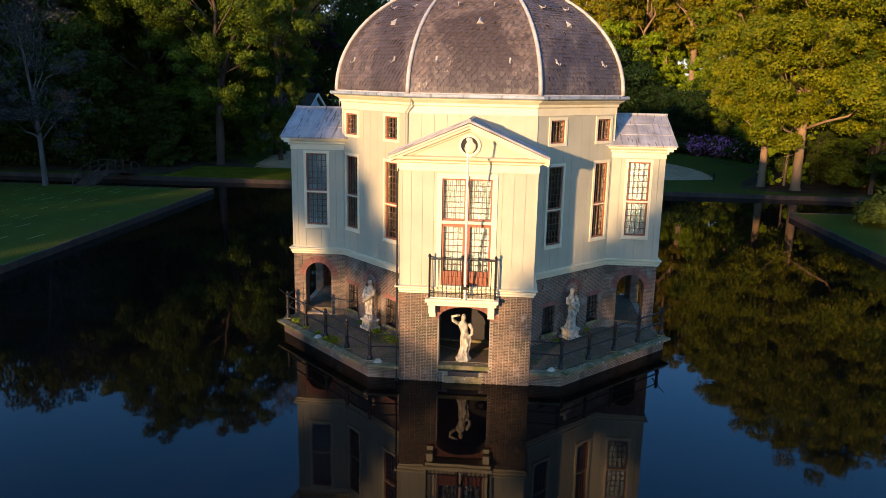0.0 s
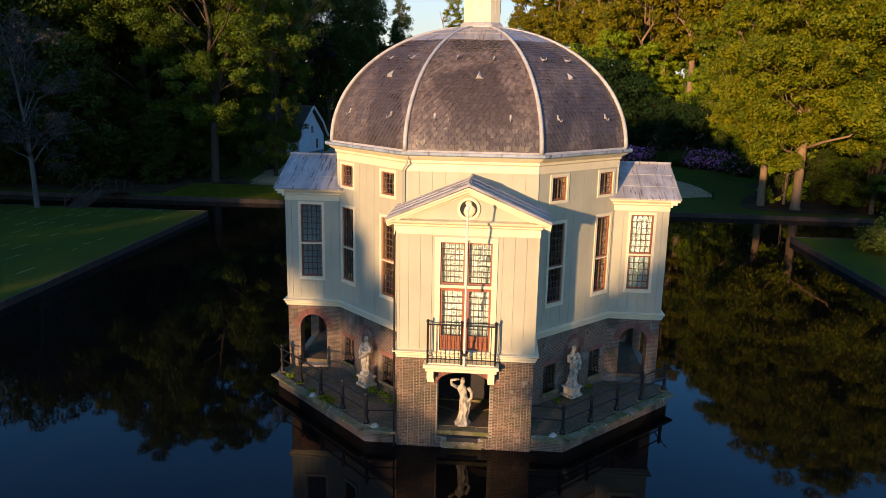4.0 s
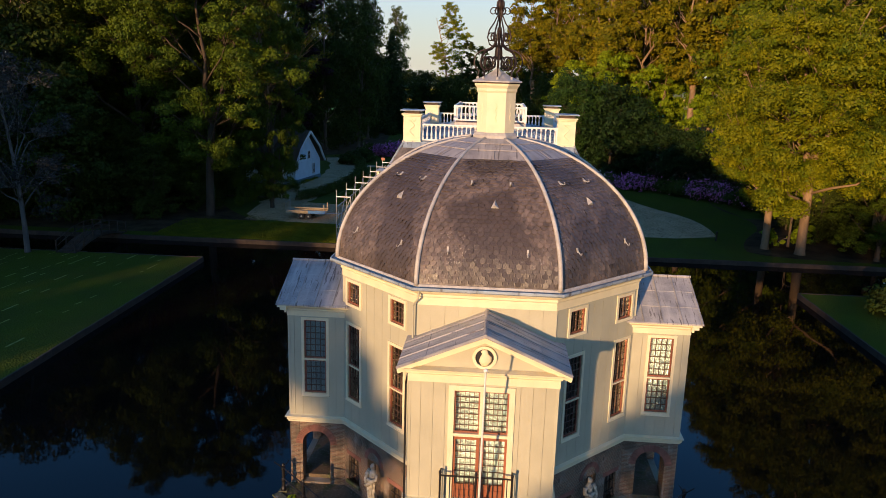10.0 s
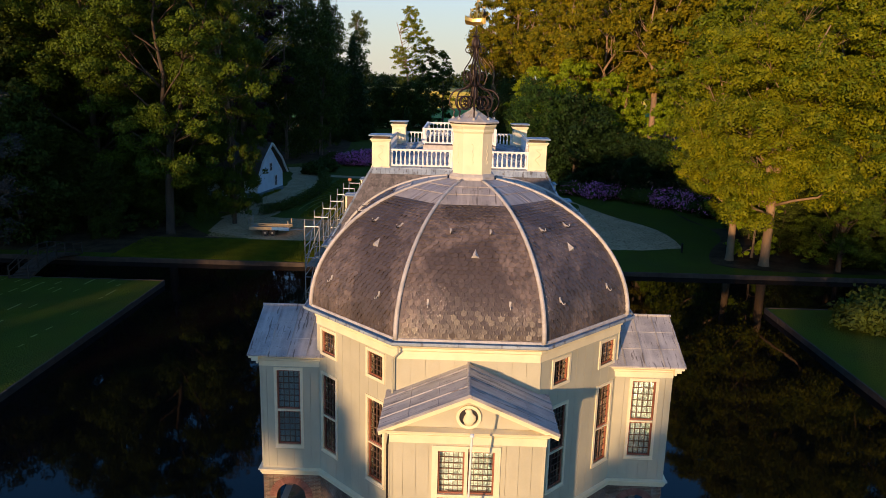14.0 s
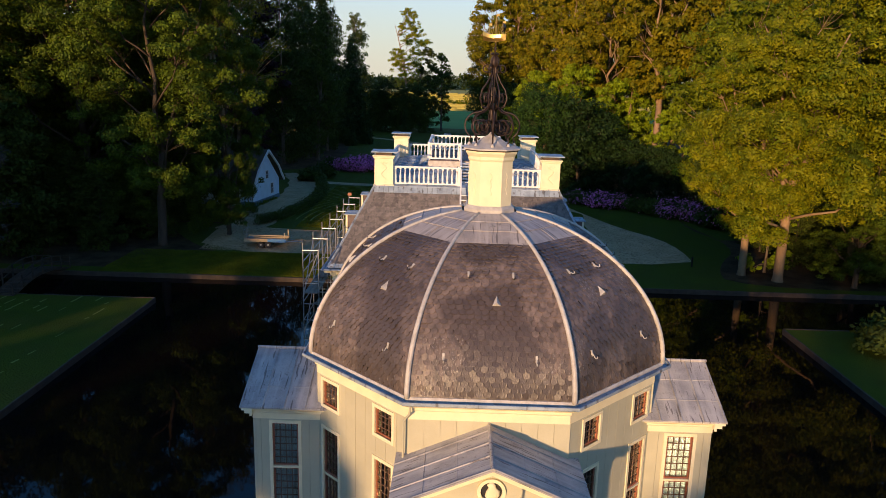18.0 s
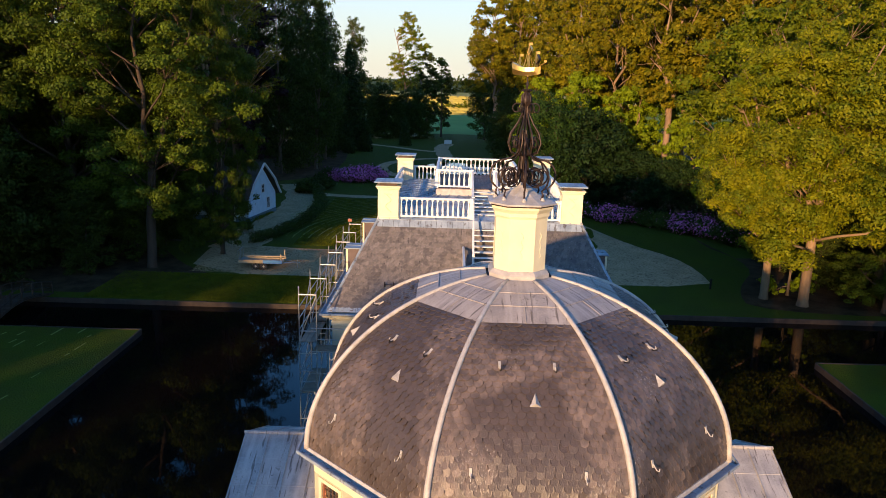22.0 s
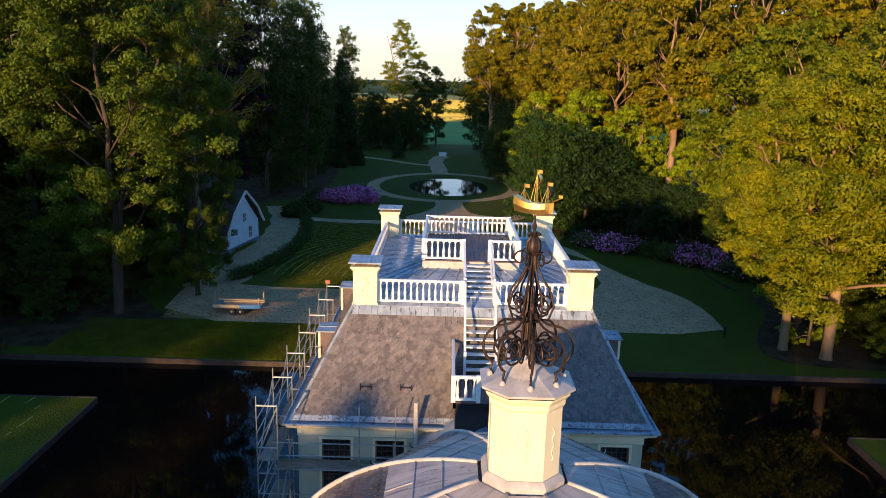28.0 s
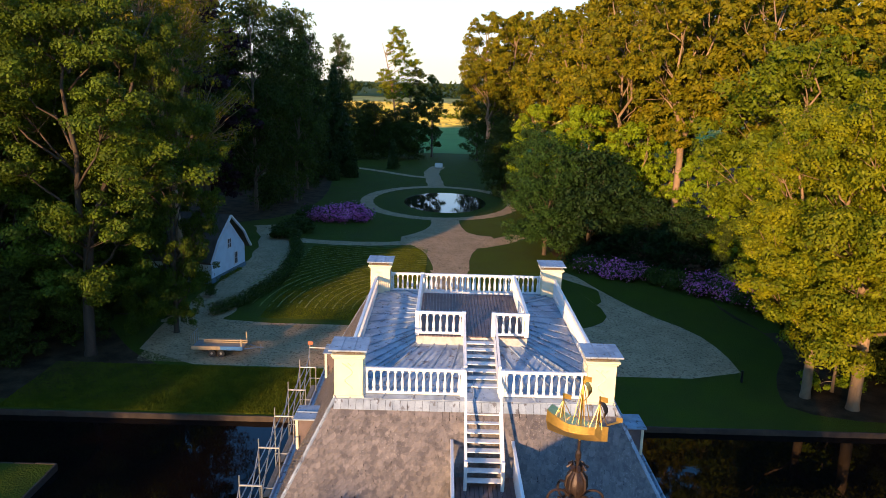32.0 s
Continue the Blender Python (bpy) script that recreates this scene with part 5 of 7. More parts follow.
def balustrade(owner, a, b, z, h=0.95, spacing=0.235, newels=(True, True)):
    """White rails with turned balusters from a to b; z may be one height or one for each end."""
    za, zb = z if isinstance(z, tuple) else (z, z)
    A, B = Vector((*a, za)), Vector((*b, zb))
    L = (B - A).length
    d = (B - A).normalized()
    m = Matrix.Translation(A) @ Matrix.Rotation(math.atan2(d.y, d.x), 4, 'Z') @ Matrix.Rotation(-math.asin(d.z), 4, 'Y')
    part("rail", Mesh().box(0, L, -0.065, 0.065, h - 0.10, h, None, 0.015), WHITE, owner, m=m)
    part("rail", Mesh().box(0, L, -0.055, 0.055, 0.06, 0.14, None, 0.01), WHITE, owner, m=m)
    n = max(2, int(L / spacing))
    for i in range(n):
        p = A.lerp(B, (i + 0.5) / n)
        part("baluster", BALM, WHITE, owner, m=Matrix.Translation(p + Vector((0, 0, 0.13))) @ Matrix.Rotation(math.atan2(d.y, d.x), 4, 'Z') @ Matrix.Diagonal((1, 1, (h - 0.23) / 0.68, 1)))
    for p, want in ((A, newels[0]), (B, newels[1])):
        if want:
            part("newel", Mesh().box(-0.075, 0.075, -0.075, 0.075, 0, h + 0.02, None, 0.01), WHITE, owner, m=Matrix.Translation(p))


SX0, SX1 = -0.30, 0.86                # stair sides, from the house's axis
balustrade(belv, (-BVX, BVF), (SX0 - 0.02, BVF), ZBV)
balustrade(belv, (SX1 - 0.05, BVF), (BVX, BVF), ZBV)
balustrade(belv, (-BVX, BVF), (-BVX, BVB), ZBV, newels=(False, False))
balustrade(belv, (BVX, BVF), (BVX, BVB), ZBV, newels=(False, False))
balustrade(belv, (-BVX, BVB), (BVX, BVB), ZBV)

# chimneys
CB = 0.94
for sx in (-1, 1):
    for y in (TYF + 0.05, TYR - CB - 0.05 - 0.1):
        ch = thing("chimney", "cream plastered chimney with relief ornament and lead cap", "chimney", pose(XC + sx * (TX - CB / 2), y + CB / 2, ZR), group="corner chimneys")
        h = CB / 2
        part("shaft", Mesh().box(-h, h, -h, h, -0.1, 1.55, None, 0.01), TRIM, ch)
        part("foot_moulding", Mesh().box(-h - 0.04, h + 0.04, -h - 0.04, h + 0.04, -0.05, 0.12, None, 0.02), TRIM, ch)
        part("neck_moulding", Mesh().box(-h - 0.05, h + 0.05, -h - 0.05, h + 0.05, 1.42, 1.5, None, 0.015).box(-h - 0.1, h + 0.1, -h - 0.1, h + 0.1, 1.5, 1.58, None, 0.02), TRIM, ch)
        # dark block in place of the shade under the cap
        part("flue_gap_shade", Mesh().box(-h + 0.06, h - 0.06, -h + 0.06, h - 0.06, 1.55, 1.72), ROOMDARK, ch)
        for i in range(3):
            x0 = -h - 0.17 + (2 * h + 0.34) * i / 3
            part("cap_sheet", Mesh().box(x0 + 0.004, x0 + (2 * h + 0.34) / 3 - 0.004, -h - 0.2, h + 0.2, 1.72, 1.78, None, 0.012), BLUELEAD, ch)
        for a in range(4):
            om = turn(90 * a)
            part("swag_ornament", Mesh().tube([(0.13 * math.cos(k * 0.9), -h - 0.012, 0.35 + 0.085 * k) for k in range(11)], 0.022, 5).tube([(-0.2, -h - 0.01, 1.25), (-0.1, -h - 0.012, 1.15), (0, -h - 0.012, 1.25), (0.1, -h - 0.012, 1.15), (0.2, -h - 0.01, 1.25)], 0.02, 5), TRIM, ch, m=om)
# roof edge balustrade
rb = thing("roof_balustrade", "white painted timber balustrade between the chimneys", "balustrade", pose(XC, 0, 0))
yb0, yb1 = TYF + 0.32, TYR - 0.36
zb = ZR + 0.06
balustrade(rb, (-TX + CB, yb0), (SX0 - 0.09, yb0), zb, 0.98)
balustrade(rb, (SX1 + 0.09, yb0), (TX - CB, yb0), zb, 0.98)
balustrade(rb, (-TX + CB, yb1), (TX - CB, yb1), zb, 0.98)
for sx in (-1, 1):
    balustrade(rb, (sx * (TX - 0.3), TYF + CB + 0.1), (sx * (TX - 0.3), TYR - CB - 0.2), zb, 0.98)

# roof stair with landing
st = thing("roof_stair", "white wooden stair climbing the roof to the belvedere", "stairs", pose(XC, 0, 0))
ZL = 9.5
for (ya, za), (yb, zz), n in (((13.1, ZL), (15.75, ZR + 0.1), 10), ((15.9, ZR + 0.1), (BVF, ZBV), 8)):
    for x in (SX0, SX1):
        part("stringer", Mesh().loft([[(x - 0.03, ya, za - 0.15), (x + 0.03, ya, za - 0.15), (x + 0.03, ya, za + 0.14), (x - 0.03, ya, za + 0.14)], [(x - 0.03, yb, zz - 0.15), (x + 0.03, yb, zz - 0.15), (x + 0.03, yb, zz + 0.14), (x - 0.03, yb, zz + 0.14)]]), WHITE, st)
        part("handrail", Mesh().loft([[(x - 0.04, ya, za + 0.85), (x + 0.04, ya, za + 0.85), (x + 0.04, ya, za + 0.93), (x - 0.04, ya, za + 0.93)], [(x - 0.04, yb, zz + 0.85), (x + 0.04, yb, zz + 0.85), (x + 0.04, yb, zz + 0.93), (x - 0.04, yb, zz + 0.93)]]), WHITE, st)
        part("newel", Mesh().box(x - 0.05, x + 0.05, ya - 0.05, ya + 0.05, za, za + 1.0, None, 0.008), WHITE, st)
    for i in range(1, n):
        t = i / n
        y, z = ya + (yb - ya) * t, za + (zz - za) * t
        part("tread", Mesh().box(SX0 + 0.03, SX1 - 0.03, y - 0.15, y + 0.13, z - 0.02, z + 0.02, None, 0.008), WHITE, st)
landing = thing("stair_landing", "roof landing with dark planks and white balustrade", "landing", pose(XC, 0, 0))
LX0, LX1, LY = SX0 - 0.42, SX1 + 0.42, 10.95
npl = 14
for i in range(npl):
    x0, x1 = LX0 + (LX1 - LX0) * i / npl, LX0 + (LX1 - LX0) * (i + 1) / npl
    part("plank", Mesh().box(x0 + 0.008, x1 - 0.008, LY, 13.9, ZL - 0.05, ZL), DECK, landing)
part("bearer", Mesh().box(LX0, LX1, LY, LY + 0.1, ZL - 0.25, ZL - 0.05).box(LX0, LX0 + 0.1, LY, 13.6, ZL - 0.25, ZL - 0.05).box(LX1 - 0.1, LX1, LY, 13.6, ZL - 0.25, ZL - 0.05), IRON, landing)
balustrade(landing, (LX0, LY), (LX0 + 0.85, LY), ZL, 0.95)
for x in (LX0, LX1):
    part("side_rail", Mesh().box(x - 0.05, x + 0.05, LY, 14.6, ZL + 0.86, ZL + 0.95, None, 0.01).box(x - 0.025, x + 0.025, LY, 13.9, ZL + 0.02, ZL + 0.86), WHITE, landing)
# linking wing between pavilion and house
part("link_wing", Mesh().box(-HB + 0.42, HB + 0.42, 6.7, YF, -0.4, 7.2), BOARD, house)
part("link_roof", Mesh().extrude([(-HB + 0.12, 7.2), (HB + 0.72, 7.2), (0.42, 8.55)], 5.0, 13.6), BLUELEAD, house)
part("stair_closet", Mesh().box(LX0 + 0.1, LX1 - 0.1, 11.1, 13.8, 7.6, ZL - 0.25), SLATEBED_SHADE, house)
part("lead_downpipe", Mesh().lathe([(0.09, 7.1), (0.09, 7.9), (0.105, 7.9), (0.105, 8.0), (0.09, 8.0), (0.09, 8.75)], 10), LEADPALE, house, m=Matrix.Translation((-2.02, 12.46, 0)))

# dark H shapes on the front slope, modelled in place of scaffold clamp shadows
for x in (-4.38, -2.87):
    rb2 = thing("clamp_shadow_shape", "dark H shape standing in for a scaffold clamp's shadow", "bracket", pose(x, 13.46, 8.74), group="roof brackets")
    for dx in (-0.2, 0.2):
        part("upright", Mesh().tube([(dx, 0.02, -0.04), (dx, -0.10, 0.28)], 0.022, 6), IRON, rb2)
    part("crossbar", Mesh().tube([(-0.2, -0.05, 0.14), (0.2, -0.05, 0.14)], 0.02, 6), IRON, rb2)

# dormers
for sx in (-1, 1):
    for y in (17.75, 24.6):
        dm = thing("dormer", "small flat-roofed dormer with lead top on the slate slope", "dormer", pose(XC + sx * 6.02, y + 0.55, 9.45), group="dormers")
        x0, x1 = sx * -0.75, sx * 0.42
        part("dormer_box", Mesh().box(x0, x1, -0.5, 0.5, -1.25, -0.02), DECK, dm)
        part("casing", Mesh().box(x1, x1 + sx * 0.05, -0.52, 0.52, -1.2, -0.02).box(x1 - sx * 0.05, x1, -0.53, 0.53, -1.25, -0.0), TRIM, dm)
        part("pane", Mesh().box(x1 + sx * 0.05, x1 + sx * 0.06, -0.38, 0.38, -1.05, -0.15), GLASS, dm)
        part("lead_top", Mesh().box(x0 - sx * 0.3, x1 + sx * 0.13, -0.62, 0.62, 0.0, 0.06, None, 0.015), BLUELEAD, dm)
        part("lead_roll", Mesh().tube([(x0, 0, 0.065), (x1 + sx * 0.12, 0, 0.065)], 0.025, 6), BLUELEAD, dm)

# ---- scaffold ----
scaf = thing("scaffold", "galvanised tube scaffold with plank decks against the house", "scaffold")


def tube(a, b, r=0.024, name="tube", mat=None):
    return part(name, Mesh().tube([a, b], r, 7), mat or STEEL, scaf)


ys = [11.5, 14.05, 16.6, 19.15, 21.7, 24.25, 26.8]
for i, y in enumerate(ys):
    for x in (-8.0, -7.27):
        tube((x, y, 0.2), (x, y, 9.25 if x < -7.5 else 8.95), name="standard")
    tube((-8.0, y, 8.9), (-7.27, y, 8.9), 0.035, "transom")
    for z in (6.3, 7.3):
        tube((-8.0, y, z), (-7.27, y, z), name="transom")
    if i:
        y0 = ys[i - 1]
        for x in (-8.0,):
            for z in (6.4, 7.35, 7.85, 8.35):
                tube((x, y0, z), (x, y, z), name="ledger")
        tube((-8.0, y0, 6.6), (-8.0, y, 8.85), name="brace")
        for k in range(3):
            part("scaffold_plank", Mesh().box(-7.95 + 0.22 * k, -7.75 + 0.22 * k, y0 - 0.1, y + 0.1, 6.84, 6.88), PLANK, scaf)
xs = [-7.52, -4.45, -3.15]
for x in xs[1:]:
    for y in (12.0,):
        tube((x, y, 0.4), (x, y, 8.75), name="standard")
tube((-3.15, 11.3, 0.4), (-3.15, 11.3, 7.7), name="standard")
for z in (4.3, 4.75, 5.2, 6.2, 6.75, 7.25):
    tube((-7.6, 12.0, z), (-2.5, 12.0, z), name="ledger")
tube((-7.5, 12.0, 4.3), (-4.45, 12.0, 6.2), name="brace")
for k in range(3):
    part("scaffold_plank", Mesh().box(-7.5, -2.6, 12.02 + 0.23 * k, 12.22 + 0.23 * k, 6.22, 6.26), PLANK, scaf)
for z0 in (2.3, 4.5):
    for x in (-8.0, -7.27):
        tube((x, 11.5, z0), (x, 14.05, z0 + 2.1), name="brace")
    for z in (z0, z0 + 0.5, z0 + 1.0):
        tube((-8.0, 11.5, z), (-7.27, 11.5, z), name="transom")
        tube((-8.0, 11.5, z), (-8.0, 14.05, z), name="ledger")
    part("scaffold_plank", Mesh().box(-7.95, -7.3, 11.45, 14.05, z0 + 0.05, z0 + 0.1), PLANK, scaf)
tube((-8.0, 11.5, 6.9), (-7.27, 11.5, 8.85), name="brace")

# ---- park ----
rng = np.random.default_rng(7)
sheet("gravel_yard", [(-25.5, 55.5), (-25, 44.6), (-5, 44.4), (-5, 53.8), (-20, 53.8), (-22, 56)], 0.012, GRAVEL, "pale gravel yard beside the house", smooth_rounds=1)
ribbon("gravel_lane", [(-23.2, 53), (-22.6, 58), (-21.5, 66), (-21.2, 76), (-22.6, 86), (-25.5, 95)], 5.0, 0.016, GRAVEL, "gravel lane past the cottage")
sheet("gravel_court", [(5, 44.4), (21.4, 44.4), (21.6, 50), (20.6, 54.4), (17.4, 58.8), (14.6, 65.5), (12.6, 72.5), (10.8, 72.5), (12.4, 64.6), (14.0, 58.4), (12.6, 55.4), (9, 53.6), (5, 53)], 0.012, GRAVEL, "pale gravel forecourt with a path leading off", smooth_rounds=1)
sheet("path_junction", [(-8, 88), (-4.2, 82.5), (-2.7, 75), (-2.5, 70), (1.4, 70), (1.6, 79), (3.2, 85), (6, 90.5), (2, 92), (0.8, 98), (0.8, 104), (-3.6, 104), (-3.2, 98), (-4.6, 93)], 0.022, GRAVEL, "worn gravel where the garden paths meet", smooth_rounds=1)
ribbon("gravel_path", [(-0.5, 54), (-0.7, 64), (-0.8, 72)], 4.0, 0.014, GRAVEL, "gravel garden path to the pond")
ribbon("gravel_path", [(-1.5, 88), (-8, 85), (-15, 84.5), (-22, 86)], 2.2, 0.018, GRAVEL, "gravel path crossing the lawn")
ribbon("gravel_path", [(-1, 84), (4, 86), (9, 92)], 3.0, 0.016, GRAVEL, "gravel path crossing the lawn")
rx, ry, pc = 12.6, 17.0, (-2.2, 120.0)
ribbon("pond_path", [(pc[0] + rx * math.cos(2 * math.pi * i / 24), pc[1] + ry * math.sin(2 * math.pi * i / 24)) for i in range(25)], 2.2, 0.02, GRAVEL, "gravel path circling the pond")
ribbon("gravel_path", [(-3, 136), (-3.8, 148), (-4.5, 160), (-3, 172)], 3.4, 0.024, GRAVEL, "gravel path leading away")
ribbon("gravel_path", [(-3.5, 150), (-9, 153), (-16, 160), (-22, 165)], 2.0, 0.028, GRAVEL, "gravel path leading away")
solid("pond", Mesh().add([(pc[0] + 0.8 + 7.0 * math.cos(2 * math.pi * i / 40), pc[1] - 1 + 10.5 * math.sin(2 * math.pi * i / 40), height(0, 120) + 0.015) for i in range(40)], [tuple(range(40))]), POND, "still oval garden pond reflecting the sky", "pond", "structure")
sheet("meadow", [(-190, 318), (190, 318), (440, 820), (-440, 820)], 0.06, HAYFIELD, "dry yellow meadow beyond the park", smooth_rounds=0)
sheet("crop_field", [(-40, 205), (40, 205), (120, 317), (-120, 317)], 0.05, GREENFIELD, "green field beyond the park", smooth_rounds=0)
tuft = np.random.default_rng(5)
n = 14000
px, py, pw, ph, pa = tuft.uniform(-210, 130, n), tuft.uniform(322, 640, n), tuft.uniform(0.5, 1.6, n), tuft.uniform(0.25, 0.7, n), tuft.uniform(-0.5, 0.5, n)
g0 = height(0, 400)
quad = np.stack([np.stack([px - pw * np.cos(pa), py - pw * np.sin(pa), np.full(n, g0)], 1), np.stack([px + pw * np.cos(pa), py + pw * np.sin(pa), np.full(n, g0)], 1),
                 np.stack([px + pw * np.cos(pa), py + pw * np.sin(pa) + 0.2, g0 + ph], 1), np.stack([px - pw * np.cos(pa), py - pw * np.sin(pa) + 0.2, g0 + ph], 1)], 1).reshape(-1, 3)
for pts, lab in (([(-80, 38), (-40, 37.8), (-21.5, 37.8), (-19.5, 40.5), (-22, 44), (-26, 47), (-32, 56), (-48, 62), (-90, 70)], "leaf-littered earth under the trees"), ([(22, 37.5), (44, 37.5), (80, 40), (80, 80), (30, 76), (24, 62), (28, 52), (23, 44)], "leaf-littered earth under the trees"),
                 ([(-75, 74), (-30, 94), (-21, 110), (-26, 160), (-80, 200), (-160, 120)], "leaf-littered earth under the trees"), ([(10, 74), (30, 74), (110, 80), (110, 200), (18, 200), (10, 150), (14, 110)], "leaf-littered earth under the trees")):
    sheet("woodland_floor", pts, 0.008, EARTH, lab)
# lines of dry clippings on the lawns
clip = Mesh()
for k in range(27):
    r = 3.5 + k * 0.85
    for i in range(40):
        a0, a1 = radians(95 + i * 2.1), radians(95 + i * 2.1 + 1.9)
        if rng.random() < 0.15:
            continue
        cx, cy = -2.0, 57.5
        w = 0.07 + 0.10 * rng.random()
        q = []
        for a, rr in ((a0, r), (a1, r), (a1, r + w), (a0, r + w)):
            q.append((cx + rr * math.cos(a) * 1.0, cy + rr * math.sin(a) * 1.15))
        if all(-21 < x < -3.2 and 55 < y < 84 for x, y in q):
            clip.add([(x, y, height(x, y) + 0.05) for x, y in q], [(0, 1, 2, 3)])
for k in range(22):
    x = -25.5 - k * 1.15
    y = 2.0
    while y < 29:
        l = 0.4 + 1.2 * rng.random()
        if rng.random() < 0.5:
            w = 0.05 + 0.09 * rng.random()
            j = 0.2 * rng.normal()
            clip.add([(x + j, y, GZ + 0.012), (x + j + w, y, GZ + 0.012), (x + j + w + 0.1, y + l, GZ + 0.012), (x + j + 0.1, y + l, GZ + 0.012)], [(0, 1, 2, 3)])
        y += l + 1.5 * rng.random()
tagged(part("grass_clippings", clip, MOWN), "rows of dry clippings left on mown lawn", "grass", kind="stuff")

# wooden revetments along the banks
rev = thing("revetment", "dark wet timber edging along the moat banks", "bank edging", kind="structure")
pm = Mesh().box(-0.55, 0.55, -0.06, 0.06, -0.3, GZ + 0.03, None, 0.015).data("edging_board", REVET)
pp = Mesh().box(-0.07, 0.07, -0.13, -0.06, -0.3, GZ + 0.02, None, 0.015).data("edging_post", REVET)


def edging(a, b, flip=1):
    A, B = Vector((*a, 0)), Vector((*b, 0))
    d = (B - A).normalized()
    n = int((B - A).length / 1.12)
    for i in range(n):
        m = Matrix.Translation(A.lerp(B, (i + 0.5) / n)) @ Matrix.Rotation(math.atan2(d.y, d.x), 4, 'Z') @ Matrix.Diagonal((1.02, flip, 1 + 0.04 * rng.normal() * 0.5, 1))
        part("edging_board", pm, REVET, rev, m=m)


edging((-46, 36.2), (-0, 36.2))
edging((0, 36.2), (52, 36.2))
edging((-22.6, -10), (-22.6, 29.6))
edging((-46, 29.6), (-22.6, 29.6))
edging((21.9, 5), (21.9, 27))
edging((21.9, 27), (48, 27))


# ---- trees ----
def leaf_cloud(centres, radii, count, size, seed, flat=0.8, droop=0.0, shell=False):
    """Many small leaf sprays spread through clumps; returns vertices and faces."""
    r = np.random.default_rng(seed)
    w = np.asarray(radii) ** 2
    pick = r.choice(len(centres), count, p=w / w.sum())
    c = np.asarray(centres)[pick]
    rad = np.asarray(radii)[pick]
    v = r.normal(size=(count, 3))
    v /= np.linalg.norm(v, axis=1)[:, None]
    if shell:
        v[:, 2] = v[:, 2] * 0.9 + 0.28
        v /= np.linalg.norm(v, axis=1)[:, None]
        d = rad * np.where(r.random(count) < 0.10, 0.95 + 0.6 * r.random(count), 0.66 + 0.36 * r.random(count))
    else:
        d = rad * np.where(r.random(count) < 0.16, 0.9 + 0.8 * r.random(count), 0.3 + 0.72 * r.random(count) ** 0.7)
    pos = c + v * d[:, None] * np.array([1.2, 1.2, flat])
    nrm = v * (0.95 if shell else 0.7) + r.normal(size=(count, 3)) * (0.42 if shell else 0.55) + np.array([0, 0, 0.15 if shell else 0.35])
    nrm /= np.linalg.norm(nrm, axis=1)[:, None]
    t = np.cross(nrm, r.normal(size=(count, 3)))
    t /= np.linalg.norm(t, axis=1)[:, None]
    t[:, 2] -= droop
    b = np.cross(nrm, t)
    s = size * (0.6 + 0.8 * r.random(count))[:, None]
    q = np.stack([pos - t * s, pos + b * s * 0.55 - nrm * s * 0.1, pos + t * s, pos - b * s * 0.55 - nrm * s * 0.1], 1).reshape(-1, 3)
    return q


def cloud_mesh(name, q, mat):
    me = bpy.data.meshes.new(name)
    n = len(q)
    me.vertices.add(n)
    me.vertices.foreach_set("co", q.astype(np.float32).ravel())
    me.loops.add(n)
    me.loops.foreach_set("vertex_index", np.arange(n, dtype=np.int32))
    me.polygons.add(n // 4)
    me.polygons.foreach_set("loop_start", np.arange(0, n, 4, dtype=np.int32))
    me.materials.append(mat)
    me.update()
    me.validate()
    return me


tagged(part("meadow_grass", cloud_mesh("meadow_grass", quad, HAYFIELD), HAYFIELD), "standing dry grass of the far meadow", "grass", kind="stuff")


def upright(count, x0, x1, y0, y1, wide, tall, seed, tilt=0.35):
    """Short upright blades or chips scattered over level ground."""
    r = np.random.default_rng(seed)
    x, y = r.uniform(x0, x1, count), r.uniform(y0, y1, count)
    z = np.array([height(float(u), float(v)) for u, v in zip(x, y)])
    a, w, h = r.uniform(0, math.pi, count), wide * r.uniform(0.6, 1.4, count), tall * r.uniform(0.5, 1.4, count)
    dx, dy, lx, ly = w * np.cos(a), w * np.sin(a), tilt * h * r.normal(size=count), tilt * h * r.normal(size=count)
    return np.stack([np.stack([x - dx, y - dy, z], 1), np.stack([x + dx, y + dy, z], 1), np.stack([x + dx * 0.4 + lx, y + dy * 0.4 + ly, z + h], 1), np.stack([x - dx * 0.4 + lx, y - dy * 0.4 + ly, z + h], 1)], 1).reshape(-1, 3)


tagged(part("grass_blades", cloud_mesh("grass_blades", upright(110000, -30.0, -6.6, 36.5, 44.3, 0.022, 0.085, 31), BLADE), BLADE), "short grass blades of the bank lawn", "grass", kind="stuff")
tagged(part("lawn_blades", cloud_mesh("lawn_blades", upright(120000, -17.6, -3.4, 55.0, 82.5, 0.03, 0.04, 32), BLADE), BLADE), "short grass blades of the garden lawn", "grass", kind="stuff")
tagged(part("gravel_chips", cloud_mesh("gravel_chips", upright(80000, -24.6, -5.4, 44.9, 53.4, 0.022, 0.03, 33, 0.6), GRAVEL), GRAVEL), "loose chips of the gravel yard", "gravel", kind="stuff")
TREES = {}


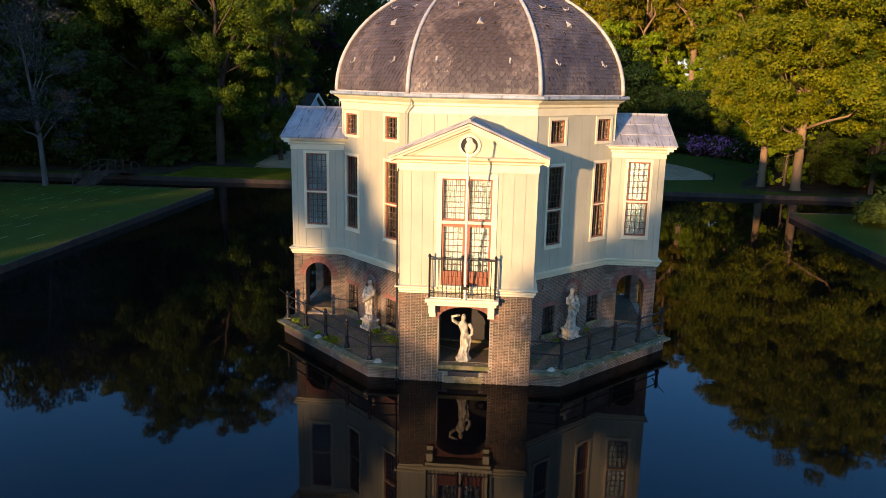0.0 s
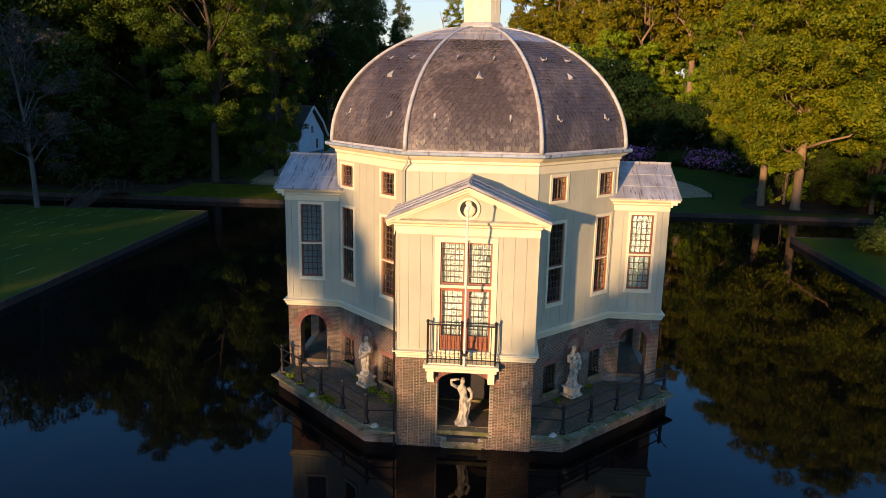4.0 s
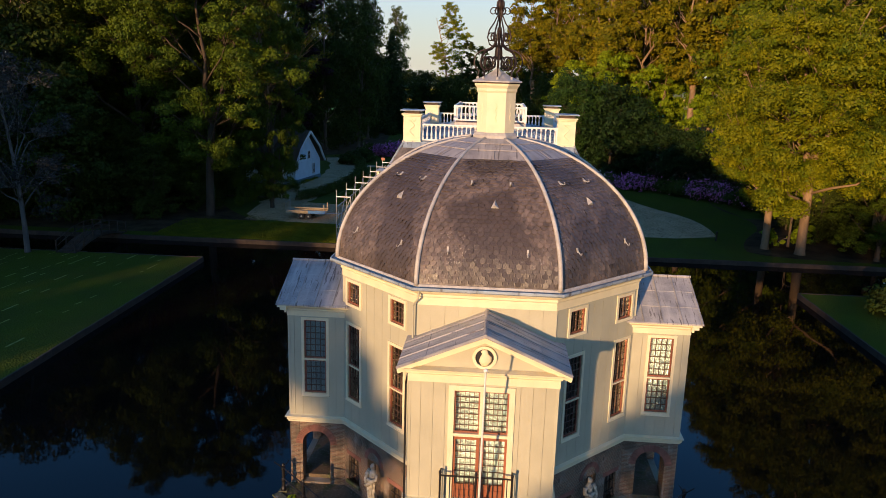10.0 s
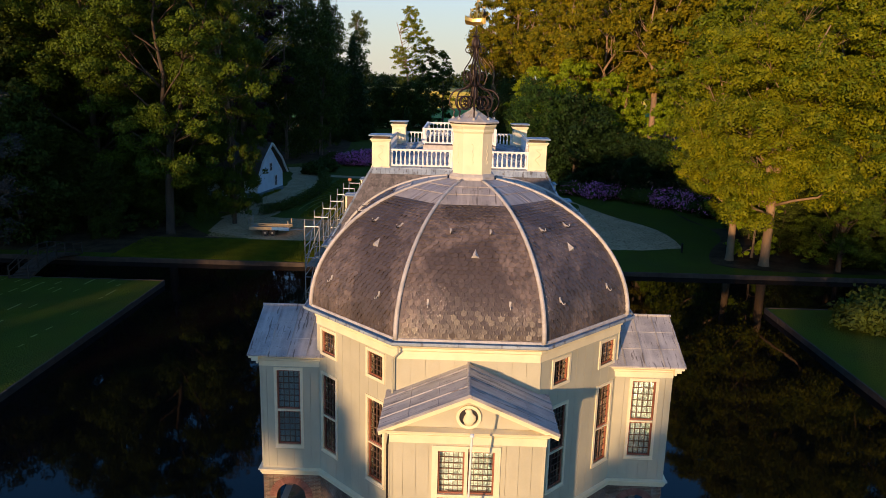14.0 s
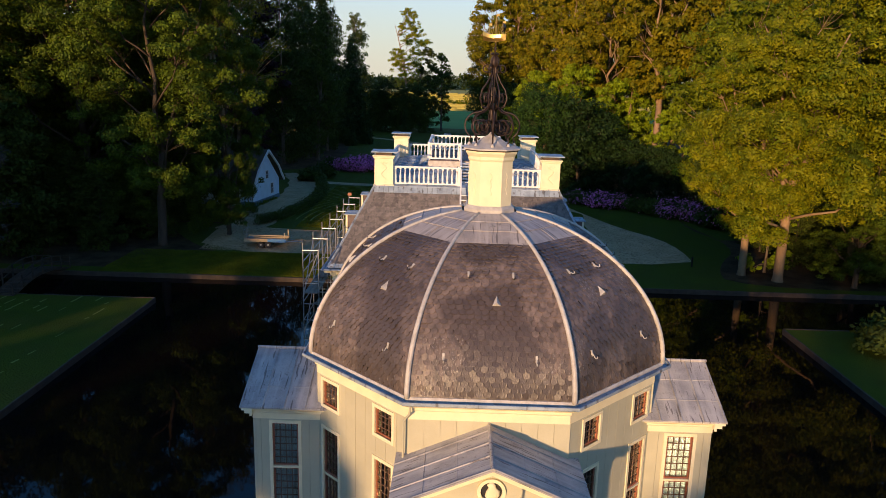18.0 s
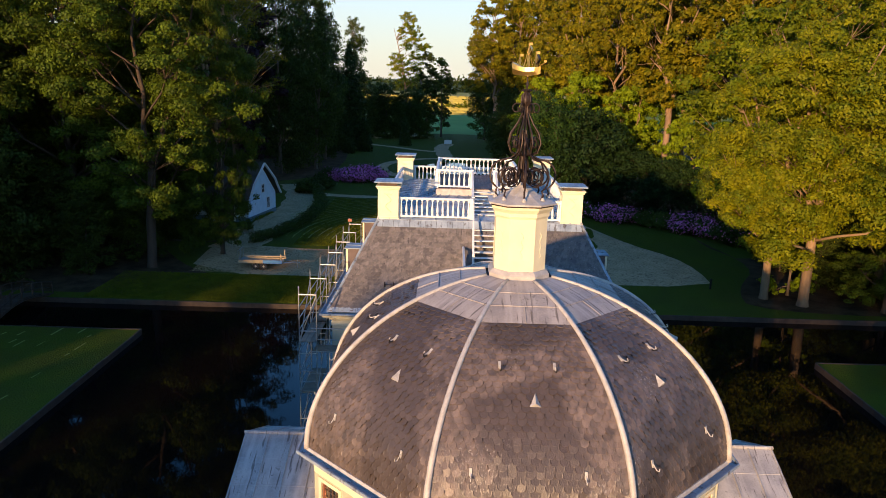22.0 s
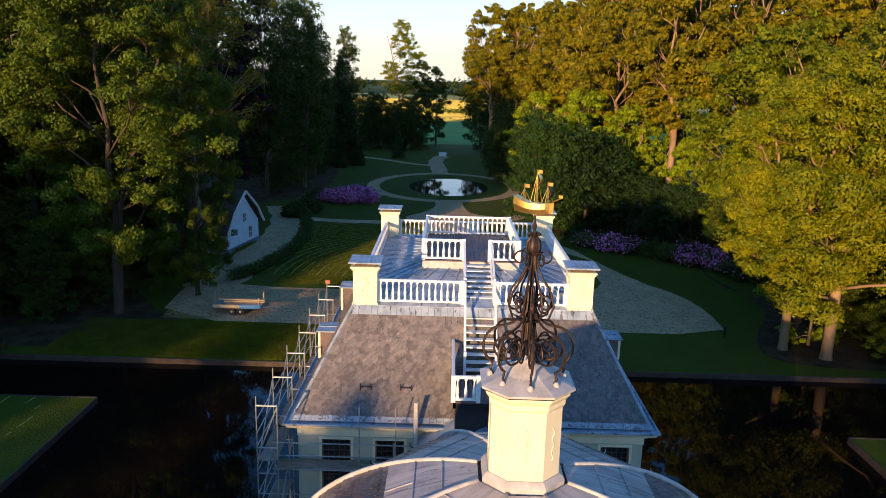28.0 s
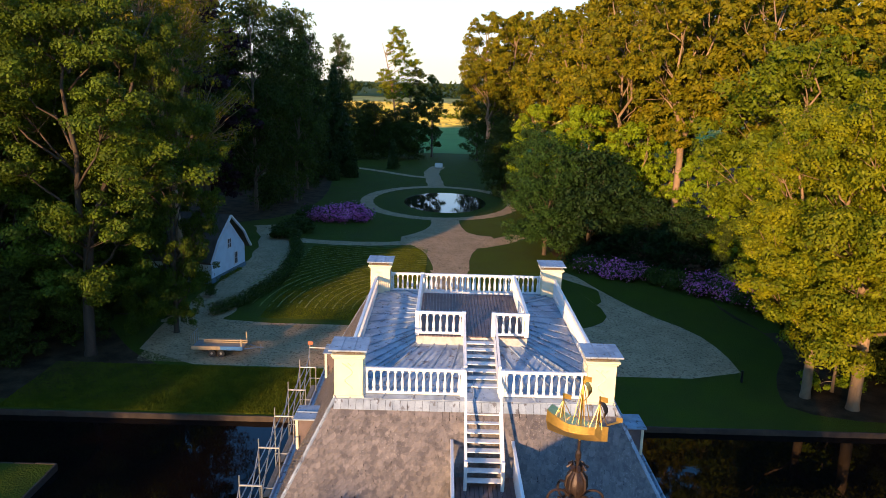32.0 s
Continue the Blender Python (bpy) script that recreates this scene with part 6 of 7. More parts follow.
def tree_kind(key, mat, h, crown_r, base, leaves, size, seed, lobes=11, trunk_r=0.42, fill=10, gap=1.0, bark=None, leaders=1, twigs=3, lean=0.0, lobe=1.0):
    """Trunk that forks into leaders and limbs, each limb carrying plates of small leaf clumps with gaps between; built once for each kind."""
    r = np.random.default_rng(seed)
    trunk = Mesh()
    bend = r.normal(size=2) * 0.035 + np.array([lean, 0])
    fork = max(base * 0.85, h * 0.3)

    def stem(z, k=0):
        a = k * 2 * math.pi / max(leaders, 1) + seed
        off = 0 if leaders == 1 or z < fork else crown_r * 0.42 * ((z - fork) / (h - fork)) ** 0.8
        return Vector((bend[0] * z * z / h * 3 + off * math.cos(a), bend[1] * z * z / h * 3 + off * math.sin(a), z))

    top = h * 0.84
    if leaders == 1:
        trunk.tube([(0, 0, -0.3)] + [stem(z) for z in np.linspace(0.4, top, 9)], [trunk_r * 1.6] + [trunk_r * (1.1 - 0.95 * (i / 8)) for i in range(9)], 9)
    else:
        trunk.tube([(0, 0, -0.3), stem(0.5), stem(fork * 0.5), stem(fork * 1.02)], [trunk_r * 1.5, trunk_r * 1.1, trunk_r, trunk_r * 0.9], 9)
        for k in range(leaders):
            trunk.tube([stem(fork * 0.97)] + [stem(z, k) + Vector((r.normal() * 0.25, r.normal() * 0.25, 0)) for z in np.linspace(fork + 1.2, top, 7)], [trunk_r * 0.72] + [trunk_r * (0.68 - 0.55 * (i / 6)) for i in range(7)], 7)
    cents, rads = [], []
    for i in range(lobes):
        f = (i + 0.5) / lobes
        prof = math.sin(math.pi * min(1, 0.20 + 0.76 * f)) ** 0.7
        a = i * 2.39996 + r.normal() * 0.4
        rr = crown_r * prof * (0.42 + 0.42 * r.random())
        zc = base + (h - base) * (0.05 + 0.85 * f) + r.normal() * 0.6
        lr = crown_r * (0.24 + 0.17 * r.random()) * (0.7 + 0.4 * prof) * lobe
        e = Vector((rr * math.cos(a), rr * math.sin(a), zc))
        zs = min(max(base * 0.7 + (h - base) * 0.45 * f, zc - rr * 0.9 - 0.5), h * 0.76)
        s0 = stem(zs, min(range(leaders), key=lambda k: (stem(zs, k) - e).length))
        mid = s0.lerp(e, 0.55) + Vector((0.3 * r.normal(), 0.3 * r.normal(), -0.10 * rr + 0.4 * r.normal()))
        k = trunk_r * (0.40 - 0.20 * f)
        if f > 0.12:
            trunk.tube([s0, s0.lerp(mid, 0.5) + Vector((0, 0, 0.1)), mid, mid.lerp(e, 0.6), e], [k, k * 0.85, k * 0.66, k * 0.4, k * 0.16], 6)
        for c in range(fill):
            v = r.normal(size=3)
            v /= np.linalg.norm(v)
            v[2] = v[2] * 0.85 + 0.1
            d = lr * (0.45 + 0.85 * r.random())
            p = np.array(e) + v * d * np.array([1.15, 1.15, 1.0])
            if p[2] < base * 0.55:
                continue
            cents.append(p)
            rads.append(lr * (0.22 + 0.24 * r.random()) * gap)
            if c % twigs == 0 and f > 0.12:
                q = Vector(p)
                trunk.tube([mid.lerp(e, 0.4), mid.lerp(q, 0.6) + Vector((0, 0, 0.15)), q + (q - mid) * 0.12], [k * 0.34, k * 0.22, 0.015], 4)
    q = leaf_cloud(cents, rads, leaves, size, seed + 1, 0.78, 0.0, True)
    TREES[key] = (trunk.data("trunk", bark or BARK, True), cloud_mesh("crown", q, mat), h)


def conifer_kind(key, mat, h, rad, leaves, seed, base=0.06):
    r = np.random.default_rng(seed)
    trunk = Mesh().tube([(0, 0, -0.3), (0, 0, h * 0.5), (0, 0, h * 0.97)], [0.4, 0.24, 0.03], 8)
    cents, rads = [], []
    tiers = int(h / 0.95)
    for i in range(tiers):
        f = base + (1 - base) * (i + 0.5) / tiers
        R = rad * (1 - f) ** 0.75 * (0.85 + 0.3 * r.random()) + 0.25
        n = max(4, int(9 * (1 - f) + 4))
        for k in range(n):
            a = 2 * math.pi * (k + r.random() * 0.7) / n
            for s in (0.35, 0.66, 0.95):
                cents.append([R * s * math.cos(a), R * s * math.sin(a), f * h - 0.28 * R * s + 0.2 * r.normal()])
                rads.append(0.45 + 0.10 * R * (1.1 - s * 0.4))
            if i % 3 == 0:
                trunk.tube([(0, 0, f * h), (R * 0.9 * math.cos(a), R * 0.9 * math.sin(a), f * h - 0.25 * R)], [0.06, 0.02], 5)
    q = leaf_cloud(cents, rads, leaves, 0.34, seed + 1, 0.6, 0.4)
    TREES[key] = (trunk.data("trunk", BARK, True), cloud_mesh("crown", q, mat), h)


def plant(key, x, y, h, label, spin=None, wide=1.0, category="tree", group="", z=None):
    tr, cr, h0 = TREES[key]
    s = h / h0
    t = thing("tree", label, category, Matrix.Translation((x, y, (height(x, y) if z is None else z) - 0.05)) @ turn(spin if spin is not None else rng.random() * 360) @ Matrix.Diagonal((s * wide, s * wide, s, 1)), group)
    part("trunk", tr, BARK, t)
    part("crown", cr, OAK, t)
    return t


tree_kind("oak_a", OAK, 23, 7.6, 4.6, 110000, 0.112, 11, 27, 0.36, 13, 1.1, BARKPALE, 2, 3, 0.03, 0.78)
tree_kind("oak_b", OAK, 24, 7.0, 4.8, 110000, 0.112, 23, 27, 0.34, 13, 1.1, BARKPALE, 2, 3, 0.0, 0.78)
tree_kind("oak_c", GREENOAK, 25, 7.4, 5.0, 26000, 0.21, 29, 19, 0.40, 11, 1.0, BARKPALE, 2)
tree_kind("beech_a", BEECH, 28, 5.8, 12.0, 26000, 0.19, 31, 22, 0.36, 11, 1.05, BARKPALE, 3, 3, 0.0, 0.8)
tree_kind("beech_b", BEECH, 27, 6.2, 9.0, 26000, 0.19, 37, 22, 0.36, 11, 1.05, BARKPALE, 2, 3, 0.0, 0.8)
tree_kind("fresh", FRESH, 17, 4.6, 2.0, 16000, 0.19, 39, 17, 0.2, 12, 0.95, BARKPALE, 2)
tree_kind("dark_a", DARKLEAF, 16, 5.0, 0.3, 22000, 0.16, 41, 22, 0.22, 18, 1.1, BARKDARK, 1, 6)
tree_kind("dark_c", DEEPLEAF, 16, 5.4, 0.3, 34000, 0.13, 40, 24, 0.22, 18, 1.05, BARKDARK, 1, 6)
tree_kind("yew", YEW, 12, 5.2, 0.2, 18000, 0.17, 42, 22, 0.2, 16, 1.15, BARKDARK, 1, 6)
tree_kind("dark_b", DARKLEAF, 24, 7.4, 2.5, 20000, 0.20, 43, 18, 0.42, 16)
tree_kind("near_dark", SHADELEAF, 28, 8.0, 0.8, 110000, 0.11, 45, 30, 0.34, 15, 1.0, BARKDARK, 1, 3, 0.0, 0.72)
tree_kind("budding", BEECH, 30, 6.5, 9.0, 24000, 0.11, 46, 22, 0.3, 20, 0.8, BARKPALE, 3, 1)
tree_kind("copper", COPPER, 33, 6.0, 3.0, 14000, 0.28, 47, 15, 0.5, 11)
tree_kind("bare", TWIGS, 17, 4.4, 3.0, 9000, 0.10, 54, 16, 0.2, 16, 0.9, BARKGREY, 1, 1)
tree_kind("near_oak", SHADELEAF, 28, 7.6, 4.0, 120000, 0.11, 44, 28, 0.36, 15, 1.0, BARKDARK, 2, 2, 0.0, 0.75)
tree_kind("sparse", BEECH, 16, 3.8, 4.0, 3000, 0.13, 53, 11, 0.2, 9)
tree_kind("tall_thin", OAK, 34, 4.6, 12.0, 16000, 0.17, 59, 20, 0.36, 18, 0.86, BARKPALE)
tree_kind("slim_dark", DARKLEAF, 34, 4.6, 5.0, 15000, 0.21, 60, 26, 0.36, 20, 1.25)
tree_kind("column", DARKLEAF, 33, 6.0, 0.5, 26000, 0.21, 62, 30, 0.36, 20, 1.25, None, 1, 6)
tree_kind("column_thin", DARKLEAF, 26, 3.4, 1.0, 15000, 0.19, 63, 26, 0.3, 14, 1.2, None, 1, 6)
tree_kind("shade", DARKLEAF, 26, 7.6, 4.0, 5000, 0.5, 83, 12, 0.45, 9)
tree_kind("shade_high", DARKLEAF, 15, 4.0, 12.6, 3000, 0.4, 84, 10, 0.3, 9)
tree_kind("hazel", FRESH, 9, 2.4, 0.4, 9000, 0.13, 87, 10, 0.12, 14)
conifer_kind("fir", CONIFER, 32, 6.2, 16000, 61)
conifer_kind("young_fir", CONIFER, 12, 2.3, 4000, 67, 0.02)

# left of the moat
plant("near_oak", -28.2, 45.8, 30, "old oak with deep shade in its dark green leaf colour", 40)
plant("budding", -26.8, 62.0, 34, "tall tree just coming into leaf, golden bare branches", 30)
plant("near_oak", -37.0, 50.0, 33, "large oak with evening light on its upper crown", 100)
plant("near_dark", -23.5, 51.0, 27, "tree with shade-darkened leaf colour by the gravel yard", 210, 0.62)
plant("near_dark", -31.5, 54.0, 24, "tree with shade-darkened leaf colour behind the gravel yard", 120, 0.8)
plant("bare", -36.4, 28.8, 17, "slender grey-twigged tree with pale trunk on the lawn", 10)
plant("bare", -42.5, 28.0, 15, "slender grey-twigged tree on the lawn", 130)
# these two are dark through the shaded leaf colour, wherever the sun falls
plant("near_dark", 32.6, 38.4, 15.5, "broad tree by the water, shade put into its green", 75, 1.1)
plant("near_dark", 39.5, 39.5, 17, "tree by the water, shade put into its green", 160, 1.1)
for k, (x, y, h, kd) in enumerate([(-45, 44, 22, "dark_b"), (-52, 52, 26, "dark_b"), (-44, 60, 28, "oak_c"), (-36, 63, 26, "dark_b"), (-60, 45, 24, "dark_b"), (-58, 66, 29, "oak_c"), (-47, 76, 30, "dark_b"), (-37, 80, 29, "beech_a"), (-62, 84, 30, "dark_b"),
                                   (-70, 58, 28, "dark_b"), (-49, 95, 31, "beech_b"), (-41, 104, 32, "dark_b"), (-75, 75, 30, "beech_a"), (-66, 36, 22, "dark_b"), (-54, 34, 20, "dark_b"), (-33, 55, 15, "dark_a"), (-40, 41, 13, "dark_a"), (-49, 40, 12, "dark_a"), (-59, 39, 13, "dark_a")]):
    plant(kd, x, y, h * 1.15, "tall shaded park tree behind the moat", group="trees behind the moat")
plant("copper", -35.5, 98, 36, "tall dark purple copper beech")
for x, y, h in [(-29.5, 106, 34), (-25, 114, 33), (-30, 122, 34), (-26, 130, 30)]:
    plant("column", x - 1.0, y, h, "tall dense dark green tree, leafy to the ground", None, 0.8, group="dense dark trees")
# behind the garden
plant("tall_thin", -15.2, 203, 35.5, "tall slim tree with thin crown against the sky")
plant("slim_dark", -26.6, 170, 32, "tall slim tree beside the firs", 70, 0.8)
for x, y, h, kd in [(-25, 150, 23, "fir"), (-31, 150, 26, "fir"), (-5.2, 194, 24, "column_thin"), (-9.5, 204, 26, "column_thin"), (-16, 186, 13, "dark_a"), (-20.5, 188, 15, "dark_a"), (-26, 184, 15, "dark_a"), (-31, 186, 17, "dark_a"), (-11, 187, 13, "dark_a"), (-13.5, 194, 14, "dark_a"), (-23.5, 196, 15, "dark_a"), (6.8, 188, 27, "column"), (10.5, 172, 26, "column"), (-38, 215, 20, "dark_a"),
                    (-44, 180, 24, "dark_b"), (-60, 165, 28, "dark_b"), (-50, 140, 30, "fir"), (-42, 132, 30, "fir")]:
    plant(kd, x, y, h, "dark tree closing the garden view", group="trees closing the view")
for x, y, h in [(-21, 148, 7), (-24, 143, 6), (-13.5, 165, 7)]:
    plant("young_fir", x, y, h, "young conifer on the lawn", group="young conifers")
plant("hazel", 26.8, 42.6, 9.5, "sunlit leafy undergrowth climbing beside the oak trunk", 20, 0.9)
for x, y, h in [(-42, 53, 10), (-48, 47, 9), (-34, 68, 12), (-53, 60, 13), (-44, 70, 13), (-62, 55, 12), (-66, 64, 14), (-56, 74, 14), (-39, 90, 14)]:
    plant("dark_a", x, y, h, "dark understorey tree in the shaded wood", group="understorey trees")
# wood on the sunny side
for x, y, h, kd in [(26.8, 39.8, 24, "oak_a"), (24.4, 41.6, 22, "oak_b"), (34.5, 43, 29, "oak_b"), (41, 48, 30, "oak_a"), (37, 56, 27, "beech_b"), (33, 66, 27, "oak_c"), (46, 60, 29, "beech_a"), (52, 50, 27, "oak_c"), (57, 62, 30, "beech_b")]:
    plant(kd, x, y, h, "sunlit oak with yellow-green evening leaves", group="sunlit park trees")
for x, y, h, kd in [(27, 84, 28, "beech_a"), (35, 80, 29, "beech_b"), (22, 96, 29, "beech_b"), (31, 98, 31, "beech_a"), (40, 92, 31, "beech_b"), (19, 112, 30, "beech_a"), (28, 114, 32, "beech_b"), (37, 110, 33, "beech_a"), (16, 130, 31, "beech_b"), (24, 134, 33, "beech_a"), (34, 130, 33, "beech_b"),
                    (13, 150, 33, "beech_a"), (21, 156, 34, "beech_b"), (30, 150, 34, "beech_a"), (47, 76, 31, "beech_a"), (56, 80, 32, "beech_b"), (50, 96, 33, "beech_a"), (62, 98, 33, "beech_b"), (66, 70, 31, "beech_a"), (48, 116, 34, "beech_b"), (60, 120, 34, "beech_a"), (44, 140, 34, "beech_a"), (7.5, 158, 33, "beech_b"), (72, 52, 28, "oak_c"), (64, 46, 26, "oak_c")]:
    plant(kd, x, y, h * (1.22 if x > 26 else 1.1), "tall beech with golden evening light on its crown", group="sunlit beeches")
for x, y, h in [(10.8, 81, 15.5), (13, 95, 14), (12, 108, 15)]:
    plant("dark_c", x, y, h, "broad tree by the lawn with shade in its deep green", group="deep green trees")
for x, y, h in [(9.5, 128, 14), (10, 140, 15), (30.5, 70, 9), (34, 58, 9), (38, 42, 11), (43, 37.8, 10), (31, 52, 7), (49, 39, 13)]:
    plant("dark_a", x, y, h, "dark dense understorey tree reaching the ground", group="understorey trees")
for x, y, h in [(15.8, 79.5, 13.5), (21.5, 75.5, 8.5), (25, 72, 8), (18.5, 84, 11)]:
    plant("yew", x, y, h, "dark dense evergreen spreading over the ground", group="evergreens")
for x, y, h in [(17, 92, 19), (23, 88, 17), (29, 77, 15), (31, 72, 13), (21, 102, 20), (28, 92, 18), (35, 69, 14), (14, 118, 18), (38, 75, 16), (30, 62, 11)]:
    plant("fresh", x, y, h, "young tree with bright fresh green leaves", group="fresh green understorey")
for x, y, h in [(30.5, 45.5, 7), (35.5, 47.5, 9), (40.5, 43.5, 8), (46, 46, 10), (52, 45, 10), (36, 51.5, 9), (44, 53, 11), (58, 51, 12), (67, 53, 13), (72, 46, 12), (29.5, 50.5, 7.5), (41, 62, 11)]:
    plant("dark_a", x, y, h, "dark undergrowth filling the wood edge", group="wood edge undergrowth")
for x, y, h in [(-33.5, 44.5, 7.5), (-31, 49.5, 8), (-36.5, 46.5, 9), (-41, 46, 9), (-45.5, 41.5, 9), (-50, 44, 11), (-38.5, 57, 10), (-30.5, 55, 7)]:
    plant("dark_a", x, y, h, "dark undergrowth below the shaded trees", group="shaded undergrowth")
# out of view, added to block sky light from the lawns and water
for x, y, h in [(-50, -12, 18), (-50, -2, 19), (-47, 8, 17), (-55, 14, 19), (40, 8, 16), (44, 18, 17), (38, -6, 15), (42, -18, 16)]:
    plant("shade", x, y, h, "unseen tree added to darken the moat lawn", group="moat side trees", z=GZ)
# unseen trees set on the western bank to shade the water and the far left trees
for x, y, h in [(-46, -60, 15), (-77, -62, 27), (-78, -57, 28), (-79, -64, 30), (-87, -58, 34), (-97, -64, 36), (-107, -60, 36), (-118, -62, 36), (-83, -74, 27), (-93, -74, 35), (-112, -74, 36)]:
    plant("shade", x, y, h, "unseen shade-casting tree on the western bank of the moat", (x * 37 + y * 11) % 360, group="western bank trees", z=GZ)
for x, y, h in [(-39.5, -62, 18), (-25.2, -61, 8.8), (-22.2, -64, 8.6), (-18.2, -62, 13.2), (-14.6, -63, 12), (-55.8, -61, 12.8), (-61.6, -62, 17.5), (-66, -60, 18), (-70.5, -63, 18.5), (-74, -60, 18), (-49.5, -65, 17), (-28, -101, 24), (-20, -99, 24), (-12, -102, 25), (-4, -100, 24)]:
    plant("shade", x, y, h, "unseen small shade-casting tree on the western bank of the moat", (x * 37 + y * 11) % 360, group="western bank trees", z=GZ)

# out of view too: low crowns shade the terrace, high ones the left walls
for x, y, h in [(-37, -60, 9.8), (-34, -62, 9.5), (-31, -63, 9.2), (-28.2, -61.5, 8.9)]:
    plant("shade", x, y, h, "unseen low shade-casting tree on the western bank of the moat", (x * 37) % 360, group="western bank trees", z=GZ)
for x, y, h, wide in [(-36.2, -64, 16.5, 0.9), (-32.2, -61, 14.6, 0.75), (-30.2, -64, 12.2, 0.6)]:
    plant("shade_high", x, y, h, "unseen high-crowned shade-casting tree on the western bank of the moat", 40, wide, group="western bank trees", z=GZ)


# rhododendrons and bushes
def bush_kind(key, seed, r, h, leaves, flowers):
    q = np.random.default_rng(seed)
    cents, rads = [], []
    for i in range(26):
        a, d = q.random() * 6.283, r * 0.72 * math.sqrt(q.random())
        z = h * (0.25 + 0.5 * q.random() * (1 - (d / r) ** 2))
        cents.append([d * math.cos(a), d * math.sin(a), z])
        rads.append(r * (0.24 + 0.12 * q.random()))
    TREES[key] = (cloud_mesh("leaves", leaf_cloud(cents, rads, leaves, 0.16, seed + 1), DARKLEAF), cloud_mesh("blossom", leaf_cloud(cents, [k * 1.12 for k in rads], flowers, 0.14, seed + 2), PINKLEAF) if flowers else None, h)


bush_kind("rhodo", 71, 2.2, 2.6, 5500, 3600)
bush_kind("rhodo_full", 71, 2.2, 2.6, 4000, 7500)
bush_kind("rhodo_thin", 73, 2.2, 2.4, 6000, 700)
bush_kind("bush_plain", 75, 2.2, 2.2, 6000, 60)
bush_kind("bush", 79, 1.8, 2.0, 6000, 0)
for x, y, s, kd in [(-14.8, 100, 1.15, "rhodo_full"), (-17.2, 99.4, 1.1, "rhodo_full"), (-19.2, 99, 0.9, "rhodo_full"), (-21.4, 101, 0.9, "bush_plain"), (14.8, 73.5, 0.9, "rhodo_thin"), (17.2, 71.4, 0.9, "rhodo"), (19.2, 70.2, 0.85, "rhodo"), (21.4, 69.0, 0.8, "bush_plain"), (23.0, 67.4, 0.9, "bush_plain"),
                    (25.0, 65.8, 1.0, "rhodo"), (26.8, 64.0, 1.05, "rhodo"), (29, 61, 1.2, "rhodo_thin"), ]:
    lv, fl, h0 = TREES[kd]
    b = thing("rhododendron", "flowering rhododendron bush with purple-pink blooms" if kd in ("rhodo", "rhodo_full") else "dark rhododendron bush with few pink blooms", "bush", Matrix.Translation((x, y, height(x, y))) @ turn(rng.random() * 360) @ Matrix.Diagonal((s, s, s * 0.95, 1)), "rhododendrons")
    part("leaves", lv, DARKLEAF, b)
    part("blossom", fl, PINKLEAF, b)
hp = [(-21.6, 55.4), (-19.6, 59.5), (-18.5, 64), (-18.0, 69), (-18.2, 74), (-19.0, 79), (-20.2, 84)]
hc = []
for (xa, ya), (xb, yb2) in zip(hp, hp[1:]):
    for k in range(12):
        t = k / 12
        for off in (-0.35, 0.0, 0.35):
            for z in (0.35, 0.8):
                hc.append([xa + (xb - xa) * t + off, ya + (yb2 - ya) * t, height(0, ya) + z])
hd = tagged(new("hedge"), "long clipped dark green hedge along the gravel lane", "hedge")
part("leaves", cloud_mesh("leaves", leaf_cloud(hc, [0.42] * len(hc), 16000, 0.085, 77), DARKLEAF), DARKLEAF, hd)
part("stem", Mesh().tube([(x, y, height(0, y) + 0.2) for x, y in hp], 0.12, 6), BARK, hd)
for x, y, s, sz in [(-25, 55.6, 0.45, 0.9), (-28, 57, 0.45, 0.9), (-22, 87, 1.2, 1.0), (-21, 91, 1.2, 1.1), (33, 47, 1.3, 1.1), (36, 40.5, 1.2, 1.0), (31, 57, 1.5, 1.2), (26.6, 23.0, 1.1, 1.1), (28.8, 24.4, 1.2, 1.3), (30.8, 22.6, 1.3, 1.2)]:
    lv, fl, h0 = TREES["bush"]
    b = thing("bush", "dark green bush on the ground", "bush", Matrix.Translation((x, y, height(x, y) - 0.1)) @ turn(rng.random() * 360) @ Matrix.Diagonal((s, s, sz, 1)))
    part("leaves", lv, DARKLEAF, b)
# far wood along the horizon
far = np.random.default_rng(91)
cents = np.stack([far.uniform(-700, 700, 900), far.uniform(830, 900, 900), far.uniform(2, 15, 900)], 1)
tagged(part("far_wood", cloud_mesh("far_wood", leaf_cloud(cents, far.uniform(3.5, 7, 900), 26000, 1.7, 92), DARKLEAF), DARKLEAF), "distant dark wood along the horizon", "wood", kind="stuff")
cents = np.stack([far.uniform(-160, 160, 260), far.uniform(392, 405, 260), far.uniform(0.5, 5, 260)], 1)
tagged(part("far_hedge", cloud_mesh("far_hedge", leaf_cloud(cents, far.uniform(1.5, 3.2, 260), 9000, 0.8, 93), OAK), OAK), "distant hedgerow between the fields", "hedge", kind="stuff")

# ---- cottage, trailer, bridge, sign ----
cot = thing("cottage", "white limewashed cottage with steep thatched roof", "cottage", pose(-24.6, 64.3, height(0, 65), 0, 0, -10))
# gable wall faces +x; the ridge runs along -x
WY, HE, HR, LX = 7.6, 2.5, 6.2, 11.0
part("gable_wall", Mesh().loft([[(0, 0, 0), (0, WY, 0), (0, WY, HE), (0, WY / 2, HR - 0.2), (0, 0, HE)], [(-0.3, 0, 0), (-0.3, WY, 0), (-0.3, WY, HE), (-0.3, WY / 2, HR - 0.2), (-0.3, 0, HE)]]), COTTWALL, cot)
part("front_wall", Mesh().box(-LX, -0.3, 0, 0.3, 0, HE), COTTWALL, cot)
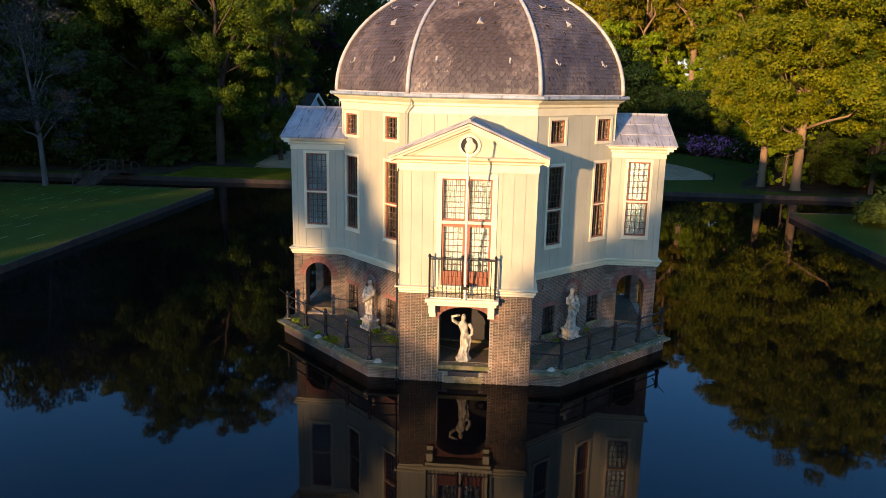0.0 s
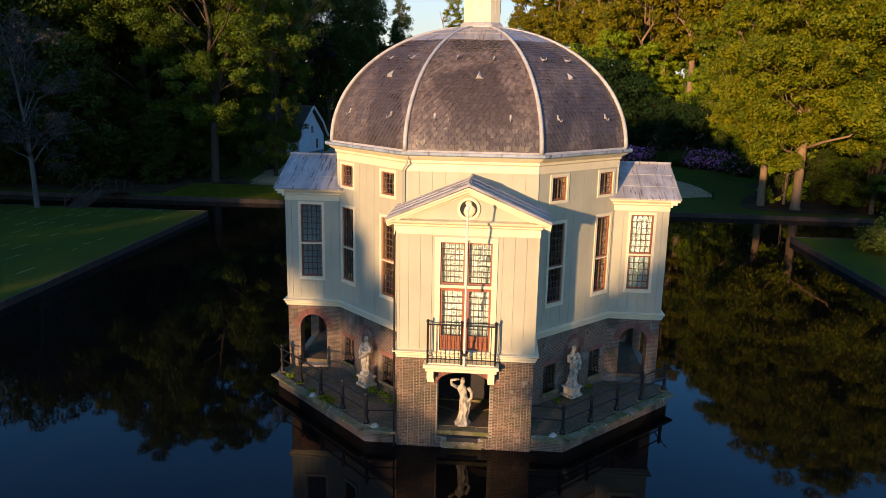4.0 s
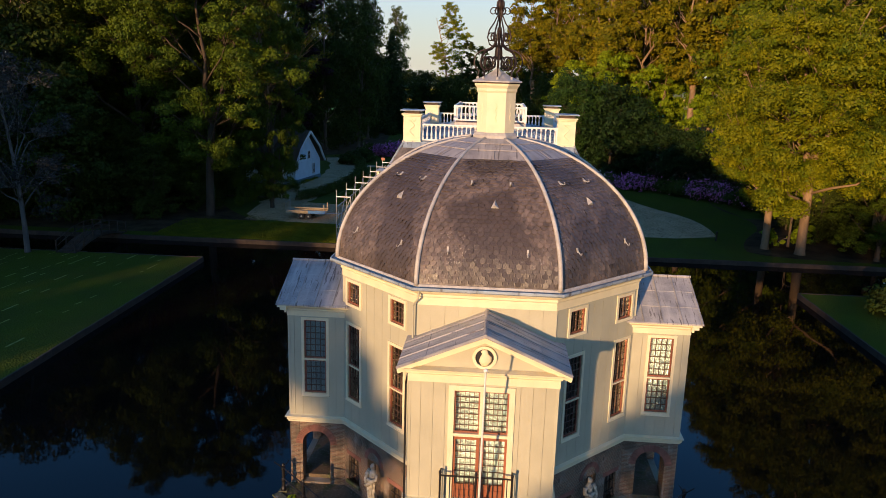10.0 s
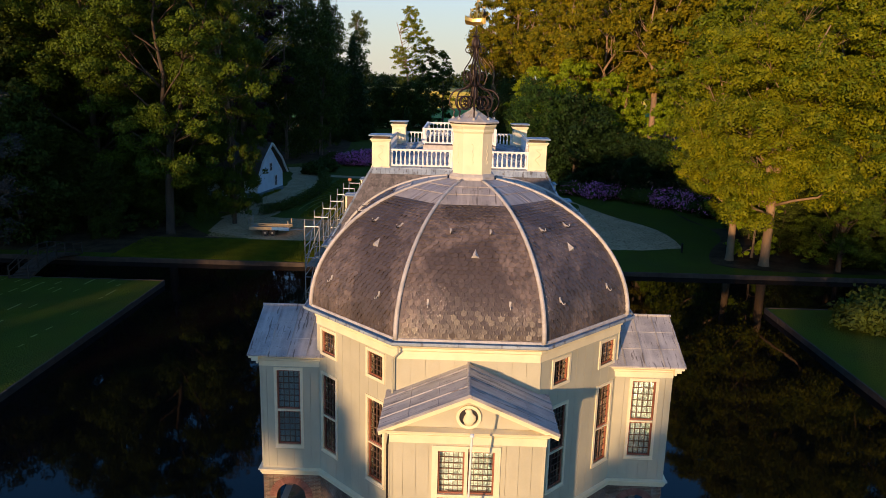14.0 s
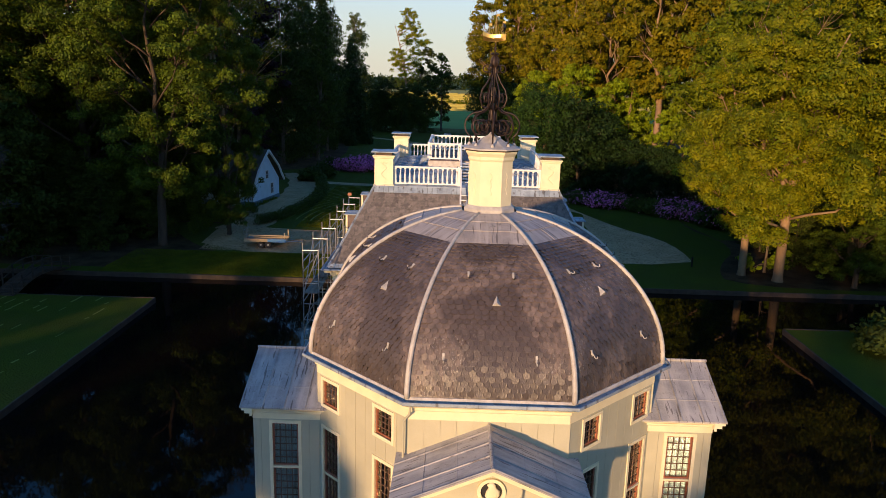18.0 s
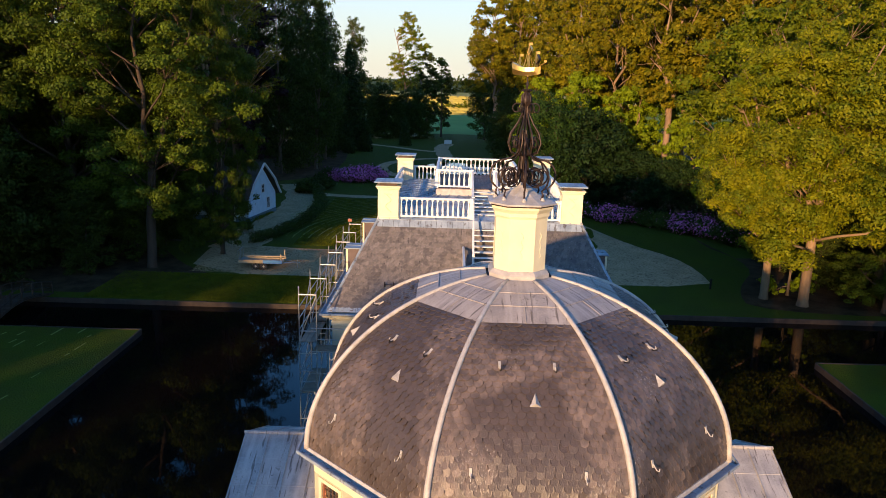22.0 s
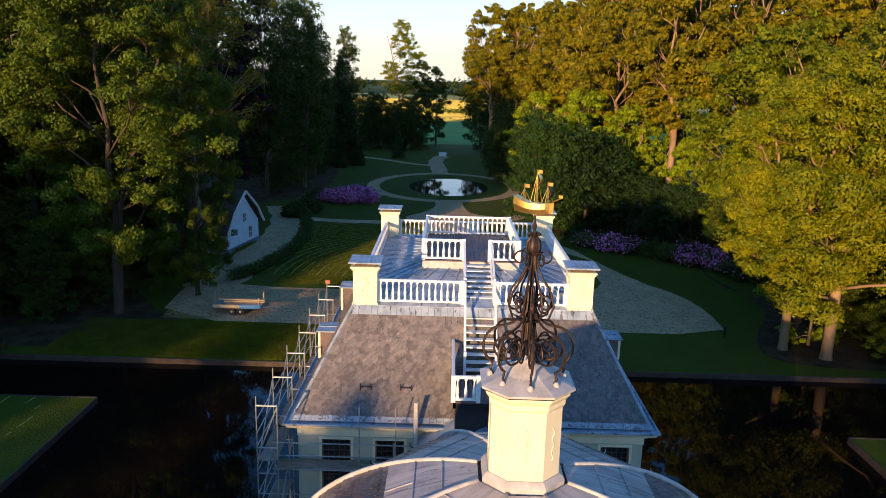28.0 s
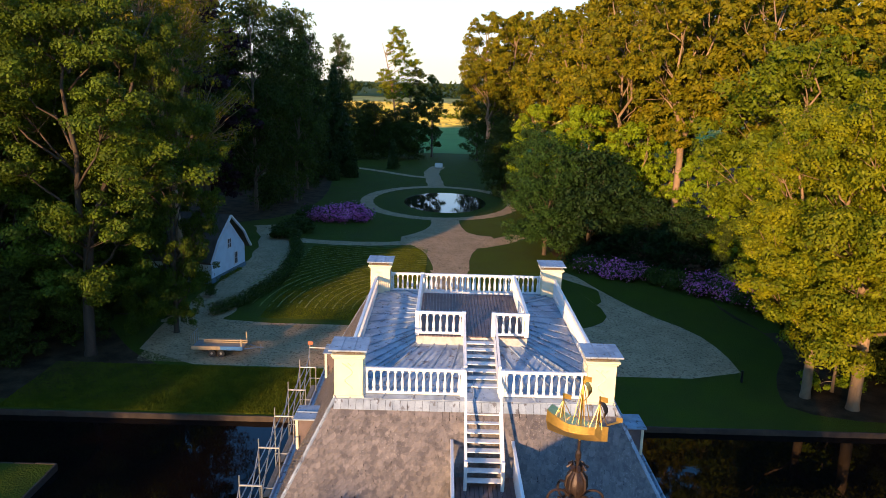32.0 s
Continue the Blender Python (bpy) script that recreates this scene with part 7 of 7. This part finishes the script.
part("rear_wall", Mesh().box(-LX, -0.3, WY - 0.3, WY, 0, HE), COTTWALL, cot)
part("plinth", Mesh().box(-LX, 0.04, -0.04, WY + 0.04, -0.2, 0.55), PLINTHBLUE, cot)
prof = [(-0.75, HE - 0.35), (-0.1, HE + 0.35), (0.9, HE + 1.6), (WY / 2, HR)]
under = [(y, z) for y, z in prof] + [(WY - y, z) for y, z in prof[-2::-1]]
ring = under + [(y, z + 0.25) for y, z in under[::-1]]
roof = Mesh().loft([[(0.35, y, z) for y, z in ring], [(-LX, y, z) for y, z in ring]])
part("roof", roof, THATCH, cot)
bb = Mesh()
for s in (0, 1):
    pts = [(0.40, y if s == 0 else WY - y, z + 0.12) for y, z in prof]
    bb.tube(pts, 0.14, 4)
part("bargeboard", bb, WHITE, cot)
for y, z0, z1 in ((WY - 2.2, 0.9, 2.1), (WY / 2 + 0.2, 2.9, 3.8)):
    w = part("window", ring_mesh(0.7, z0, z1, 0.09, -0.05, 0.03), WHITE, cot, m=Matrix.Translation((0, y, 0)) @ turn(90))
    part("pane", Mesh().box(-0.35, 0.35, -0.012, 0.0, z0, z1), ROOMDARK, w)
    part("glazing_grid", Mesh().box(-0.02, 0.02, -0.03, -0.012, z0, z1).box(-0.35, 0.35, -0.03, -0.014, (z0 + z1) / 2 - 0.02, (z0 + z1) / 2 + 0.02), WHITE, w)
w = part("garden_doors", ring_mesh(2.6, 0.2, 2.25, 0.12, -0.05, 0.02), WHITE, cot, m=Matrix.Translation((-3.0, 0, 0)))
part("pane", Mesh().box(-1.3, 1.3, -0.012, 0.0, 0.2, 2.25), ROOMDARK, w)
part("glazing_grid", Mesh().box(-0.04, 0.04, -0.04, -0.012, 0.2, 2.25).box(-0.7, -0.63, -0.04, -0.012, 0.2, 2.25).box(0.63, 0.7, -0.04, -0.012, 0.2, 2.25), WHITE, w)

tz = height(0, 46)
trl = thing("trailer", "flatbed trailer with timber boards and blue side", "trailer", pose(-20.6, 46.0, tz, 0, 0, 1))
part("bed", Mesh().box(0, 3.9, 0, 1.8, 0.62, 0.74, None, 0.01), STEEL, trl)
part("side_board", Mesh().box(0, 2.2, -0.04, 0.0, 0.6, 0.9), TIMBER, trl)
part("side_board", Mesh().box(2.2, 3.9, -0.04, 0.0, 0.6, 0.9), BLUEPAINT, trl, "blue painted side board")
part("side_board", Mesh().box(0, 3.9, 1.8, 1.84, 0.6, 0.9), TIMBER, trl)
for z in (1.05, 1.2):
    part("load_plank", Mesh().box(0.6, 4.0, 1.2, 1.5, z - 0.3, z - 0.2), TIMBER, trl)
part("headboard_post", Mesh().box(3.75, 3.85, 0, 0.08, 0.6, 1.5), TIMBER, trl)
part("headboard_post", Mesh().box(3.75, 3.85, 1.72, 1.8, 0.6, 1.5), TIMBER, trl)
part("drawbar", Mesh().tube([(3.9, 0.3, 0.6), (5.0, 0.9, 0.55), (3.9, 1.5, 0.6)], 0.05, 6).tube([(5.0, 0.9, 0.55), (5.3, 0.9, 0.55)], 0.05, 6), STEEL, trl)
part("jockey_wheel", Mesh().tube([(5.1, 0.9, 0.0), (5.1, 0.9, 0.8)], 0.04, 6), STEEL, trl)
for x in (1.55, 2.25):
    for y in (0.0, 1.7):
        wm = Matrix.Translation((x, y + 0.05, 0.32)) @ Matrix.Rotation(math.pi / 2, 4, 'X')
        wh = part("wheel", Mesh().lathe([(0.18, -0.09), (0.30, -0.1), (0.32, -0.05), (0.32, 0.05), (0.30, 0.1), (0.18, 0.09)], 16), RUBBER, trl, m=wm)
        part("rim", Mesh().lathe([(0.05, -0.095), (0.18, -0.08), (0.18, 0.08), (0.05, 0.095)], 12), STEEL, wh)
mesh_rail = Mesh()
for i in range(5):
    mesh_rail.tube([(0, 0.45 * i, 0.7), (0, 0.45 * i, 1.7)], 0.015, 5)
mesh_rail.tube([(0, 0, 1.7), (0, 1.8, 1.7)], 0.015, 5)
part("tail_frame", mesh_rail, STEEL, trl)

br = thing("footbridge", "low arched wooden footbridge over the canal", "bridge", pose(-33.4, 29.0, GZ))
for i in range(40):
    t0, t1 = i / 40, (i + 1) / 40
    z = 0.75 * math.sin(math.pi * (t0 + t1) / 2)
    part("deck_board", Mesh().box(-0.75, 0.75, 8.2 * t0 + 0.01, 8.2 * t1 - 0.01, z - 0.02, z + 0.03), REVET, br)
for x in (-0.75, 0.75):
    for z in (0.5, 0.95):
        part("rail", Mesh().tube([(x, 8.2 * i / 12, 0.75 * math.sin(math.pi * i / 12) + z) for i in range(13)], 0.04, 6), REVET, br)
    part("beam", Mesh().tube([(x * 0.9, 8.2 * i / 12, 0.75 * math.sin(math.pi * i / 12) - 0.12) for i in range(13)], 0.09, 6), REVET, br)
    for i in range(7):
        z = 0.75 * math.sin(math.pi * i / 6)
        part("post", Mesh().box(x - 0.045, x + 0.045, 8.2 * i / 6 - 0.045, 8.2 * i / 6 + 0.045, z - 0.1, z + 1.0), REVET, br)
sg = thing("notice_board", "small white notice board on a post", "sign", pose(-3.0, 166, height(0, 166)))
part("board", Mesh().box(-0.9, 0.9, -0.05, 0.05, 0.5, 1.5, None, 0.01), WHITE, sg)
part("post", Mesh().box(-0.7, -0.6, 0.05, 0.12, 0, 1.4).box(0.6, 0.7, 0.05, 0.12, 0, 1.4), TIMBER, sg)
bo = thing("bollard", "small dark bollard lamp at the gravel edge", "bollard", pose(20.8, 44.0, height(0, 44)))
part("post", Mesh().lathe([(0.09, 0), (0.09, 0.8), (0.11, 0.82), (0.11, 0.9), (0.0, 0.94)], 10), IRON, bo)

# ---- slates and bricks ----
def slate_data(w, h, t=0.018, skew=False):
    """A slate with a rounded lower edge; hangs from its top edge, lying in the xz plane and facing -y."""
    o = [(-w / 2, h * 0.5), (w / 2, h * 0.5), (w / 2, -h * 0.18), (w * 0.30, -h * 0.42), (0.0, -h * 0.5), (-w * 0.30, -h * 0.42), (-w / 2, -h * 0.18)]
    if skew:
        o = [(-w / 2, h * 0.5), (w / 2, h * 0.5), (w / 2, -h * 0.05), (w * 0.28, -h * 0.28), (w * 0.04, -h * 0.48), (-w * 0.26, -h * 0.42), (-w / 2, -h * 0.30)]
    v = [(x, -t * (0.15 if z > 0 else 1.0) - (0.012 if z < 0.2 * h else 0.0), z) for x, z in o]
    v += [(x, y + t, z) for x, y, z in v[2:]]
    f = [tuple(range(6, -1, -1))] + [(i, i + 1, i + 6, i + 5) for i in range(2, 6)]
    return v, f


def lay_slates(owner, spots, w, h, keep, name="slate", mat=None, skew=False):
    """The slates picked by keep are objects of their own; the others are one joined part."""
    mat = mat or SLATE
    v, f = slate_data(w, h, skew=skew)
    one = Mesh().add(v, f).data(name, mat)
    rest = Mesh()
    arr = [Vector(p) for p in v]
    for m, near in spots:
        if near and keep > 0:
            keep -= 1
            part(name, one, mat, owner, m=m)
        else:
            n = len(rest.v)
            rest.v += [tuple(m @ p) for p in arr]
            rest.f += [tuple(n + i for i in q) for q in f]
    tagged(part("slating", rest, mat, owner), kind="stuff")


sr = np.random.default_rng(5)
spots = []
W, S = 0.19, 0.128
arc, aa = 0.0, 0.0
rows = []
while aa < A_LEAD - 0.4:
    rows.append(aa)
    speed = math.hypot(RD * math.sin(radians(aa)), HDOME * math.cos(radians(aa)))
    aa += math.degrees(S / speed)
for k in range(8):
    for i, a in enumerate(rows):
        r, z = dome_pt(a + 0.9)
        half = r * T8 - 0.03
        n = max(2, round(2 * half / W))
        tilt = -math.atan2(RD * math.sin(radians(a + 0.9)), HDOME * math.cos(radians(a + 0.9)))
        for j in range(n + (i % 2)):
            x = -half + 2 * half * (j + (0.5 if i % 2 == 0 else 0.0)) / n
            x = min(max(x, -half + 0.06), half - 0.06)
            m = turn(45 * k) @ Matrix.Translation((x, -r + 0.012 + sr.uniform(-0.004, 0.004), z)) @ Matrix.Rotation(tilt - 0.02 + sr.normal() * 0.05, 4, 'X') @ Matrix.Rotation(sr.normal() * 0.08, 4, 'Z') @ Matrix.Rotation(sr.normal() * 0.04, 4, 'Y') @ Matrix.Diagonal((1.0 + 0.05 * sr.normal(), 1, 1, 1))
            spots.append((m, k == 0 and 16 <= i))
lay_slates(dome, spots, W * 1.02, S * 1.75, 300)


def slope_slates(o, ux, up, width_at, length, w, s, near):
    """Slates over a plane slope from its foot o, along ux and up the slope; width_at gives the half width at a height."""
    out = []
    nrm = ux.cross(up)
    base = Matrix((ux, -nrm, up)).transposed().to_4x4()
    i, d = 0, 0.16
    while d < length - 0.3:
        a, b = width_at(d)
        n = max(1, round((b - a) / w))
        for j in range(n + i % 2):
            x = a + (b - a) * (j + (0.5 if i % 2 == 0 else 0.0)) / n
            x = min(max(x, a + 0.06), b - 0.06)
            p = o + ux * x + up * d + nrm * 0.012
            out.append((Matrix.Translation(p) @ base @ Matrix.Rotation(sr.normal() * 0.09, 4, 'Y') @ Matrix.Rotation(sr.normal() * 0.03 - 0.02, 4, 'X') @ Matrix.Rotation(sr.normal() * 0.05, 4, 'Z') @ Matrix.Diagonal((1 + 0.06 * sr.normal(), 1, 1 + 0.05 * sr.normal(), 1)), near(p)))
        d += s
        i += 1
    return out


spots = []
upv = Vector((0, TYF - ef, ZR - ZG))
LF = upv.length
spots += slope_slates(Vector((0, ef, ZG)), Vector((1, 0, 0)), upv.normalized(), lambda d: (-ex + (ex - TX) * d / LF, ex - (ex - TX) * d / LF), LF, 0.23, 0.155, lambda p: p.x < 0.2 and p.z > 9.6)
for sx in (-1, 1):
    upv = Vector((-sx * (ex - TX), 0, ZR - ZG))
    LS = upv.length
    ux = Vector((0, sx, 0))
    o = Vector((sx * ex, 0, ZG))
    y0, y1, y2, y3 = ef, TYF, er, TYR
    if sx > 0:
        fn = lambda d: (y0 + (y1 - y0) * d / LS, y2 - (y2 - y3) * d / LS)
    else:
        fn = lambda d: (-(y2 - (y2 - y3) * d / LS), -(y0 + (y1 - y0) * d / LS))
    spots += slope_slates(o, ux, upv.normalized(), fn, LS, 0.23, 0.155, lambda p: False)
lay_slates(roofbed, spots, 0.235, 0.265, 300, "slate", ROOFSLATE, True)

# bricks of the front bay
bw, bh = 0.165, 0.041
v = [(-0.5, 0, -0.5), (0.5, 0, -0.5), (0.5, 0, 0.5), (-0.5, 0, 0.5), (-0.48, -1, -0.44), (0.48, -1, -0.44), (0.48, -1, 0.44), (-0.48, -1, 0.44)]
f = [(4, 5, 6, 7), (0, 1, 5, 4), (1, 2, 6, 5), (2, 3, 7, 6), (3, 0, 4, 7)]
brick_one = Mesh().add(v, f).data("brick", PIECE)
rest = Mesh()
bv = [Vector(p) for p in v]
count = 0
row = 0
z = WZ - 0.1
while z < Z1 - 0.03:
    x = -HB + (0.11 if row % 2 else 0.0)
    lens = []
    xs = -HB
    while xs < HB - 0.04:
        L = (0.085 if (row % 2 and xs == -HB) else (0.172 if row % 2 == 0 else 0.086))
        L = min(L, HB - xs)
        c = xs + L / 2
        zs_, zt_ = 2.38, 2.76
        dx = (c + 0.02) / 0.79
        inside = abs(dx) < 1.0 + 0.05 and 0.62 < z < (zs_ + (zt_ - zs_) * math.sqrt(max(0, 1 - dx * dx)) if abs(dx) < 1 else zs_)
        ring = z > zs_ - 0.05 and abs(c + 0.02) < 1.12 and ((c + 0.02) / 1.06) ** 2 + ((z - zs_) / 0.68) ** 2 < 1.0
        if not inside and not ring and L > 0.03 and not (abs(c + 0.02) < 0.62 and z < 0.66):
            m = Matrix.Translation((c, 0.001, z + bh / 2)) @ Matrix.Diagonal((L - 0.013, 0.007 + 0.006 * sr.random(), bh, 1))
            if count < 300 and -0.1 < z < 3 and (c > 0.75 or c < -0.8) and sr.random() < 0.42:
                part("brick", brick_one, PIECE, FRONT_BASE, m=m)
                count += 1
            else:
                n = len(rest.v)
                rest.v += [tuple(m @ p) for p in bv]
                rest.f += [tuple(n + i for i in q) for q in f]
        xs += L
    z += 0.05
    row += 1
tagged(part("brickwork", rest, PIECE, FRONT_BASE), kind="stuff")

# ---- weeds and small details ----
wr = np.random.default_rng(17)
for x, y, s, n in [(-3.2, -4.35, 0.22, 90), (-2.75, -4.75, 0.25, 110), (-2.45, -5.1, 0.2, 70), (-4.55, -5.0, 0.26, 130), (-4.75, -4.85, 0.2, 70), (-5.3, -4.3, 0.14, 50), (-6.4, -3.15, 0.16, 60), (-3.9, -3.35, 0.16, 50), (3.0, -4.4, 0.14, 40), (4.2, -3.1, 0.14, 40), (-5.9, -3.7, 0.12, 40)]:
    q = leaf_cloud([[0, 0, 0.07]], [s * 0.75], n, 0.045, int(wr.integers(1e6)), 0.8)
    tagged(part("weed", cloud_mesh("weed", q, FRESH), FRESH, m=Matrix.Translation((x, y, ZT + 0.0 + 0.2 * min(max((6.8 - (abs(x) - y) / math.sqrt(2)) / 1.95, 0), 1)))), "green weed tuft growing on the terrace", "weed", kind="stuff")
for x, y in ((-2.75, -6.62), (2.75, -6.62), (-5.2, -4.62)):
    solid("loose_stone", Mesh().loft([[((0.16 - 0.05 * k) * math.cos(a) * (1 + 0.2 * math.sin(3 * a)), (0.11 - 0.03 * k) * math.sin(a), 0.05 * k) for a in [2 * math.pi * j / 9 for j in range(9)]] for k in range(3)]), STATUE, "pale broken stone lying on the coping", "stone", m=pose(x, y, ZT + 0.0, 0, 0, 30))
# small vents in the brick base, dark blocks in place of shaded holes
for ang, sgn in ((-45, 1), (45, -1)):
    for u in (-0.9 * sgn, 1.35 * sgn):
        part("wall_vent", Mesh().box(u - 0.03, u + 0.03, -0.004, 0.02, 2.78, 2.9), ROOMDARK, pavilion, m=turn(ang) @ Matrix.Translation((0, -AW, 0)))
# tubs and low fence by the cottage
for x, y in ((-25.2, 57.0), (-23.6, 60.5)):
    tb = thing("topiary", "small clipped dark topiary on the gravel", "shrub", pose(x, y, height(x, y)), "topiary shrubs")
    part("leaves", cloud_mesh("leaves", leaf_cloud([[0, 0, 0.45], [0, 0, 0.85], [0, 0, 1.15]], [0.45, 0.38, 0.22], 900, 0.07, 5), DARKLEAF), DARKLEAF, tb)
    part("stem", Mesh().tube([(0, 0, 0), (0, 0, 0.6)], 0.04, 6), BARK, tb)
fence = thing("rail_fence", "low timber rail fence by the gravel yard", "fence", pose(-33.5, 53.5, height(0, 53)))
for i in range(6):
    part("post", Mesh().box(i * 1.8 - 0.05, i * 1.8 + 0.05, -0.05, 0.05, 0, 0.8), REVET, fence)
part("rail", Mesh().box(0, 9, -0.03, 0.03, 0.55, 0.66), REVET, fence)
# flowers at the cottage wall
q = leaf_cloud([[0, 0.6 * i, 0.2] for i in range(9)], [0.3] * 9, 700, 0.07, 8)
tagged(part("flower_border", cloud_mesh("flower_border", q, OAK), OAK, m=Matrix.Translation((-24.2, 65.2, height(0, 66))) @ turn(-10)), "low yellow-green border along the cottage wall", "plants", kind="stuff")
# red box on a roof scaffold pole
solid("marker_board", Mesh().box(-0.12, 0.12, -0.02, 0.02, 0, 0.2, None, 0.01), DOORP, "small red marker board on the scaffold", "sign", m=pose(-7.95, 26.75, 9.05))
